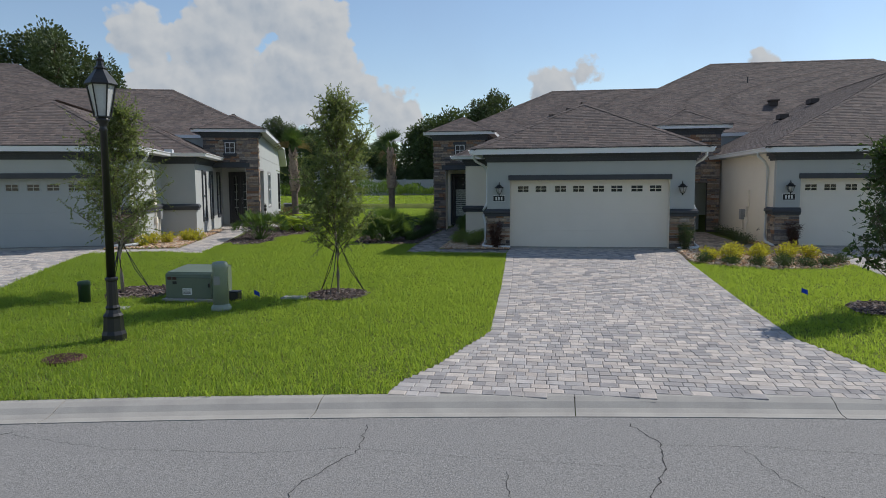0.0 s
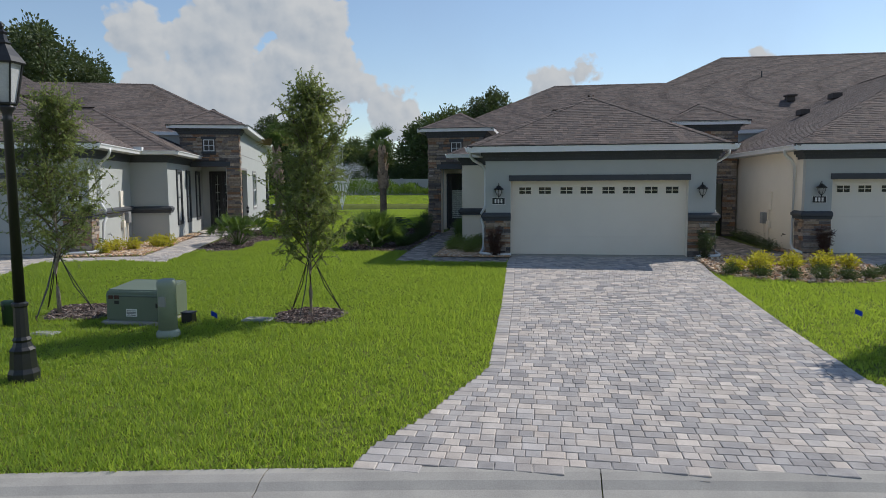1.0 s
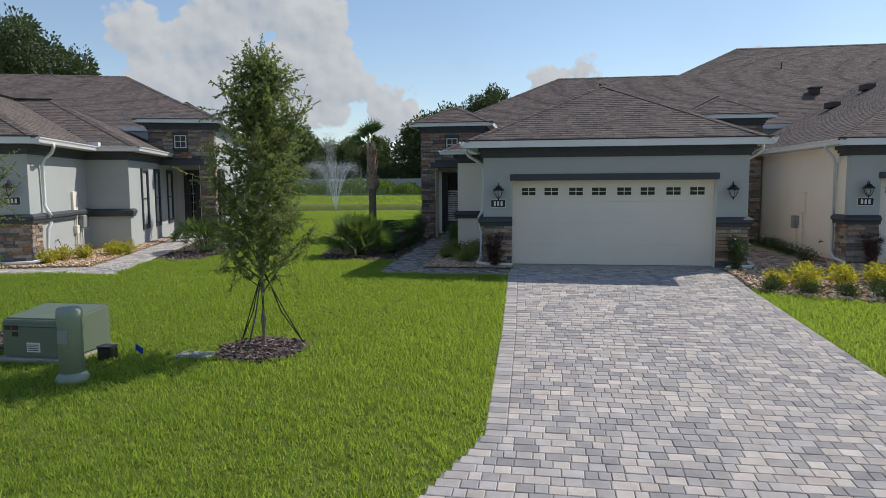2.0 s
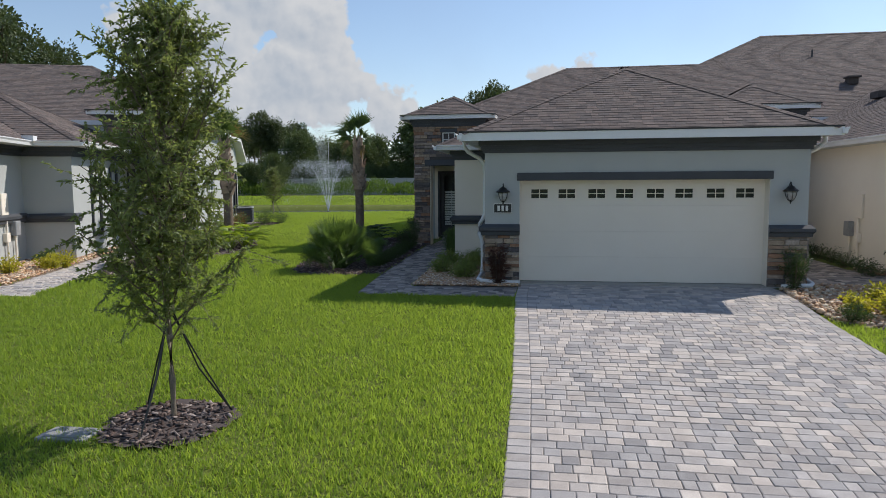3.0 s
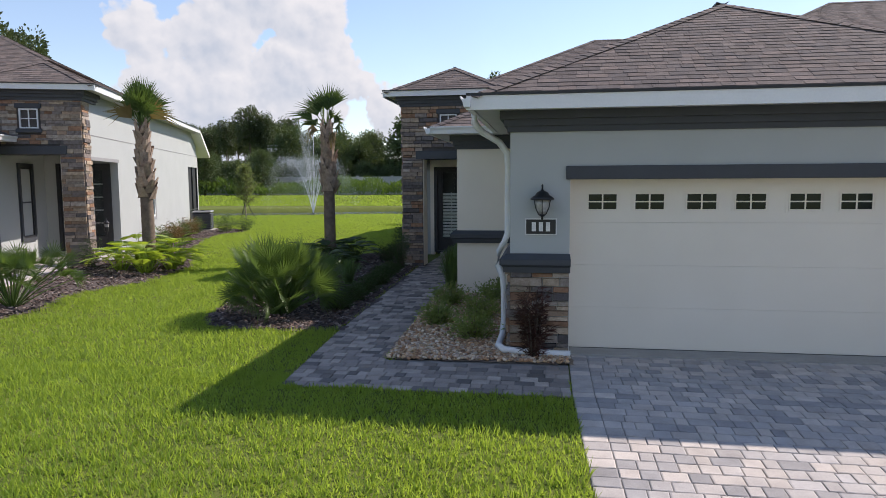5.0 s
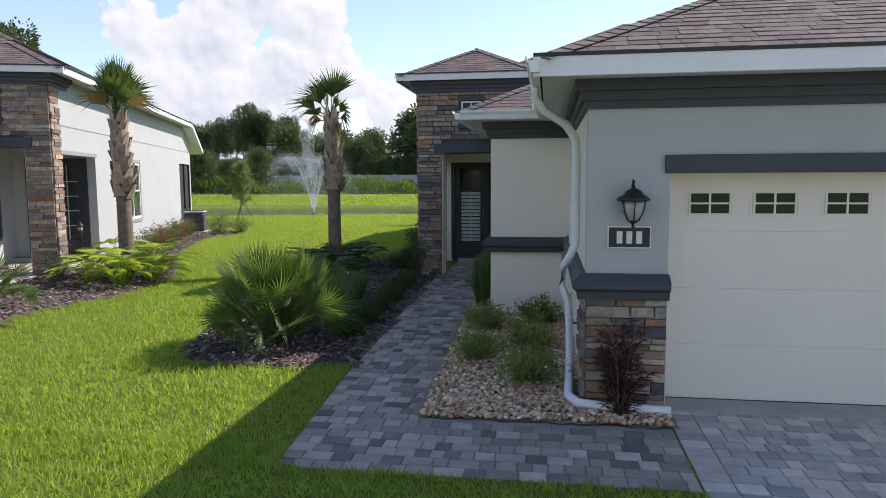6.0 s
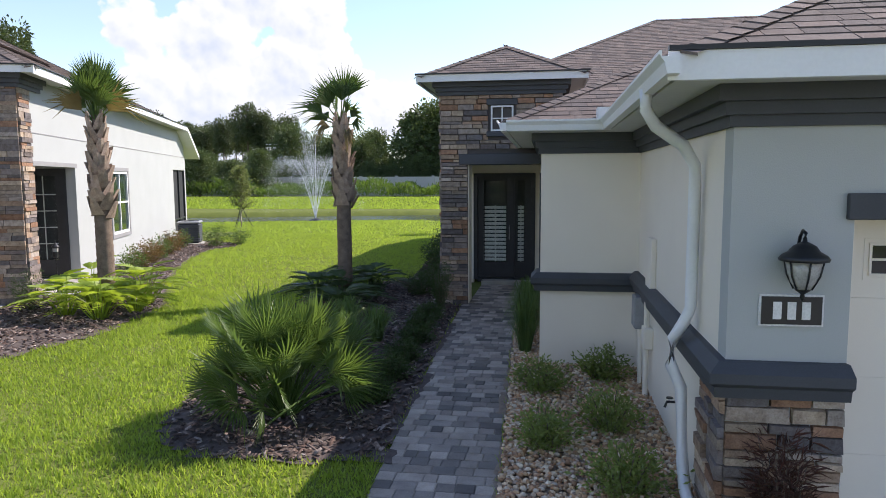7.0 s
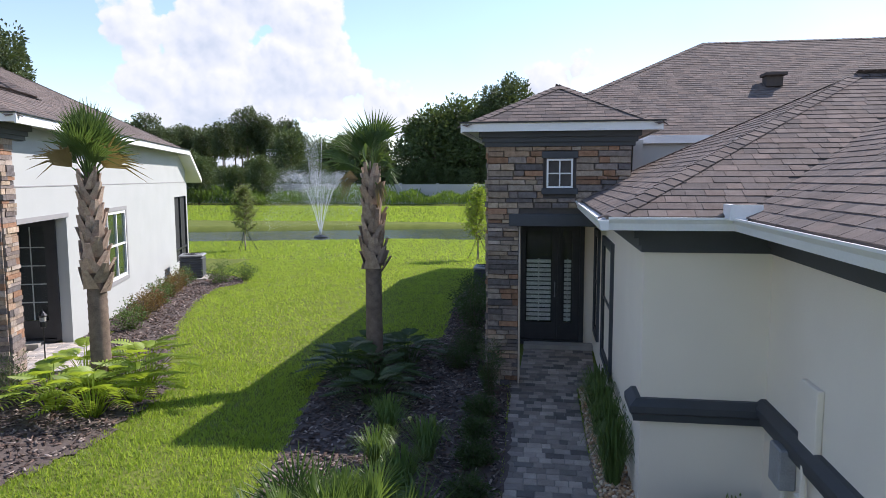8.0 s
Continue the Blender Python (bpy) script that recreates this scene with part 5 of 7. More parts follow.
ICO = bmesh.new()
bmesh.ops.create_icosphere(ICO, subdivisions=1, radius=1.0)
ICO.verts.ensure_lookup_table()
ICO_V, ICO_F = [tuple(v.co) for v in ICO.verts], [tuple(v.index for v in f.verts) for f in ICO.faces]
ICO.free()
CHIP_V = [(-1, -1, -1), (1, -0.7, -1), (1, 0.8, -1), (-1, 1, -1), (-0.9, -0.8, 1), (0.9, -0.9, 0.7), (0.95, 0.7, 1), (-1, 0.8, 0.8)]
CHIP_F = [(0, 1, 5, 4), (1, 2, 6, 5), (2, 3, 7, 6), (3, 0, 4, 7), (4, 5, 6, 7)]
ROCKS = [(0.68, 0.47, 0.29), (0.55, 0.32, 0.18), (0.74, 0.58, 0.41), (0.42, 0.25, 0.15), (0.78, 0.66, 0.51), (0.60, 0.40, 0.23), (0.52, 0.40, 0.31)]
ROCK = material("river_rock", (1, 1, 1), 0.75, (0.7, 0.68, 0.66), 25.0, 0.3, 90.0, per_piece=0.25, island=True, spec=0.3, ramp=ROCKS)
CHIP = material("bark_chip", (1, 1, 1), 0.95, (0.5, 0.48, 0.46), 30.0, 0.6, 120.0, per_piece=0.4, island=True, spec=0.15,
                ramp=[(0.16, 0.115, 0.098), (0.10, 0.078, 0.072), (0.25, 0.195, 0.17), (0.14, 0.098, 0.084), (0.34, 0.29, 0.265), (0.08, 0.068, 0.066)])


def rocks(outline, n, seed, label, size=(0.018, 0.048)):
    rs, X, Y = pieces_in(outline, n, seed)
    k = len(X)
    s = rs.uniform(*size, k)
    S = np.stack([s * rs.uniform(0.8, 1.35, k), s * rs.uniform(0.8, 1.2, k), s * rs.uniform(0.5, 0.8, k)], 1)
    P = np.stack([X, Y, ground_zs(X, Y) + 0.03 + rs.uniform(0, 0.025, k)], 1)
    V, F = scatter(ICO_V, ICO_F, P, turns(rs, k, 0.5), S)
    V = V + rs.uniform(-0.003, 0.003, V.shape)
    ob = new("river_rock", fast_mesh("river_rock", V, F, ROCK, True))
    return tagged(ob, label, "rocks", kind="stuff")


def chips(outline, n, seed, label):
    rs, X, Y = pieces_in(outline, n, seed)
    k = len(X)
    S = np.stack([rs.uniform(0.018, 0.06, k), rs.uniform(0.008, 0.02, k), rs.uniform(0.003, 0.007, k)], 1)
    P = np.stack([X, Y, ground_zs(X, Y) + 0.032 + rs.uniform(0, 0.02, k)], 1)
    V, F = scatter(CHIP_V, CHIP_F, P, turns(rs, k, 0.45), S)
    ob = new("bark_mulch", fast_mesh("bark_mulch", V, F, CHIP))
    return tagged(ob, label, "mulch", kind="stuff")


ROCK_BED = material("rock_bed", (0.30, 0.23, 0.17), 0.95, (0.18, 0.14, 0.11), 20.0, 0.9, 70.0)
bed(BED_LEFT, MULCH, "dark bark mulch bed beside the walkway", seed=1)
bed(BED_HOME, MULCH, "bark mulch bed along the neighbouring villa", seed=2)
bed(BED_ROCK, ROCK_BED, "river rock bed between walkway and garage", seed=3)
bed(BED_RIGHT, ROCK_BED, "river rock bed between the driveways", seed=4)
bed(BED_ROCK_LEFT, ROCK_BED, "river rock bed at the neighbouring garage", seed=5)
for i, r in enumerate(RINGS):
    bed(r, MULCH, "round bark mulch ring under a young tree", 0.06, 0.03, 6 + i)
    chips(r, 420, 30 + i, "loose bark chips round the young tree")
rocks(BED_ROCK, 11000, 11, "tan and brown river rocks beside the walkway", (0.012, 0.032))
rocks(BED_RIGHT, 3600, 12, "tan and brown river rocks between the driveways", (0.025, 0.055))
rocks(BED_ROCK_LEFT, 3000, 13, "pale river rocks at the neighbouring garage", (0.025, 0.05))
chips(BED_LEFT, 9000, 14, "dark bark chips beside the walkway")
chips(BED_HOME, 6000, 15, "grey-brown bark chips along the neighbouring villa")


# ---- lawn ----
def place_outline(outline, m):
    return [((m @ Vector((x, y, 0))).x, (m @ Vector((x, y, 0))).y) for x, y in outline]


NO_GRASS = [DRIVE, WALK, RIGHT_DRIVE, BED_LEFT, BED_ROCK, BED_RIGHT, BED_HOME, BED_ROCK_LEFT, *RINGS, place_outline(LEFT_DRIVE, LEFT_HOME), place_outline(WALK, LEFT_HOME),
            [(-3.9, 8.4), (6, 8.4), (6, 25), (-3.9, 25)], [(-0.75, 0), (14, 0), (14, 9), (-0.75, 9)], [(-1.95, 4.2), (0, 4.2), (0, 9), (-1.95, 9)],
            place_outline([(-3.9, 8.4), (6, 8.4), (6, 25), (-3.9, 25)], LEFT_HOME), place_outline([(-0.75, 0), (6, 0), (6, 9), (-0.75, 9)], LEFT_HOME), place_outline([(-1.95, 4.2), (0, 4.2), (0, 9), (-1.95, 9)], LEFT_HOME)]


def grass(x0, x1, y0, y1, density, height, width, seed):
    rs = np.random.RandomState(seed)
    n = int((x1 - x0) * (y1 - y0) * density)
    X, Y = rs.uniform(x0, x1, n), rs.uniform(y0, y1, n)
    C = np.clip(X, -26, 26)
    KY = -13.65 + 0.156 * C - 0.0065 * C * C + (X - C) * (0.156 - 0.013 * C)
    ok = Y > KY + 0.01
    for poly in NO_GRASS:
        xs, ys = [p[0] for p in poly], [p[1] for p in poly]
        near = (X > min(xs)) & (X < max(xs)) & (Y > min(ys)) & (Y < max(ys)) & ok
        i = np.where(near)[0]
        ok[i[inside(poly, X[i], Y[i])]] = False
    ok &= pond_reach(X, Y) > 0.98
    X, Y = X[ok], Y[ok]
    n = len(X)
    Z = ground_zs(X, Y)
    tuft = np.sin(X * 3.1 + np.sin(Y * 2.3) * 2) * np.sin(Y * 2.7 + np.cos(X * 1.9) * 2)
    fine_tuft = np.sin(X * 11.3 + 3 * np.sin(Y * 4.1)) * np.sin(Y * 12.7 + 3 * np.cos(X * 5.3))
    H = height * rs.uniform(0.5, 1.15, n) * (1 + 0.2 * tuft + 0.35 * fine_tuft)
    A, L = rs.uniform(0, 2 * math.pi, n), rs.uniform(0.15, 0.9, n) * H
    B = rs.uniform(0, 2 * math.pi, n)
    W = width * rs.uniform(0.7, 1.3, n)
    base = np.stack([X, Y, Z - 0.005], 1)
    side = np.stack([np.cos(A) * W, np.sin(A) * W, np.zeros(n)], 1)
    tip = base + np.stack([np.cos(B) * L, np.sin(B) * L, H], 1)
    V = np.stack([base - side, base + side, tip], 1).reshape(-1, 3)
    return V


blades = [grass(-13.0, 0.4, -15.6, -1.2, 2300, 0.072, 0.0075, 1), grass(-9.5, -2.0, -1.8, 9.0, 1700, 0.068, 0.0085, 2), grass(4.9, 13.0, -13.5, -2.6, 1500, 0.07, 0.0085, 3),
          grass(-15.0, -3.0, 9.0, 24.0, 650, 0.06, 0.012, 4), grass(-34.0, 0.0, 24.0, 37.0, 160, 0.08, 0.025, 5), grass(-45.0, 0.0, 51.0, 68.0, 40, 0.16, 0.06, 6)]
blades = np.concatenate(blades)
lawn = new("lawn_grass", fast_mesh("lawn_grass", blades, np.arange(len(blades)).reshape(-1, 3), BLADE))
tagged(lawn, "short bright green mown lawn grass", "grass", kind="stuff")


# ---- plants ----
OAK_LEAF = leaf_material("oak_leaf", (0.175, 0.210, 0.092), (0.100, 0.135, 0.058), 0.42, 0.4)
DARK_LEAF = leaf_material("dark_leaf", (0.055, 0.090, 0.028), (0.036, 0.062, 0.020), 0.45, 0.2)
PALM_LEAF = leaf_material("palm_leaf", (0.098, 0.155, 0.046), (0.058, 0.102, 0.030), 0.5, 0.2)
PALMETTO_LEAF = leaf_material("palmetto_leaf", (0.105, 0.165, 0.050), (0.065, 0.115, 0.032), 0.45, 0.3)
LIME_LEAF = leaf_material("lime_leaf", (0.25, 0.32, 0.045), (0.14, 0.22, 0.032), 0.45, 0.35)
YELLOW_LEAF = leaf_material("yellow_leaf", (0.36, 0.33, 0.045), (0.19, 0.22, 0.035), 0.5, 0.35)
RED_LEAF = leaf_material("red_leaf", (0.085, 0.028, 0.026), (0.045, 0.030, 0.020), 0.5, 0.2)
BRONZE_LEAF = leaf_material("bronze_leaf", (0.15, 0.085, 0.040), (0.075, 0.085, 0.030), 0.5, 0.25)
# far foliage green, with a slight distance haze mixed into the colour
FAR_LEAF = leaf_material("far_leaf", (0.098, 0.136, 0.056), (0.052, 0.078, 0.034), 0.6, 0.15)
FAR_PINE = leaf_material("far_pine", (0.100, 0.132, 0.060), (0.058, 0.080, 0.042), 0.6, 0.1)
REED = leaf_material("reed_leaf", (0.10, 0.16, 0.035), (0.065, 0.115, 0.025), 0.55, 0.3)
DRY_LEAF = leaf_material("dry_frond", (0.26, 0.20, 0.10), (0.18, 0.135, 0.07), 0.7, 0.2)
PALM_BARK = material("palm_bark", (0.24, 0.185, 0.14), 0.95, (0.13, 0.10, 0.078), 9.0, 0.9, 60.0, spec=0.15)
BOOT = material("palm_boot", (0.46, 0.36, 0.275), 0.9, (0.26, 0.19, 0.145), 12.0, 0.7, 60.0, per_piece=0.25, island=True, spec=0.2)


def leaves(P, D, length, width, rs, droop=0.3):
    """Pointed leaves folded along the midrib, at places P, pointing along D."""
    n = len(P)
    D = D / (np.linalg.norm(D, axis=1, keepdims=True) + 1e-9)
    U = rs.normal(size=(n, 3))
    S = np.cross(D, U)
    S /= np.linalg.norm(S, axis=1, keepdims=True) + 1e-9
    N = np.cross(S, D)
    L, W = (length * rs.uniform(0.7, 1.3, n))[:, None], (width * rs.uniform(0.7, 1.3, n))[:, None]
    mid = P + D * L * 0.45 + N * W * 0.25
    tip = P + D * L - np.array([0, 0, 1.0]) * L * droop * rs.uniform(0, 1, n)[:, None]
    V = np.stack([P, mid + S * W * 0.5, tip, mid - S * W * 0.5], 1).reshape(-1, 3)
    k = np.arange(n)[:, None] * 4
    F = np.concatenate([k + np.array([[0, 1, 2]]), k + np.array([[0, 2, 3]])])
    return V, F


def plant(name, at, label, category, group=""):
    return thing(name, at, label, category, group)


def add_leaves(th, name, V, F, mat, label=""):
    ob = new(name, fast_mesh(name, V, F, mat))
    ob.parent = th
    return tagged(ob, label)


def young_tree(x, y, height, radius, seed, leaf_mat, label, first=0.85, leaf=(0.062, 0.022), count=9500, straps=True, trunk_r=0.04):
    """A staked young tree: stem, limbs, fine twigs and a narrow ragged crown."""
    rnd, rs = random.Random(seed), np.random.RandomState(seed)
    th = plant("tree", (x, y, ground_z(x, y)), label, "tree", "young street trees")
    bm = bmesh.new()
    stem = [Vector((rnd.uniform(-0.02, 0.02) * i, rnd.uniform(-0.02, 0.02) * i, height * 0.96 * i / 9 - 0.03)) for i in range(10)]
    tube(bm, stem, [trunk_r * (1 - 0.09 * i) for i in range(10)], 8)
    part("trunk", bm, YOUNG_BARK, th, "slim pale grey-brown trunk", True)
    bm = bmesh.new()
    P, D = [], []
    limbs = int(64 * height / 4)
    for i in range(limbs):
        f = (i + rnd.random()) / limbs
        z = first + (height * 0.95 - first) * f
        a = i * 2.4 + rnd.uniform(-0.4, 0.4)
        prof = 0.10 + 1.0 * (1 - f) ** 0.7 * min(1.0, (f + 0.16) / 0.26)
        reach = radius * prof * rnd.uniform(0.65, 1.25)
        k = z / (height * 0.96) * 9
        base = stem[min(9, int(k))].lerp(stem[min(9, int(k) + 1)], k - int(k))
        up = rnd.uniform(0.55, 1.5)
        end = base + Vector((math.cos(a) * reach, math.sin(a) * reach, reach * up))
        mid = base.lerp(end, 0.5) + Vector((rnd.uniform(-0.05, 0.05), rnd.uniform(-0.05, 0.05), -0.04 * reach))
        tube(bm, [base, mid, end], [0.012, 0.008, 0.003], 4, False)
        per = int(count / limbs)
        for tw in range(20):
            s = rnd.uniform(0.25, 1.0)
            q = mid.lerp(end, (s - 0.5) * 2) if s > 0.5 else base.lerp(mid, s * 2)
            e = q + Vector((rnd.gauss(0, 0.17), rnd.gauss(0, 0.17), rnd.gauss(0.05, 0.17))) * (0.7 + 0.5 * radius)
            tube(bm, [q, e], [0.004, 0.0015], 3, False)
            for m in range(per // 20):
                t = rnd.random()
                P.append(q.lerp(e, t))
                d = (e - q).normalized()
                D.append(d + Vector((rnd.gauss(0, 0.7), rnd.gauss(0, 0.7), rnd.gauss(0.1, 0.6))))
    part("limb", bm, BARK, th)
    V, F = leaves(np.array([tuple(p) for p in P]), np.array([tuple(d) for d in D]), leaf[0], leaf[1], rs)
    add_leaves(th, "crown", V, F, leaf_mat, "fine ragged crown of small leaves")
    if straps:
        for k in range(3):
            a = 0.5 + k * 2.094
            for off in (0.0, 0.05):
                bm = bmesh.new()
                tube(bm, [(0.03 * math.cos(a), 0.03 * math.sin(a), 1.12 - off), ((0.25 + off) * math.cos(a + off), (0.25 + off) * math.sin(a + off), 0.52), (0.56 * math.cos(a), 0.56 * math.sin(a), 0.03)], 0.009, 5)
                part("guy_strap", bm, BLACK, th, "black webbing guy strap")
            bm = bmesh.new()
            tube(bm, [(0.56 * math.cos(a), 0.56 * math.sin(a), -0.05), (0.57 * math.cos(a), 0.57 * math.sin(a), 0.08)], 0.014, 5)
            part("stake", bm, BARK, th)
    return th


young_tree(-3.125, -8.02, 4.2, 0.80, 3, OAK_LEAF, "young live oak with narrow crown and guy straps", 0.8, (0.050, 0.019), 50000)
young_tree(-7.7, -8.6, 4.0, 0.84, 4, OAK_LEAF, "young live oak with loose crown beside the transformer", 0.95, (0.056, 0.021), 26000)
young_tree(7.45, -8.15, 3.1, 0.62, 5, DARK_LEAF, "young broad-leaved tree with glossy dark leaves", 0.5, (0.13, 0.05), 3000, False)
young_tree(-17.0, 27.7, 3.1, 0.62, 6, OAK_LEAF, "small staked tree on the lawn near the pond", 0.8, (0.10, 0.05), 3600)
young_tree(-5.75, 26.2, 3.1, 0.62, 7, LIME_LEAF, "small pale green tree near the pond", 0.8, (0.10, 0.05), 3200)


def fan(V, F, base, out, up, size, n, rnd, spread=2.1, droop=0.35, width=0.035):
    """A fan leaf: stiff pointed segments spreading from one point."""
    out, up = out.normalized(), up.normalized()
    side = out.cross(up).normalized()
    up = side.cross(out).normalized()
    V.append(base)
    hub = len(V) - 1
    for i in range(n):
        a = (i / (n - 1) - 0.5) * spread * 1.15
        d = out * math.cos(a) + side * math.sin(a)
        ln = size * (0.72 + 0.28 * math.cos(a * 0.8)) * rnd.uniform(0.78, 1.12)
        w = d.cross(up).normalized() * width * (0.6 + 0.4 * math.cos(a * 0.7))
        k = len(V)
        m = base + d * ln * 0.5 + up * 0.02
        e = base + d * ln - Vector((0, 0, 1)) * ln * droop * rnd.uniform(0.3, 1.0)
        V += [m + w + up * 0.012, m - w + up * 0.012, e, m]
        F += [(hub, k, k + 3), (hub, k + 3, k + 1), (k + 3, k, k + 2), (k + 3, k + 2, k + 1)]


def cabbage_palm(x, y, boots_from, crown_at, top, seed, swept, lean, label):
    """A cabbage palm: ringed lower trunk, criss-crossed boots above, fan fronds on long stalks."""
    rnd = random.Random(seed)
    g = ground_z(x, y)
    th = plant("palm_tree", (x, y, g), label, "palm tree", "cabbage palms in the beds")
    b0, c0 = boots_from - g, crown_at - g

    def axis(z):
        f = max(0.0, z / c0)
        return Vector((lean[0] * f * f, lean[1] * f * f, z))

    bm = bmesh.new()
    zs = np.linspace(-0.1, b0 + 0.15, 40)
    tube(bm, [axis(z) for z in zs], [0.152 - 0.012 * z / b0 + 0.005 * math.sin(i * 2.6) for i, z in enumerate(zs)], 16)
    part("trunk", bm, PALM_BARK, th, "ringed brown lower trunk", True)
    bm = bmesh.new()
    zs = np.linspace(b0, c0 + 0.25, 14)
    tube(bm, [axis(z) for z in zs], [0.125 - 0.055 * i / 13 for i in range(14)], 10)
    part("core", bm, PALM_BARK, th)
    V, F = [], []
    n = 0
    z = b0 - 0.05
    while z < c0 + 0.1:
        a = n * 2.399
        e = Vector((math.cos(a), math.sin(a), 0))
        t = Vector((-e.y, e.x, 0))
        f = (z - b0) / (c0 - b0)
        r = 0.125 - 0.045 * f
        o = axis(z)
        ln, flare, w = rnd.uniform(0.24, 0.36), rnd.uniform(0.05, 0.15) * (1.1 - 0.4 * f), rnd.uniform(0.075, 0.105) * (1.1 - 0.35 * f)
        skew = t * rnd.uniform(-0.08, 0.08)
        k = len(V)
        for base, rr, ww in ((o, r + 0.015, w * 1.5), (o + Vector((0, 0, ln * 0.55)) + skew * 0.5, r + flare * 0.55 + 0.02, w), (o + Vector((0, 0, ln)) + skew, r + flare + 0.02, w * 0.55)):
            V += [base + e * rr - t * ww, base + e * (rr + 0.022), base + e * rr + t * ww, base + e * (rr - 0.03)]
        for s in (0, 4):
            for i in range(4):
                j = (i + 1) % 4
                F.append((k + s + i, k + s + j, k + s + 4 + j, k + s + 4 + i))
        F.append((k + 8, k + 9, k + 10, k + 11))
        z += 0.030
        n += 1
    ob = new("leaf_boot", mesh_of("leaf_boot", V, F, BOOT))
    ob.parent = th
    tagged(ob, "criss-crossed tan leaf boots", "", "", "stuff")
    c = axis(c0 + 0.05)
    reach = top - crown_at
    if swept:
        # direction, stalk, fan size, fan's normal, spread, droop
        rows = [((0.10, 0.0, 1.0), 0.62, 0.66, (0.1, -1.0, 0.1), 1.7, 0.05), ((0.20, 0.1, 1.0), 0.66, 0.62, (-0.2, -1.0, 0.2), 1.5, 0.25), ((0.04, -0.1, 1.0), 0.55, 0.55, (0.6, -0.8, 0.0), 1.4, 0.10),
                ((-0.55, 0.1, 0.85), 0.50, 0.72, (0.5, -0.7, 0.5), 1.3, 0.30), ((-0.80, -0.1, 0.62), 0.48, 0.74, (0.3, -0.6, 0.8), 1.3, 0.42), ((-0.70, 0.3, 0.35), 0.42, 0.68, (0.1, -0.5, 0.9), 1.4, 0.50),
                ((-0.30, -0.2, 1.0), 0.52, 0.66, (0.7, -0.6, 0.2), 1.2, 0.15), ((-0.35, 0.5, 0.8), 0.45, 0.60, (0.3, 0.6, 0.6), 1.4, 0.30), ((0.32, -0.3, 0.75), 0.34, 0.44, (-0.5, -0.7, 0.4), 1.3, 0.35),
                ((0.38, 0.3, 0.6), 0.30, 0.42, (-0.5, 0.5, 0.6), 1.3, 0.5), ((0.30, -0.15, 0.1), 0.26, 0.40, (-0.6, -0.5, 0.6), 1.1, 0.9), ((-0.32, -0.2, 0.05), 0.24, 0.40, (0.4, -0.7, 0.5), 1.1, 0.9), ((0.22, -0.3, -0.1), 0.24, 0.34, (-0.2, -0.9, 0.3), 0.9, 1.0)]
    else:
        rows = []
        for i in range(22):
            a, f = i * 2.4 + rnd.uniform(-0.3, 0.3), i / 21
            o = 0.05 + 0.50 * f ** 1.4
            rows.append(((math.cos(a) * o, math.sin(a) * o, 1.15 - 0.55 * f), reach * 0.46 * (1.0 - 0.35 * f) * rnd.uniform(0.85, 1.1), reach * 0.56, (math.cos(a) * 0.6, math.sin(a) * 0.6 - 0.5, 0.35), 1.5, 0.03 + 0.55 * f * f))
    for i, (d, ln, size, nrm, spread, droop) in enumerate(rows):
        d = Vector(d).normalized()
        hub = c + d * ln
        V, F = [], []
        fan(V, F, hub, d, Vector(nrm), size, 20, rnd, spread, droop, 0.019)
        fr = new("frond", mesh_of("frond", V, F, DRY_LEAF if i >= len(rows) - 2 else PALM_LEAF))
        fr.parent = th
        bm = bmesh.new()
        tube(bm, [c, c + d * ln * 0.5 + Vector((0, 0, 0.04)), hub], [0.024, 0.016, 0.010], 5, False)
        part("stalk", bm, PALM_LEAF, fr)
    return th


cabbage_palm(-5.9, 8.76, 1.87, 3.35, 4.62, 8, True, (-0.04, 0.1), "cabbage palm with wind-swept fronds beside the walkway")
cabbage_palm(-9.7, 6.62, 1.78, 3.30, 4.55, 9, False, (-0.07, 0.05), "cabbage palm with upright fronds by the neighbouring villa")


def palmetto(x, y, height, radius, seed, label, n=42):
    """A low fan palm: many fan leaves on stalks from the ground."""
    rnd = random.Random(seed)
    th = plant("palmetto", (x, y, ground_z(x, y)), label, "fan palm")
    for i in range(n):
        f = (i + 0.5) / n
        a = i * 2.399 + rnd.uniform(-0.25, 0.25)
        el = math.radians(86 - 62 * f + rnd.uniform(-7, 7))
        d = Vector((math.cos(a) * math.cos(el), math.sin(a) * math.cos(el), math.sin(el)))
        ln = ((height * 0.60) * math.sin(el) + radius * 0.60 * math.cos(el)) * rnd.uniform(0.8, 1.12)
        hub = d * ln
        face = Vector((math.cos(a + rnd.uniform(-0.6, 0.6)), math.sin(a + rnd.uniform(-0.6, 0.6)), rnd.uniform(0.2, 0.8)))
        V, F = [], []
        fan(V, F, hub, d * 0.75 + Vector((0, 0, 0.45 - 0.5 * f)), face, height * 0.33 * rnd.uniform(0.8, 1.15), 22, rnd, 2.9, 0.06 + 0.16 * f, 0.011)
        fr = new("frond", mesh_of("frond", V, F, PALMETTO_LEAF))
        fr.parent = th
        bm = bmesh.new()
        tube(bm, [(d.x * 0.03, d.y * 0.03, -0.02), hub * 0.5 + Vector((0, 0, 0.03)), hub], [0.012, 0.009, 0.006], 4, False)
        part("stalk", bm, PALMETTO_LEAF, fr)
    return th


palmetto(-4.5, 1.95, 1.36, 0.78, 12, "bushy fan palmetto in dark bark mulch", 84)
palmetto(-9.15, 1.7, 1.05, 1.25, 13, "spreading fan palmetto in the neighbouring bed", 46)


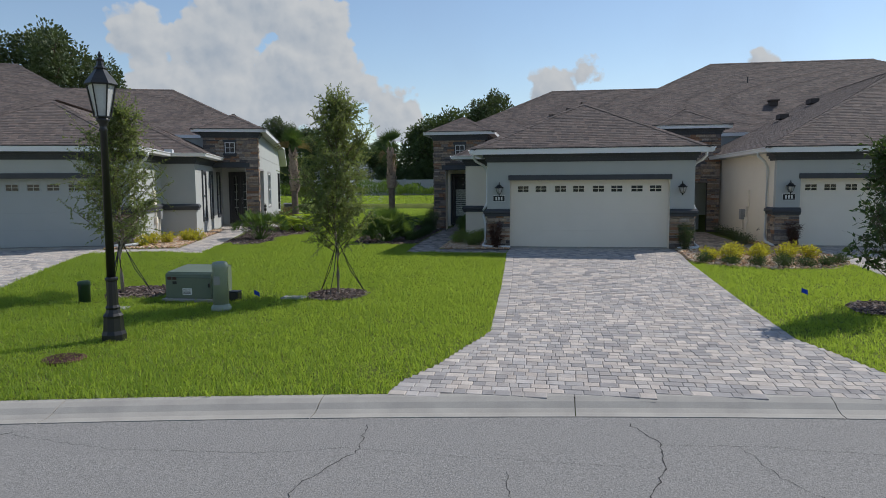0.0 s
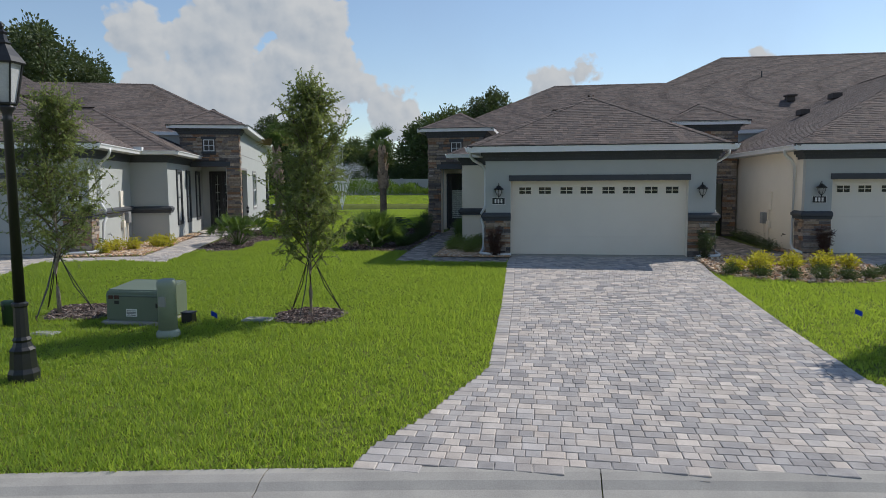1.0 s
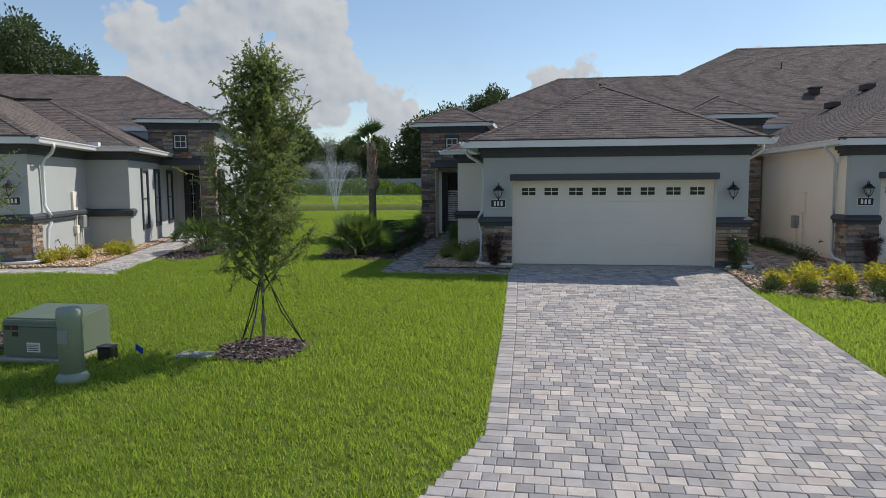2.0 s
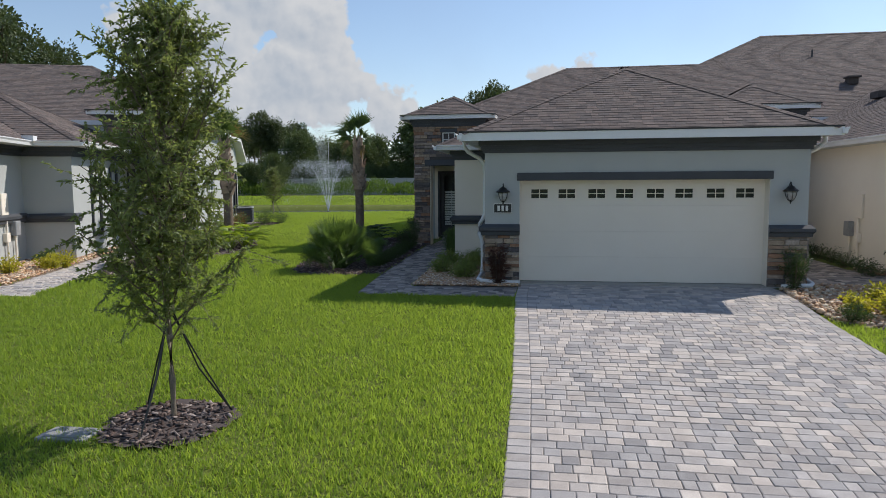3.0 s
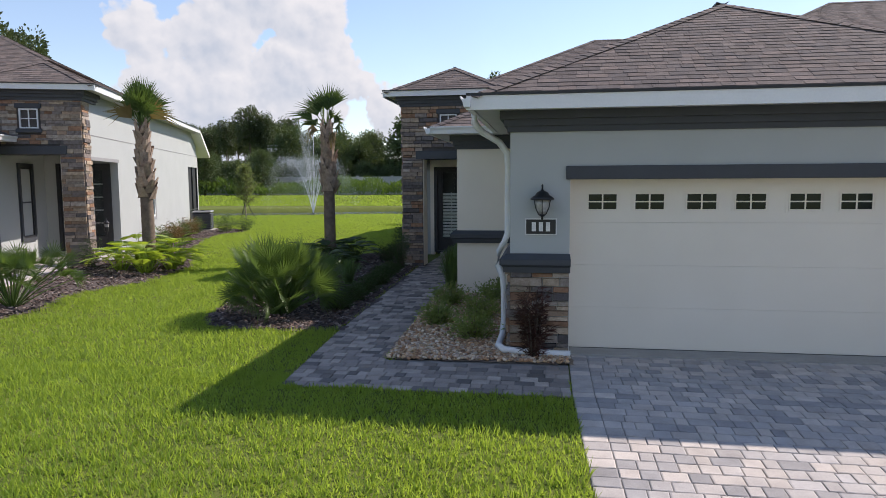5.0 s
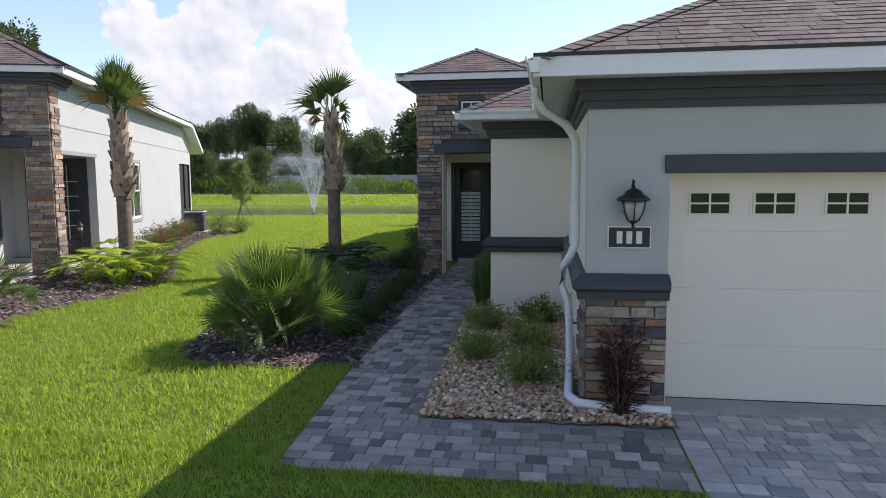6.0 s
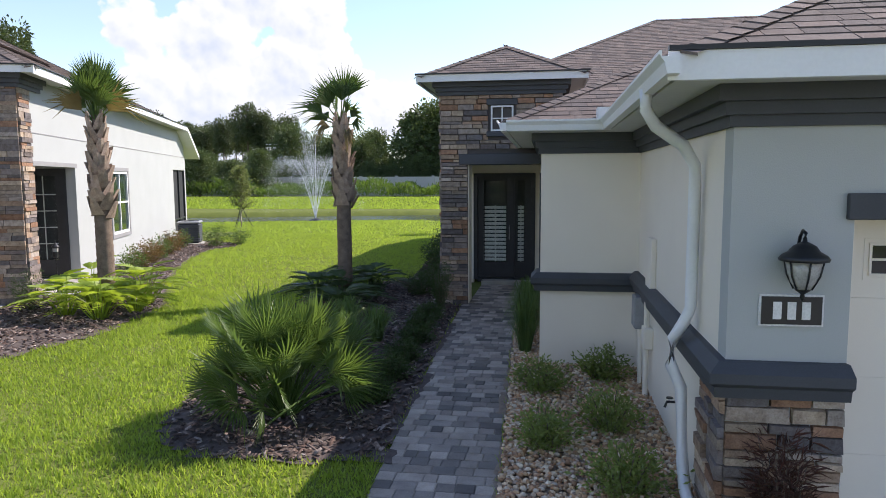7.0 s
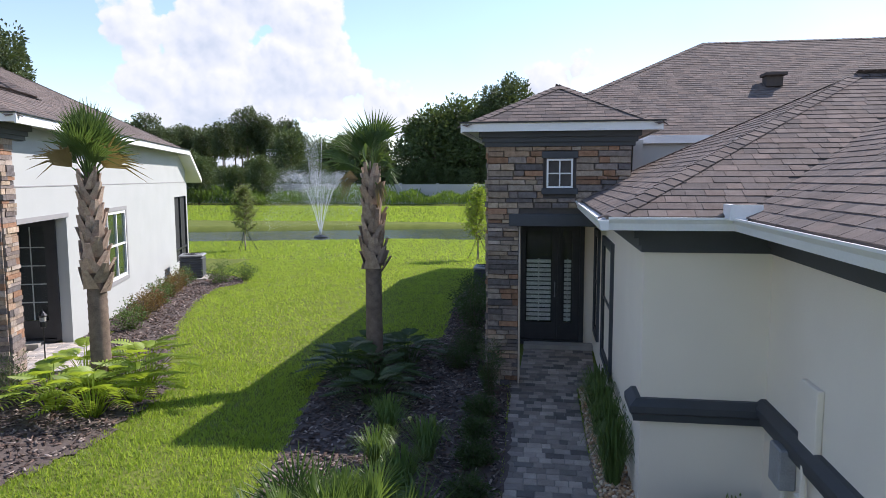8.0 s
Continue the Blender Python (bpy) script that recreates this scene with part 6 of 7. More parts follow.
def philodendron(x, y, height, radius, seed, mat, label, n=30):
    """A clump of deeply cut leaves on stalks."""
    rnd = random.Random(seed)
    th = plant("philodendron", (x, y, ground_z(x, y)), label, "garden plant", "leafy clumps round the palms")
    bm = bmesh.new()
    V, F = [], []
    for i in range(n):
        a = i * 2.399 + rnd.uniform(-0.3, 0.3)
        f = math.sqrt((i + 0.5) / n)
        hub = Vector((math.cos(a) * radius * f * 0.8, math.sin(a) * radius * f * 0.8, height * (0.95 - 0.5 * f) * rnd.uniform(0.8, 1.15)))
        tube(bm, [(hub.x * 0.15, hub.y * 0.15, -0.02), hub * 0.6 + Vector((0, 0, 0.06)), hub], [0.010, 0.008, 0.006], 4, False)
        d = Vector((math.cos(a), math.sin(a), 0.75 - 0.7 * f)).normalized()
        s = Vector((-d.y, d.x, 0)).normalized()
        up = s.cross(d) * -1
        L = rnd.uniform(0.30, 0.44)
        for j in range(9):
            q = j / 8
            c = hub + d * L * q - Vector((0, 0, 1)) * L * 0.35 * q * q
            w = L * 0.48 * math.sin(math.pi * (0.18 + 0.75 * q))
            for sg in (-1, 1):
                k = len(V)
                tip = c + s * sg * w + d * L * 0.16 - Vector((0, 0, 0.06 * w / L))
                V += [c - d * 0.012, c + d * 0.016, c.lerp(tip, 0.55) + d * 0.017 + Vector((0, 0, 0.012)), tip, c.lerp(tip, 0.55) - d * 0.012]
                F += [(k, k + 1, k + 2, k + 4), (k + 4, k + 2, k + 3, k + 3)][:1]
                F.append((k + 4, k + 2, k + 3))
    tagged(part("stalk", bm, mat, th), "", "", "", "stuff")
    ob = new("foliage", mesh_of("foliage", V, F, mat))
    ob.parent = th
    tagged(ob, "deeply cut glossy leaves")
    return th


for i, (x, y, h, r, m) in enumerate([(-9.3, 5.8, 0.78, 0.58, LIME_LEAF), (-9.95, 5.85, 0.8, 0.55, LIME_LEAF), (-9.35, 7.25, 0.85, 0.6, LIME_LEAF), (-10.2, 6.9, 0.8, 0.55, LIME_LEAF), (-9.1, 6.5, 0.7, 0.5, LIME_LEAF), (-5.7, 8.0, 0.6, 0.7, DARK_LEAF), (-5.5, 7.1, 0.55, 0.65, DARK_LEAF), (-6.3, 8.3, 0.65, 0.6, DARK_LEAF), (-5.4, 9.1, 0.75, 0.6, DARK_LEAF), (-6.1, 9.4, 0.6, 0.55, DARK_LEAF)]):
    philodendron(x, y, h, r, 20 + i, m, "yellow-green cut-leaved clump round the palm" if m is LIME_LEAF else "dark green cut-leaved clump round the palm")


def shrub(x, y, height, radius, seed, mat, label, leaf=(0.045, 0.020), count=1500, name="shrub", group="", column=False):
    """A small shrub: stems from one foot and leaves in an uneven mound."""
    rnd, rs = random.Random(seed), np.random.RandomState(seed)
    th = plant(name, (x, y, ground_z(x, y)), label, "shrub", group)
    bm = bmesh.new()
    P, D = [], []
    stems = 16
    for i in range(stems):
        a = i * 2.4 + rnd.uniform(-0.3, 0.3)
        f = math.sqrt((i + 0.5) / stems)
        top = height * (rnd.uniform(0.35, 1.0) if column else (1.05 - 0.55 * f * f) * rnd.uniform(0.8, 1.1))
        e = Vector((math.cos(a) * radius * f, math.sin(a) * radius * f, top))
        b = Vector((e.x * 0.15, e.y * 0.15, -0.02))
        m = b.lerp(e, 0.55) + Vector((0, 0, 0.05 * height))
        tube(bm, [b, m, e], [0.007, 0.005, 0.002], 4, False)
        for _ in range(count // stems):
            s = rnd.random() ** 0.7
            q = b.lerp(m, s * 2) if s < 0.5 else m.lerp(e, s * 2 - 1)
            q = q + Vector((rnd.gauss(0, 0.16), rnd.gauss(0, 0.16), rnd.gauss(0, 0.10))) * radius
            if q.z < 0.03:
                q.z = 0.03 + rnd.random() * 0.1 * height
            P.append(tuple(q))
            D.append((q.x / radius + rnd.gauss(0, 0.6), q.y / radius + rnd.gauss(0, 0.6), 0.6 + rnd.gauss(0, 0.5)))
    part("stem", bm, BARK, th)
    V, F = leaves(np.array(P), np.array(D), leaf[0], leaf[1], rs, 0.2)
    add_leaves(th, "foliage", V, F, mat)
    return th


# variegated mounds in the river rock
VARIEGATED = leaf_material("variegated_leaf", (0.195, 0.245, 0.080), (0.085, 0.135, 0.042), 0.5, 0.3)
for i, (x, y, h, r) in enumerate([(-1.90, 3.05, 0.38, 0.33), (-1.18, 3.62, 0.40, 0.34), (-1.86, 1.45, 0.37, 0.31), (-1.25, 1.95, 0.42, 0.36), (-1.25, 0.62, 0.38, 0.34)]):
    shrub(x, y, h, r, 50 + i, VARIEGATED, "low variegated green shrub in river rocks", (0.055, 0.020), 1500, group="mounds in the river rock")
shrub(-0.42, -0.27, 0.85, 0.19, 60, RED_LEAF, "dark red upright shrub before the stone pier", (0.11, 0.010), 1500, column=True)
shrub(5.3, -0.32, 0.85, 0.24, 61, DARK_LEAF, "dark green upright shrub before the stone pier", (0.06, 0.018), 1500, column=True)
shrub(8.72, 0.78, 0.95, 0.20, 62, RED_LEAF, "dark red upright shrub before the neighbouring pier", (0.10, 0.012), 1200, column=True)
# yellow and dark mounds between the driveways
for i, (x, y) in enumerate([(5.55, -2.45), (6.25, -2.2), (6.75, -2.65), (7.1, -1.6), (7.55, -2.2), (8.15, -2.2), (6.35, -1.5), (7.9, -1.5), (6.0, -2.75)]):
    shrub(x, y, 0.36 + 0.05 * (i % 3), 0.26, 70 + i, YELLOW_LEAF, "bright yellow-green shrub in river rocks", (0.085, 0.038), 420, group="yellow shrubs between the driveways")
for i, (x, y) in enumerate([(5.3, -2.98), (5.9, -3.3), (6.5, -3.48), (7.1, -3.55), (7.65, -3.5), (8.2, -3.25), (8.65, -2.85), (7.3, -2.9)]):
    shrub(x, y, 0.28, 0.25, 90 + i, DARK_LEAF, "low dark green edging shrub in river rocks", (0.045, 0.016), 1100, group="edging shrubs between the driveways")
# yellow mounds at the neighbouring garage
for i, (x, y) in enumerate([(-11.5, -1.9), (-11.65, -1.2), (-11.35, -0.75), (-11.0, 0.1), (-11.35, 0.45), (-11.0, 0.6)]):
    shrub(x, y, 0.40, 0.27, 110 + i, YELLOW_LEAF, "yellow shrub in pale river rocks", (0.085, 0.036), 420, group="yellow shrubs at the neighbouring garage")
# little round shrubs along the walkway and taller ones by the tower
for i, (x, y, h, r) in enumerate([(-3.72, 2.5, 0.27, 0.26), (-3.70, 3.3, 0.30, 0.28), (-3.72, 4.15, 0.30, 0.28), (-3.74, 5.1, 0.30, 0.28), (-3.80, 5.95, 0.32, 0.28), (-3.84, 6.85, 0.32, 0.28), (-4.45, 9.3, 0.5, 0.35), (-4.35, 10.4, 0.55, 0.36)]):
    shrub(x, y, h, r, 130 + i, DARK_LEAF, "small round dark shrub beside the walkway", (0.036, 0.014), 3000, group="round shrubs beside the walkway")
shrub(-3.78, 7.75, 1.05, 0.22, 140, DARK_LEAF, "dark columnar yew-like shrub against the stone pier", (0.06, 0.010), 2200, column=True)
for i, (x, y, h, r) in enumerate([(-4.55, 12.6, 0.9, 0.5), (-4.75, 14.2, 0.95, 0.6), (-4.8, 15.8, 0.9, 0.55)]):
    shrub(x, y, h, r, 145 + i, DARK_LEAF, "rounded dark green shrub along the side wall", (0.07, 0.03), 1400, group="shrubs along the side wall")
# bronze hedge plants of the neighbouring villa
for i in range(7):
    f = i / 6
    v = Vector((-12.0, 10.9, 0)).lerp(Vector((-14.1, 16.9, 0)), f)
    shrub(v.x, v.y, 0.62 + 0.1 * (i % 2), 0.40, 150 + i, BRONZE_LEAF if i % 3 else PALM_LEAF, "bronze and green hedge shrub along the wall", (0.06, 0.028), 900, group="hedge along the neighbouring wall")
shrub(-13.2, 17.6, 0.75, 0.55, 158, PALM_LEAF, "green shrub beside the cooling unit", (0.06, 0.028), 1200)
shrub(-12.7, 18.3, 0.6, 0.45, 159, PALM_LEAF, "green shrub beside the cooling unit", (0.06, 0.028), 900)
shrub(-10.95, 6.2, 0.8, 0.30, 160, DARK_LEAF, "dark shrub against the neighbouring stone pier", (0.06, 0.012), 1200, column=True)


def grass_clump(x, y, height, radius, seed, mat, label, n=240):
    """Arching strap leaves from one foot."""
    rnd = random.Random(seed)
    th = plant("grass_clump", (x, y, ground_z(x, y)), label, "ornamental grass", "strap-leaved clumps")
    V, F = [], []
    for i in range(n):
        a, f = rnd.uniform(0, 6.283), rnd.random()
        h, r = height * rnd.uniform(0.6, 1.1), radius * (0.15 + f)
        e = Vector((math.cos(a), math.sin(a), 0))
        t = Vector((-e.y, e.x, 0)) * 0.007
        b = e * rnd.uniform(0, 0.08)
        p1, p2, p3 = b + e * r * 0.25 + Vector((0, 0, h * 0.55)), b + e * r * 0.6 + Vector((0, 0, h * (1 - 0.15 * f))), b + e * r + Vector((0, 0, h * (1 - 0.5 * f)))
        k = len(V)
        V += [b - t, b + t, p1 + t, p1 - t, p2 + t * 0.7, p2 - t * 0.7, p3]
        F += [(k, k + 1, k + 2, k + 3), (k + 3, k + 2, k + 4, k + 5), (k + 5, k + 4, k + 6)]
    ob = new("strap_leaves", mesh_of("strap_leaves", V, F, mat))
    ob.parent = th
    tagged(ob, "", "", "", "stuff")
    return th


for i, (x, y, h, r, m) in enumerate([(-2.14, 4.8, 0.8, 0.34, PALM_LEAF), (-2.14, 5.5, 0.8, 0.34, PALM_LEAF), (-2.16, 6.3, 0.78, 0.34, PALM_LEAF), (-2.16, 7.1, 0.75, 0.34, PALM_LEAF), (-4.45, 4.2, 0.55, 0.4, PALMETTO_LEAF), (-4.35, 5.2, 0.55, 0.4, PALMETTO_LEAF), (-5.0, 5.9, 0.55, 0.4, PALMETTO_LEAF), (-4.9, 4.9, 0.5, 0.4, PALMETTO_LEAF), (-4.9, 3.6, 0.5, 0.4, PALMETTO_LEAF), (-5.3, 3.0, 0.45, 0.35, PALMETTO_LEAF)]):
    grass_clump(x, y, h, r, 170 + i, m, "upright green strap-leaved clump by the entry wall" if x > -3 else "arching green strap-leaved clump in mulch")
for i, (x, y) in enumerate([(7.75, 3.6), (7.85, 4.6), (7.9, 5.6), (7.95, 6.6), (7.75, 2.6), (7.6, 1.9)]):
    shrub(x, y, 0.35, 0.36, 190 + i, DARK_LEAF, "low dark shrub along the cream wall", (0.05, 0.02), 500, group="shrubs along the cream wall")

# ---- street furniture and utilities ----
LENS = material("lamp_lens", (0.55, 0.56, 0.57), 0.25, (0.45, 0.46, 0.47), 4.0, 0.1, 60.0, spec=0.6)
UTILITY_GREEN = material("utility_green", (0.150, 0.185, 0.135), 0.5, (0.125, 0.16, 0.115), 2.0, 0.1, 60.0)
UTILITY_PALE = material("utility_pale_green", (0.30, 0.345, 0.285), 0.55, (0.25, 0.295, 0.24), 3.0, 0.1, 60.0)
DARK_GREEN = material("dark_green_plastic", (0.025, 0.06, 0.035), 0.5, bump=0.05)
IRON = material("rusty_iron", (0.10, 0.042, 0.03), 0.8, (0.06, 0.03, 0.024), 9.0, 0.6, 50.0)
BLUE = material("blue_plastic", (0.02, 0.09, 0.55), 0.6, bump=0.0)
ORANGE = material("warning_red", (0.45, 0.08, 0.04), 0.6, bump=0.0)


def street_lamp(x, y):
    th = plant("street_lamp", (x, y, ground_z(x, y)), "black post-top street lamp with a tapered lantern", "street lamp")
    bm = bmesh.new()
    lathe(bm, [(0.19, -0.1), (0.19, 0.10), (0.165, 0.16), (0.15, 0.36), (0.155, 0.40), (0.12, 0.44), (0.10, 0.50), (0.115, 0.53), (0.09, 0.57), (0.082, 0.95), (0.10, 0.97), (0.10, 1.0), (0.072, 1.02)], (0, 0, 0), 10)
    part("base", bm, BLACK, th, "fluted cast base")
    bm = bmesh.new()
    lathe(bm, [(0.068, 1.0), (0.052, 3.30), (0.07, 3.32), (0.05, 3.36), (0.06, 3.42), (0.095, 3.47), (0.10, 3.50)], (0, 0, 0), 12)
    part("pole", bm, BLACK, th, "slim tapered black pole", True)
    bm = bmesh.new()
    lathe(bm, [(0.10, 3.50), (0.12, 3.52), (0.12, 3.54)], (0, 0, 0), 6)
    for k in range(6):
        a = math.pi * (k + 0.5) / 3
        e = Vector((math.cos(a), math.sin(a), 0))
        tube(bm, [e * 0.115 + Vector((0, 0, 3.52)), e * 0.205 + Vector((0, 0, 4.02))], 0.013, 4)
    lathe(bm, [(0.235, 4.01), (0.245, 4.03), (0.20, 4.10), (0.12, 4.20), (0.085, 4.25), (0.10, 4.27), (0.06, 4.31), (0.05, 4.37), (0.065, 4.40), (0.02, 4.44), (0.03, 4.47), (0.006, 4.53)], (0, 0, 0), 6)
    lan = part("lantern", bm, BLACK, th, "six-sided black lantern with finial")
    bm = bmesh.new()
    lathe(bm, [(0.10, 3.54), (0.19, 4.01)], (0, 0, 0), 6)
    part("lens", bm, LENS, lan, "frosted lantern panes")


street_lamp(-5.62, -11.92)


def transformer():
    x0, x1, y0, y1 = -6.42, -5.40, -9.10, -8.22
    z = ground_z(-5.9, -8.7)
    th = plant("transformer_cabinet", (-5.9, -8.66, z), "squat green steel transformer cabinet on the lawn", "utility box")
    cx, cy = -5.9, -8.66
    part("pad", boxes((x0 - cx - 0.06, x1 - cx + 0.06, y0 - cy - 0.06, y1 - cy + 0.06, -0.1, 0.04), bevel=0.01), CONCRETE, th)
    bm = bmesh.new()
    prof = [(y0 - cy, 0.04), (y0 - cy, 0.50), (y0 - cy + 0.05, 0.57), (y1 - cy - 0.02, 0.64), (y1 - cy, 0.62), (y1 - cy, 0.04)]
    rings = [[bm.verts.new((x - cx, a, b)) for a, b in prof] for x in (x0, x1)]
    for i in range(len(prof)):
        j = (i + 1) % len(prof)
        bm.faces.new((rings[0][i], rings[0][j], rings[1][j], rings[1][i]))
    bm.faces.new(rings[0][::-1]), bm.faces.new(rings[1])
    bmesh.ops.recalc_face_normals(bm, faces=bm.faces[:])
    bmesh.ops.bevel(bm, geom=bm.edges[:], offset=0.025, segments=2, affect="EDGES")
    part("body", bm, UTILITY_GREEN, th, "green painted steel body")
    f = y0 - cy
    part("door_seam", boxes((x0 - cx + 0.03, x1 - cx - 0.03, f - 0.006, f + 0.01, 0.46, 0.468)), TRIM_DARK, th)
    lab = part("warning_label", boxes((-0.14, 0.06, f - 0.008, f + 0.005, 0.12, 0.25)), SIGN_WHITE, th, "white warning label")
    for k in range(4):
        part("bar", boxes((-0.125, 0.04, f - 0.011, f - 0.007, 0.14 + k * 0.025, 0.150 + k * 0.025)), TRIM_DARK, lab)
    for sx, sz in ((-0.46, 0.42), (-0.35, 0.42), (-0.35, 0.33)):
        part("sticker", boxes((sx, sx + 0.085, f - 0.008, f + 0.005, sz, sz + 0.06)), BLACK if sz < 0.4 else IRON, th, "small dark sticker")
    bm = bmesh.new()
    tube(bm, [(0.44, f - 0.02, 0.28), (0.44, f - 0.02, 0.36)], 0.02, 8)
    part("lock", bm, BLACK, th)


transformer()


def pedestal(x, y):
    z = ground_z(x, y)
    th = plant("cable_pedestal", (x, y, z), "pale green plastic cable pedestal beside the transformer", "utility box")
    bm = bmesh.new()
    lathe(bm, [(0.19, -0.05), (0.19, 0.06), (0.165, 0.10), (0.15, 0.12)], (0, 0, 0), 12)
    part("base", bm, UTILITY_PALE, th, "", True)
    bm = bmesh.new()
    lathe(bm, [(0.145, 0.11), (0.14, 0.78), (0.15, 0.80), (0.15, 0.88), (0.13, 0.92), (0.06, 0.935)], (0, 0, 0), 16)
    part("cover", bm, UTILITY_PALE, th, "", True)
    part("label", boxes((-0.06, 0.06, -0.152, -0.13, 0.50, 0.66)), TRIM_GREY, th, "small faded label")


pedestal(-4.9, -9.72)
bm = bmesh.new()
gp = plant("marker_post", (-7.91, -9.53, ground_z(-7.91, -9.53)), "short dark green plastic utility post", "utility post")
lathe(bm, [(0.11, -0.05), (0.11, 0.34), (0.12, 0.35), (0.12, 0.42), (0.10, 0.44)], (0, 0, 0), 14)
part("post", bm, DARK_GREEN, gp, "", True)
bm = bmesh.new()
tube(bm, [(0, -0.12, 0.30), (0, -0.12, 0.37)], 0.015, 6)
part("latch", bm, BLACK, gp)
bt = plant("cable_stub", (-5.05, -8.82, ground_z(-5.05, -8.82)), "small black plastic box on the grass", "utility box")
part("box", boxes((-0.10, 0.10, -0.09, 0.09, -0.02, 0.17), bevel=0.015), BLACK, bt)
part("lid", boxes((-0.105, 0.105, -0.095, 0.095, 0.172, 0.19), bevel=0.004), TRIM_DARK, bt)
bm = bmesh.new()
mh = plant("manhole_cover", (-5.66, -13.02, ground_z(-5.66, -13.02)), "rusty round iron cover set in grass", "manhole cover")
lathe(bm, [(0.30, -0.05), (0.30, 0.03), (0.28, 0.04)], (0, 0, 0), 28)
part("rim", bm, IRON, mh)
bm = bmesh.new()
lathe(bm, [(0.26, 0.02), (0.26, 0.046), (0.25, 0.05)], (0, 0, 0), 28)
for k in range(-4, 5):
    w = math.sqrt(0.23 ** 2 - (k * 0.05) ** 2)
    box(bm, -w, w, k * 0.05 - 0.008, k * 0.05 + 0.008, 0.048, 0.056)
part("cover", bm, IRON, mh)
for (x, y, w, d), lab in (((-3.92, -8.52, 0.5, 0.32), "flat grey meter box lid in the grass"), ((-6.95, -9.9, 0.42, 0.26), "flat grey valve box lid in the grass")):
    mb = plant("meter_box", (x, y, ground_z(x, y)), lab, "meter box", "meter boxes in the lawn")
    part("frame", boxes((-w / 2, w / 2, -d / 2, d / 2, -0.05, 0.03), bevel=0.01), PLASTIC_GREY, mb)
    part("lid", boxes((-w / 2 + 0.03, w / 2 - 0.03, -d / 2 + 0.03, d / 2 - 0.03, 0.028, 0.04), bevel=0.004), TRIM_GREY, mb)
for x, y in ((-4.68, -8.75), (6.27, -7.2)):
    fl = plant("marker_flag", (x, y, ground_z(x, y)), "small blue marker flag in the lawn", "flag", "marker flags")
    bm = bmesh.new()
    tube(bm, [(0, 0, -0.05), (0.005, 0, 0.20)], 0.003, 4)
    part("wire", bm, TRIM_GREY, fl)
    bm = bmesh.new()
    rows = [[bm.verts.new((0.005 + 0.12 * i / 4, 0.015 * math.sin(i * 1.4) + s, 0.11 + 0.09 * j - 0.012 * i)) for i in range(5)] for j, s in ((0, 0), (1, 0))]
    for i in range(4):
        bm.faces.new((rows[0][i], rows[0][i + 1], rows[1][i + 1], rows[1][i]))
    bmesh.ops.solidify(bm, geom=bm.faces[:], thickness=0.002)
    part("cloth", bm, BLUE, fl)

# service fittings on the cream side walls
def service(x, sgn, y0, label, home=IDENT):
    """Panel, meter box, conduit and tap on a side wall at x, facing sgn."""
    th = plant("electric_service", home @ Matrix.Translation((x, y0, 1.2)), label, "meter panel", "service panels on the side walls")
    def bx(xa, xb, ya, yb, za, zb, b=0.0):
        a, c = sorted((sgn * xa, sgn * xb))
        return boxes((a, c, ya, yb, za - 1.2, zb - 1.2), bevel=b)
    part("panel", bx(0.0, 0.06, 0.0, 0.36, 1.15, 1.75, 0.01), STUCCO_WHITE, th, "painted cream breaker panel")
    part("meter_box", bx(0.0, 0.15, 0.50, 0.78, 0.68, 1.05, 0.015), PLASTIC_GREY, th, "grey meter box")
    bm = bmesh.new()
    tube(bm, [(sgn * 0.06, 0.64, -0.5), (sgn * 0.06, 0.64, -1.25)], 0.025, 8)
    part("conduit", bm, STUCCO_WHITE, th)
    bm = bmesh.new()
    tube(bm, [(sgn * 0.06, 0.18, -0.05), (sgn * 0.06, 0.18, -1.25)], 0.03, 8)
    part("conduit", bm, STUCCO_WHITE, th)
    part("junction_box", bx(0.0, 0.10, 0.08, 0.28, 0.55, 0.78, 0.008), STUCCO_WHITE, th)
    tp = plant("garden_tap", home @ Matrix.Translation((x, y0 - 1.35, 0.45)), "small brass garden tap on the wall", "tap")
    bm = bmesh.new()
    tube(bm, [(0, 0, 0), (sgn * 0.09, 0, 0), (sgn * 0.11, 0, -0.05)], 0.012, 6)
    part("spout", bm, BLACK, tp)
    bm = bmesh.new()
    lathe(bm, [(0.03, 0.03), (0.03, 0.04)], (sgn * 0.07, 0, 0), 8)
    part("valve", bm, BLACK, tp)


service(-0.72, -1, 2.85, "cream electric panel with grey meter box and pipes")
service(8.25, -1, 3.9, "cream electric panel with grey meter box and pipes")


service(0.72, 1, 2.85, "grey painted electric panel with meter box and pipes", Matrix.Translation((-12.37, -2.41, 0.15)) @ Matrix.Rotation(radians(19), 4, "Z"))


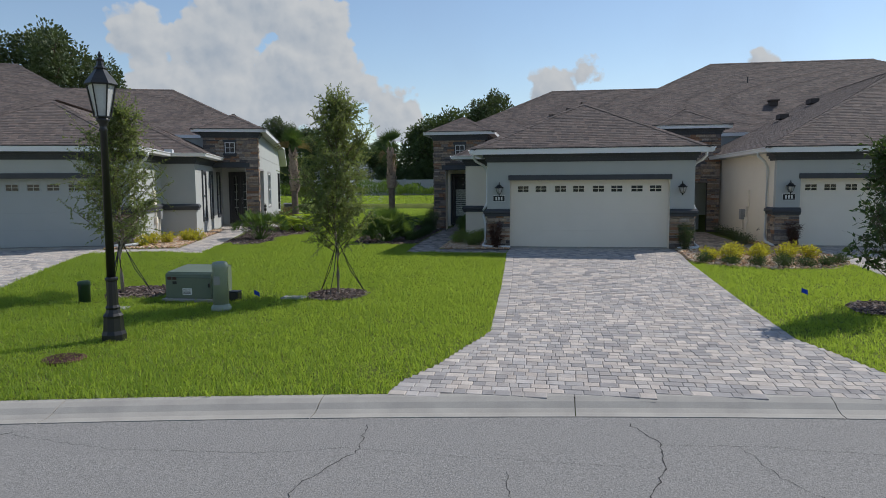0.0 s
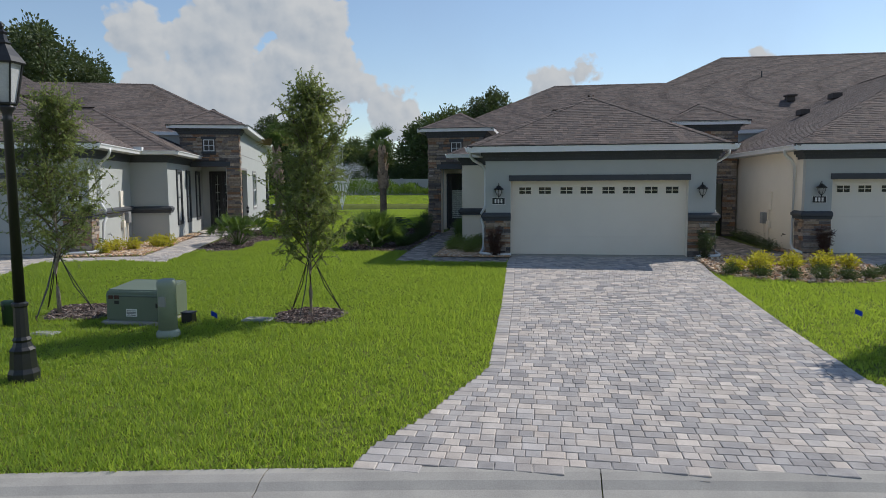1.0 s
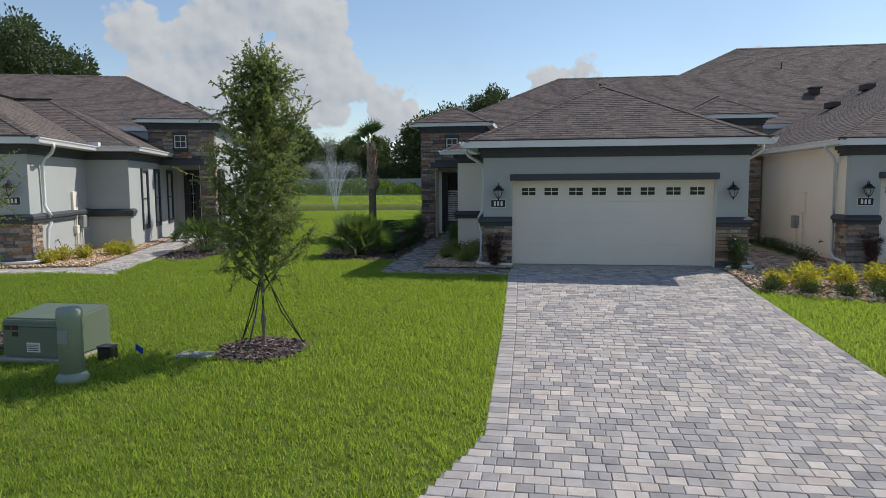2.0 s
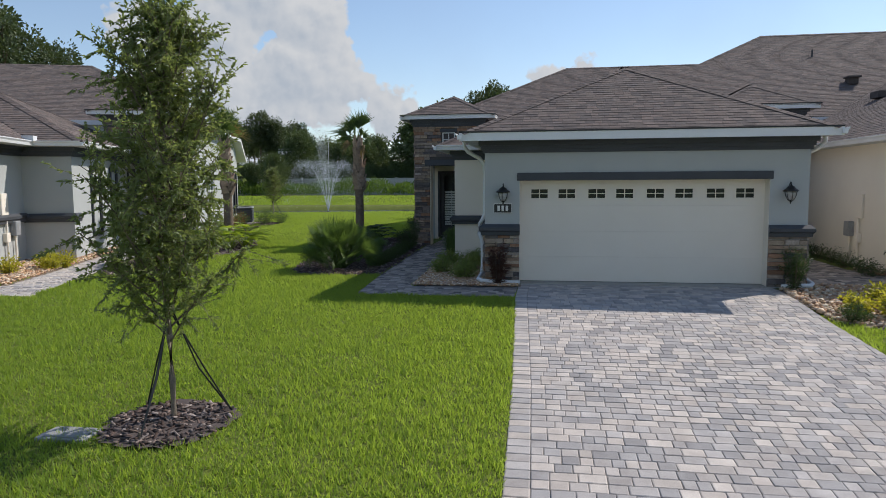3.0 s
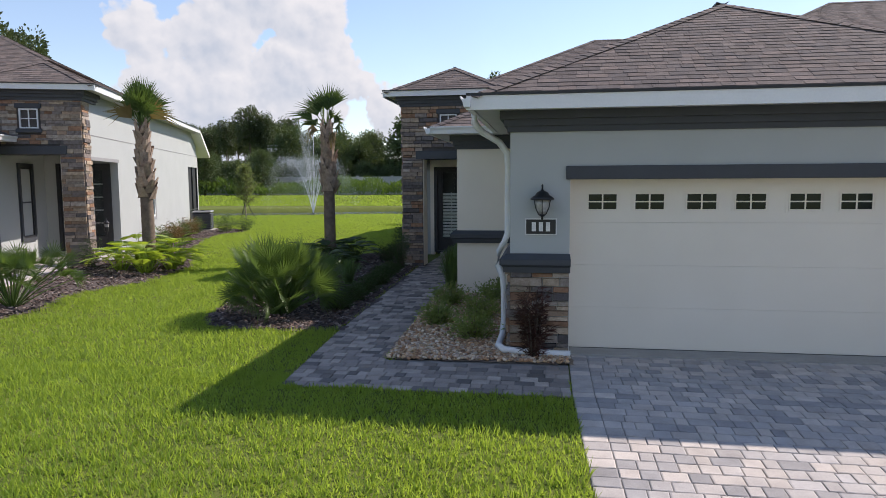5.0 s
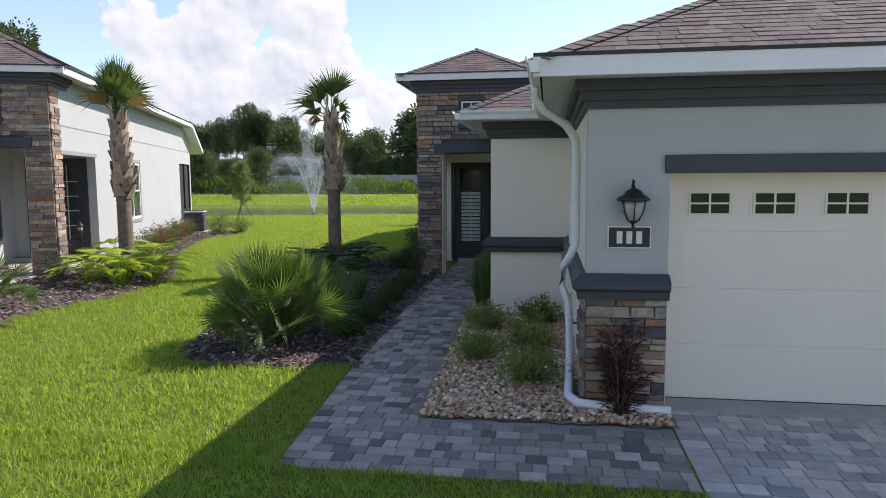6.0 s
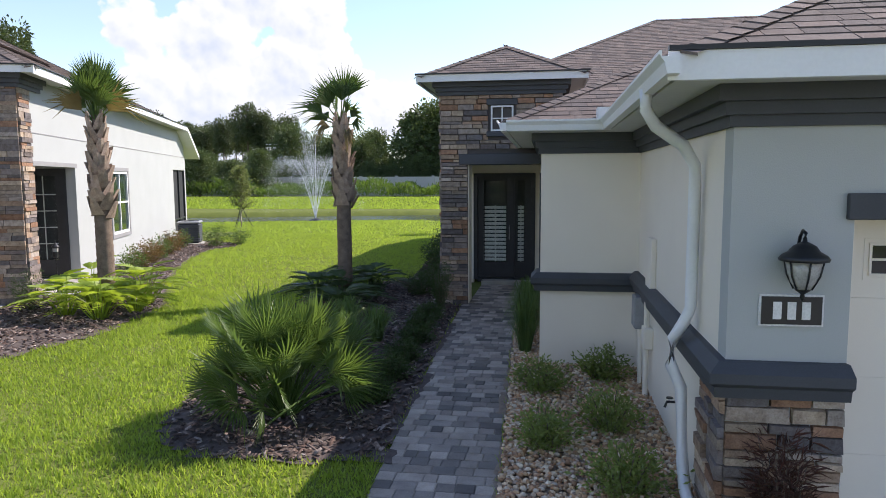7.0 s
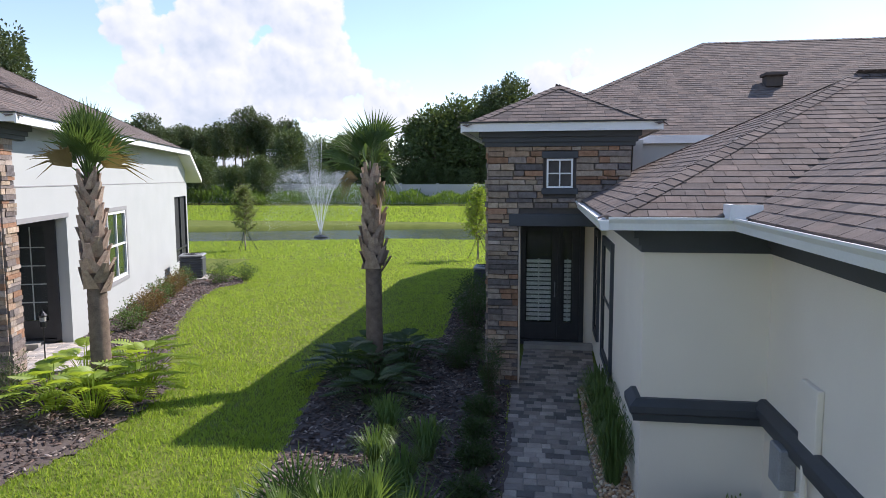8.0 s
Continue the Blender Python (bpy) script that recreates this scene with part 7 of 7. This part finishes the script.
def cooling_unit(x, y, turn, label):
    th = plant("cooling_unit", pose(x, y, ground_z(x, y), 0, 0, turn), label, "air conditioner", "cooling units beside the villas")
    part("pad", boxes((-0.50, 0.50, -0.50, 0.50, -0.08, 0.06), bevel=0.01), CONCRETE, th)
    part("body", boxes((-0.36, 0.36, -0.36, 0.36, 0.06, 0.76), bevel=0.05), TRIM_DARK, th, "dark grey coil body")
    for k in range(8):
        part("louvre", boxes((-0.375, 0.375, -0.375, 0.375, 0.12 + k * 0.08, 0.15 + k * 0.08), bevel=0.008), TRIM_DARK, th)
    part("top", boxes((-0.39, 0.39, -0.39, 0.39, 0.765, 0.84), bevel=0.03), PLASTIC_GREY, th, "pale grey top")
    bm = bmesh.new()
    for r in (0.08, 0.16, 0.24, 0.31):
        pts = [(r * math.cos(a), r * math.sin(a), 0.85) for a in np.linspace(0, 2 * math.pi, 25)]
        tube(bm, pts, 0.006, 4, False)
    part("fan_grille", bm, BLACK, th)


cooling_unit(-14.65, 18.5, 19, "grey cooling unit beside the neighbouring side wall")
cooling_unit(-4.65, 17.6, 0, "grey cooling unit beside the side wall")
# garden torch by the neighbouring palm
pl = plant("path_light", (-11.55, 7.7, ground_z(-11.55, 7.7)), "thin black garden lantern on a stake", "garden light")
bm = bmesh.new()
tube(bm, [(0, 0, -0.1), (0, 0, 0.78)], 0.012, 6)
part("stake", bm, BLACK, pl)
bm = bmesh.new()
lathe(bm, [(0.035, 0.78), (0.055, 0.80), (0.05, 0.98), (0.075, 1.0), (0.02, 1.07), (0.005, 1.12)], (0, 0, 0), 8)
part("lantern", bm, BLACK, pl)
bm = bmesh.new()
lathe(bm, [(0.045, 0.805), (0.058, 0.97)], (0, 0, 0), 8)
part("glass", bm, LAMP_GLASS, pl)

# ---- pond fountain ----
SPRAY = material("water_spray", (0.80, 0.83, 0.85), 0.25, (0.7, 0.74, 0.77), 3.0, 0.0, spec=0.5)
ft = plant("fountain", (-17.4, 39.9, -0.40), "white water jets of a floating pond fountain", "fountain")
bm = bmesh.new()
lathe(bm, [(0.45, -0.1), (0.45, 0.06), (0.30, 0.12), (0.10, 0.2)], (0, 0, 0), 16)
part("float", bm, BLACK, ft)
rs, rnd = np.random.RandomState(5), random.Random(5)
for k in range(13):
    a = k * 2 * math.pi / 12
    top, reach = (3.9, 1.7) if k < 12 else (6.6, 0.25)
    bm = bmesh.new()
    pts, rad = [], []
    for i in range(11):
        s = i / 10
        pts.append((math.cos(a) * reach * s * 1.15, math.sin(a) * reach * s * 1.15, 0.15 + top * (1 - (1 - s * 1.12) ** 2)))
        rad.append(0.016 - 0.011 * s)
    tube(bm, pts, rad, 5, False)
    part("jet", bm, SPRAY, ft)
n = 16000
ang, s = rs.uniform(0, 2 * math.pi, n), rs.uniform(0.25, 1.9, n)
isup = rs.rand(n) < 0.22
rr = np.where(isup, rs.normal(0, 0.16, n) * s, 1.75 * s + rs.normal(0, 0.16, n))
hz = np.where(isup, 6.6 * rs.uniform(0.4, 1.04, n), 0.15 + 3.9 * (1 - (1 - s) ** 2) + rs.normal(0, 0.22, n))
ok = hz > 0
P = np.stack([rr * np.cos(ang) - 0.16 * hz * rs.rand(n), rr * np.sin(ang), hz], 1)[ok]
k = len(P)
size = rs.uniform(0.004, 0.012, k)
V, F = scatter(ICO_V, ICO_F, P, turns(rs, k), np.stack([size, size, size * 1.8], 1))
ob = new("spray", fast_mesh("spray", V, F, SPRAY))
ob.parent = ft
tagged(ob, "fine white falling drops", "", "", "stuff")

# ---- far bank: wall, reeds and woods ----
WALL_PAINT = material("far_wall", (0.50, 0.49, 0.46), 0.9, (0.43, 0.42, 0.40), 0.5, 0.3, 20.0)
fw = thing("boundary_wall", (-20, 77, 0), "long pale concrete boundary wall beyond the pond", "wall", kind="structure")
for k in range(-22, 14):
    x = k * 4.5
    part("wall_panel", boxes((x + 0.16, x + 4.34, -0.06, 0.06, -1.0, 2.72)), WALL_PAINT, fw)
    part("wall_post", boxes((x - 0.16, x + 0.16, -0.12, 0.12, -1.0, 2.85), bevel=0.02), WALL_PAINT, fw)

rs = np.random.RandomState(21)
n = 15000
X, Y = rs.uniform(-52, 12, n), 69.5 + 5.5 * rs.rand(n)
Zb = ground_zs(X, Y)
hgt = 1.15 + 0.75 * np.sin(X * 0.45 + 1.3 * np.sin(X * 0.13)) * 0.6 + 0.35 * np.sin(X * 1.7)
P = np.stack([X, Y, Zb + rs.rand(n) ** 0.7 * np.maximum(0.5, hgt + 0.25)], 1)
D = np.stack([rs.normal(0, 0.4, n), rs.normal(-0.2, 0.4, n), np.ones(n)], 1)
V, F = leaves(P, D, 0.55, 0.10, rs)
ob = new("reeds", fast_mesh("reeds", V, F, REED))
tagged(ob, "tall bright green reeds and weeds along the far wall", "reeds", kind="stuff")


def far_tree(height, crown_r, crown_from, seed, mat, n, leaf, clumps, pine=False):
    """A tree for the distance: tapered trunk, limbs and an uneven crown of leaf clumps."""
    rnd, rs = random.Random(seed), np.random.RandomState(seed)
    th = thing("tree", (0, 0, 0), "tall slender pine with a high dark crown" if pine else "dense dark green broad-leaved tree", "tree", "woods beyond the boundary wall")
    bm = bmesh.new()
    bend = Vector((rnd.uniform(-0.4, 0.4), rnd.uniform(-0.4, 0.4), 0))
    tube(bm, [bend * (i / 6) ** 2 + Vector((0, 0, height * 0.93 * i / 6 - 0.3)) for i in range(7)], [0.22 - 0.028 * i for i in range(7)] if pine else [0.3 - 0.038 * i for i in range(7)], 7)
    P, D = [], []
    for c in range(clumps):
        f = (c + rnd.random()) / clumps
        z = crown_from + (height - crown_from) * f
        w = crown_r * (math.sin(math.pi * (0.2 + 0.72 * f)) if not pine else (0.55 + 0.45 * math.sin(math.pi * f)))
        a = c * 2.4 + rnd.uniform(-0.5, 0.5)
        r = w * rnd.uniform(0.3, 1.0)
        ctr = Vector((math.cos(a) * r, math.sin(a) * r, z)) + bend * f
        q = bend * f * f + Vector((0, 0, z - r * 0.5))
        tube(bm, [q, ctr], [0.06, 0.02], 4, False)
        cs = crown_r * rnd.uniform(0.30, 0.50)
        for _ in range(n // clumps):
            d = Vector((rnd.gauss(0, 1), rnd.gauss(0, 1), rnd.gauss(0, 0.7)))
            p = ctr + d.normalized() * cs * rnd.random() ** 0.4
            P.append(tuple(p))
            D.append(tuple(d + Vector((0, 0, 0.5))))
    part("trunk", bm, BARK, th)
    V, F = leaves(np.array(P), np.array(D), leaf, leaf * 0.55, rs)
    add_leaves(th, "crown", V, F, mat)
    return th


rnd = random.Random(77)
pines = [far_tree(13.5, 2.3, 8.0, 300 + i, FAR_PINE, 4200, 0.34, 26, True) for i in range(4)]
broad = [far_tree(9.0, 3.2, 1.2, 310 + i, FAR_LEAF, 7500, 0.36, 60) for i in range(3)]


def plant_copy(src, x, y, s, used=set()):
    q = src.scale
    m = Matrix.Translation((x, y, ground_z(x, y) - 0.1)) @ Matrix.Rotation(rnd.uniform(0, 6.28), 4, "Z") @ Matrix.Diagonal((s / q.x, s / q.y, s * rnd.uniform(0.92, 1.08) / q.z, 1))
    if src.name not in used:
        used.add(src.name)
        src.matrix_world = m
        return src
    return copy_thing(src, m)


# slender pines at the left of the pond, in two depths
for i in range(40):
    y = rnd.uniform(98, 118)
    plant_copy(pines[i % 4], -(0.40 + 0.55 * (i + rnd.random()) / 40) * y, y, rnd.uniform(0.80, 0.98))
for i in range(14):
    y = rnd.uniform(124, 146)
    plant_copy(pines[i % 4], -(0.40 + 0.5 * (i + rnd.random()) / 14) * y, y, rnd.uniform(0.95, 1.1))
# undergrowth before the pines
for i in range(22):
    y = rnd.uniform(80, 96)
    plant_copy(broad[i % 3], -(0.40 + 0.5 * (i + rnd.random()) / 22) * y, y, rnd.uniform(0.48, 0.72))
for x, y, s in ((-43, 72, 0.56), (-47, 71, 0.5), (-51, 72, 0.62), (-39.5, 74, 0.5), (-36, 74, 0.56), (-55, 72, 0.68), (-60, 70, 0.72)):
    plant_copy(broad[rnd.randrange(3)], x, y, s)
# lower trees behind the fountain
for i in range(17):
    y = rnd.uniform(82, 104)
    plant_copy(broad[i % 3], -(0.272 + 0.16 * (i + rnd.random()) / 17) * y, y, rnd.uniform(0.78, 0.98) if i % 3 else rnd.uniform(0.5, 0.65))
# thickets close behind the wall
for i in range(30):
    y = rnd.uniform(79, 83)
    plant_copy(broad[i % 3], -(0.24 + 0.50 * (i + rnd.random()) / 30) * y, y, rnd.uniform(0.36, 0.5))
# great dark oaks behind the wall, and woods on to the right
for x, y, s in ((-19.6, 85, 1.12), (-16.8, 84, 1.32), (-13.6, 86, 1.36), (-11.2, 84, 1.2), (-15.2, 90, 1.3), (-7.5, 88, 1.15), (-3, 92, 1.2), (2.5, 95, 1.2), (7, 100, 1.2)):
    plant_copy(broad[rnd.randrange(3)], x, y, s)
for i in range(14):
    plant_copy(broad[i % 3], -18 + 34 * i / 13 + rnd.uniform(-0.8, 0.8), rnd.uniform(80, 84), rnd.uniform(0.42, 0.62))
for x, y, s in ((-8.9, 83, 1.12), (-7.2, 85, 1.08), (-10.4, 92, 1.1)):
    plant_copy(pines[rnd.randrange(4)], x, y, s)
for x, y, s in ((-52, 46, 1.30), (-56, 49, 1.38), (-48.5, 50, 1.12), (-60, 47, 1.3), (-54, 55, 1.25), (-64, 52, 1.2)):
    plant_copy(pines[rnd.randrange(4)], x, y, s)

# white rack of floodlights above the woods
fr = thing("floodlight_rack", (-39.0, 88, 0), "white lattice floodlight rack above the trees", "floodlights")
for k in range(3):
    part("rail", boxes((-2.3, 2.3, -0.06, 0.06, 6.6 + 0.38 * k, 6.68 + 0.38 * k)), SIGN_WHITE, fr)
for k in range(11):
    part("floodlight", boxes((-2.2 + 0.44 * k - 0.12, -2.2 + 0.44 * k + 0.12, -0.10, 0.10, 6.7, 7.0)), SIGN_WHITE, fr)
for x in (-1.8, 1.8):
    bm = bmesh.new()
    tube(bm, [(x, 0, -1.0), (x, 0, 7.4)], 0.09, 8)
    part("pole", bm, TRIM_GREY, fr)
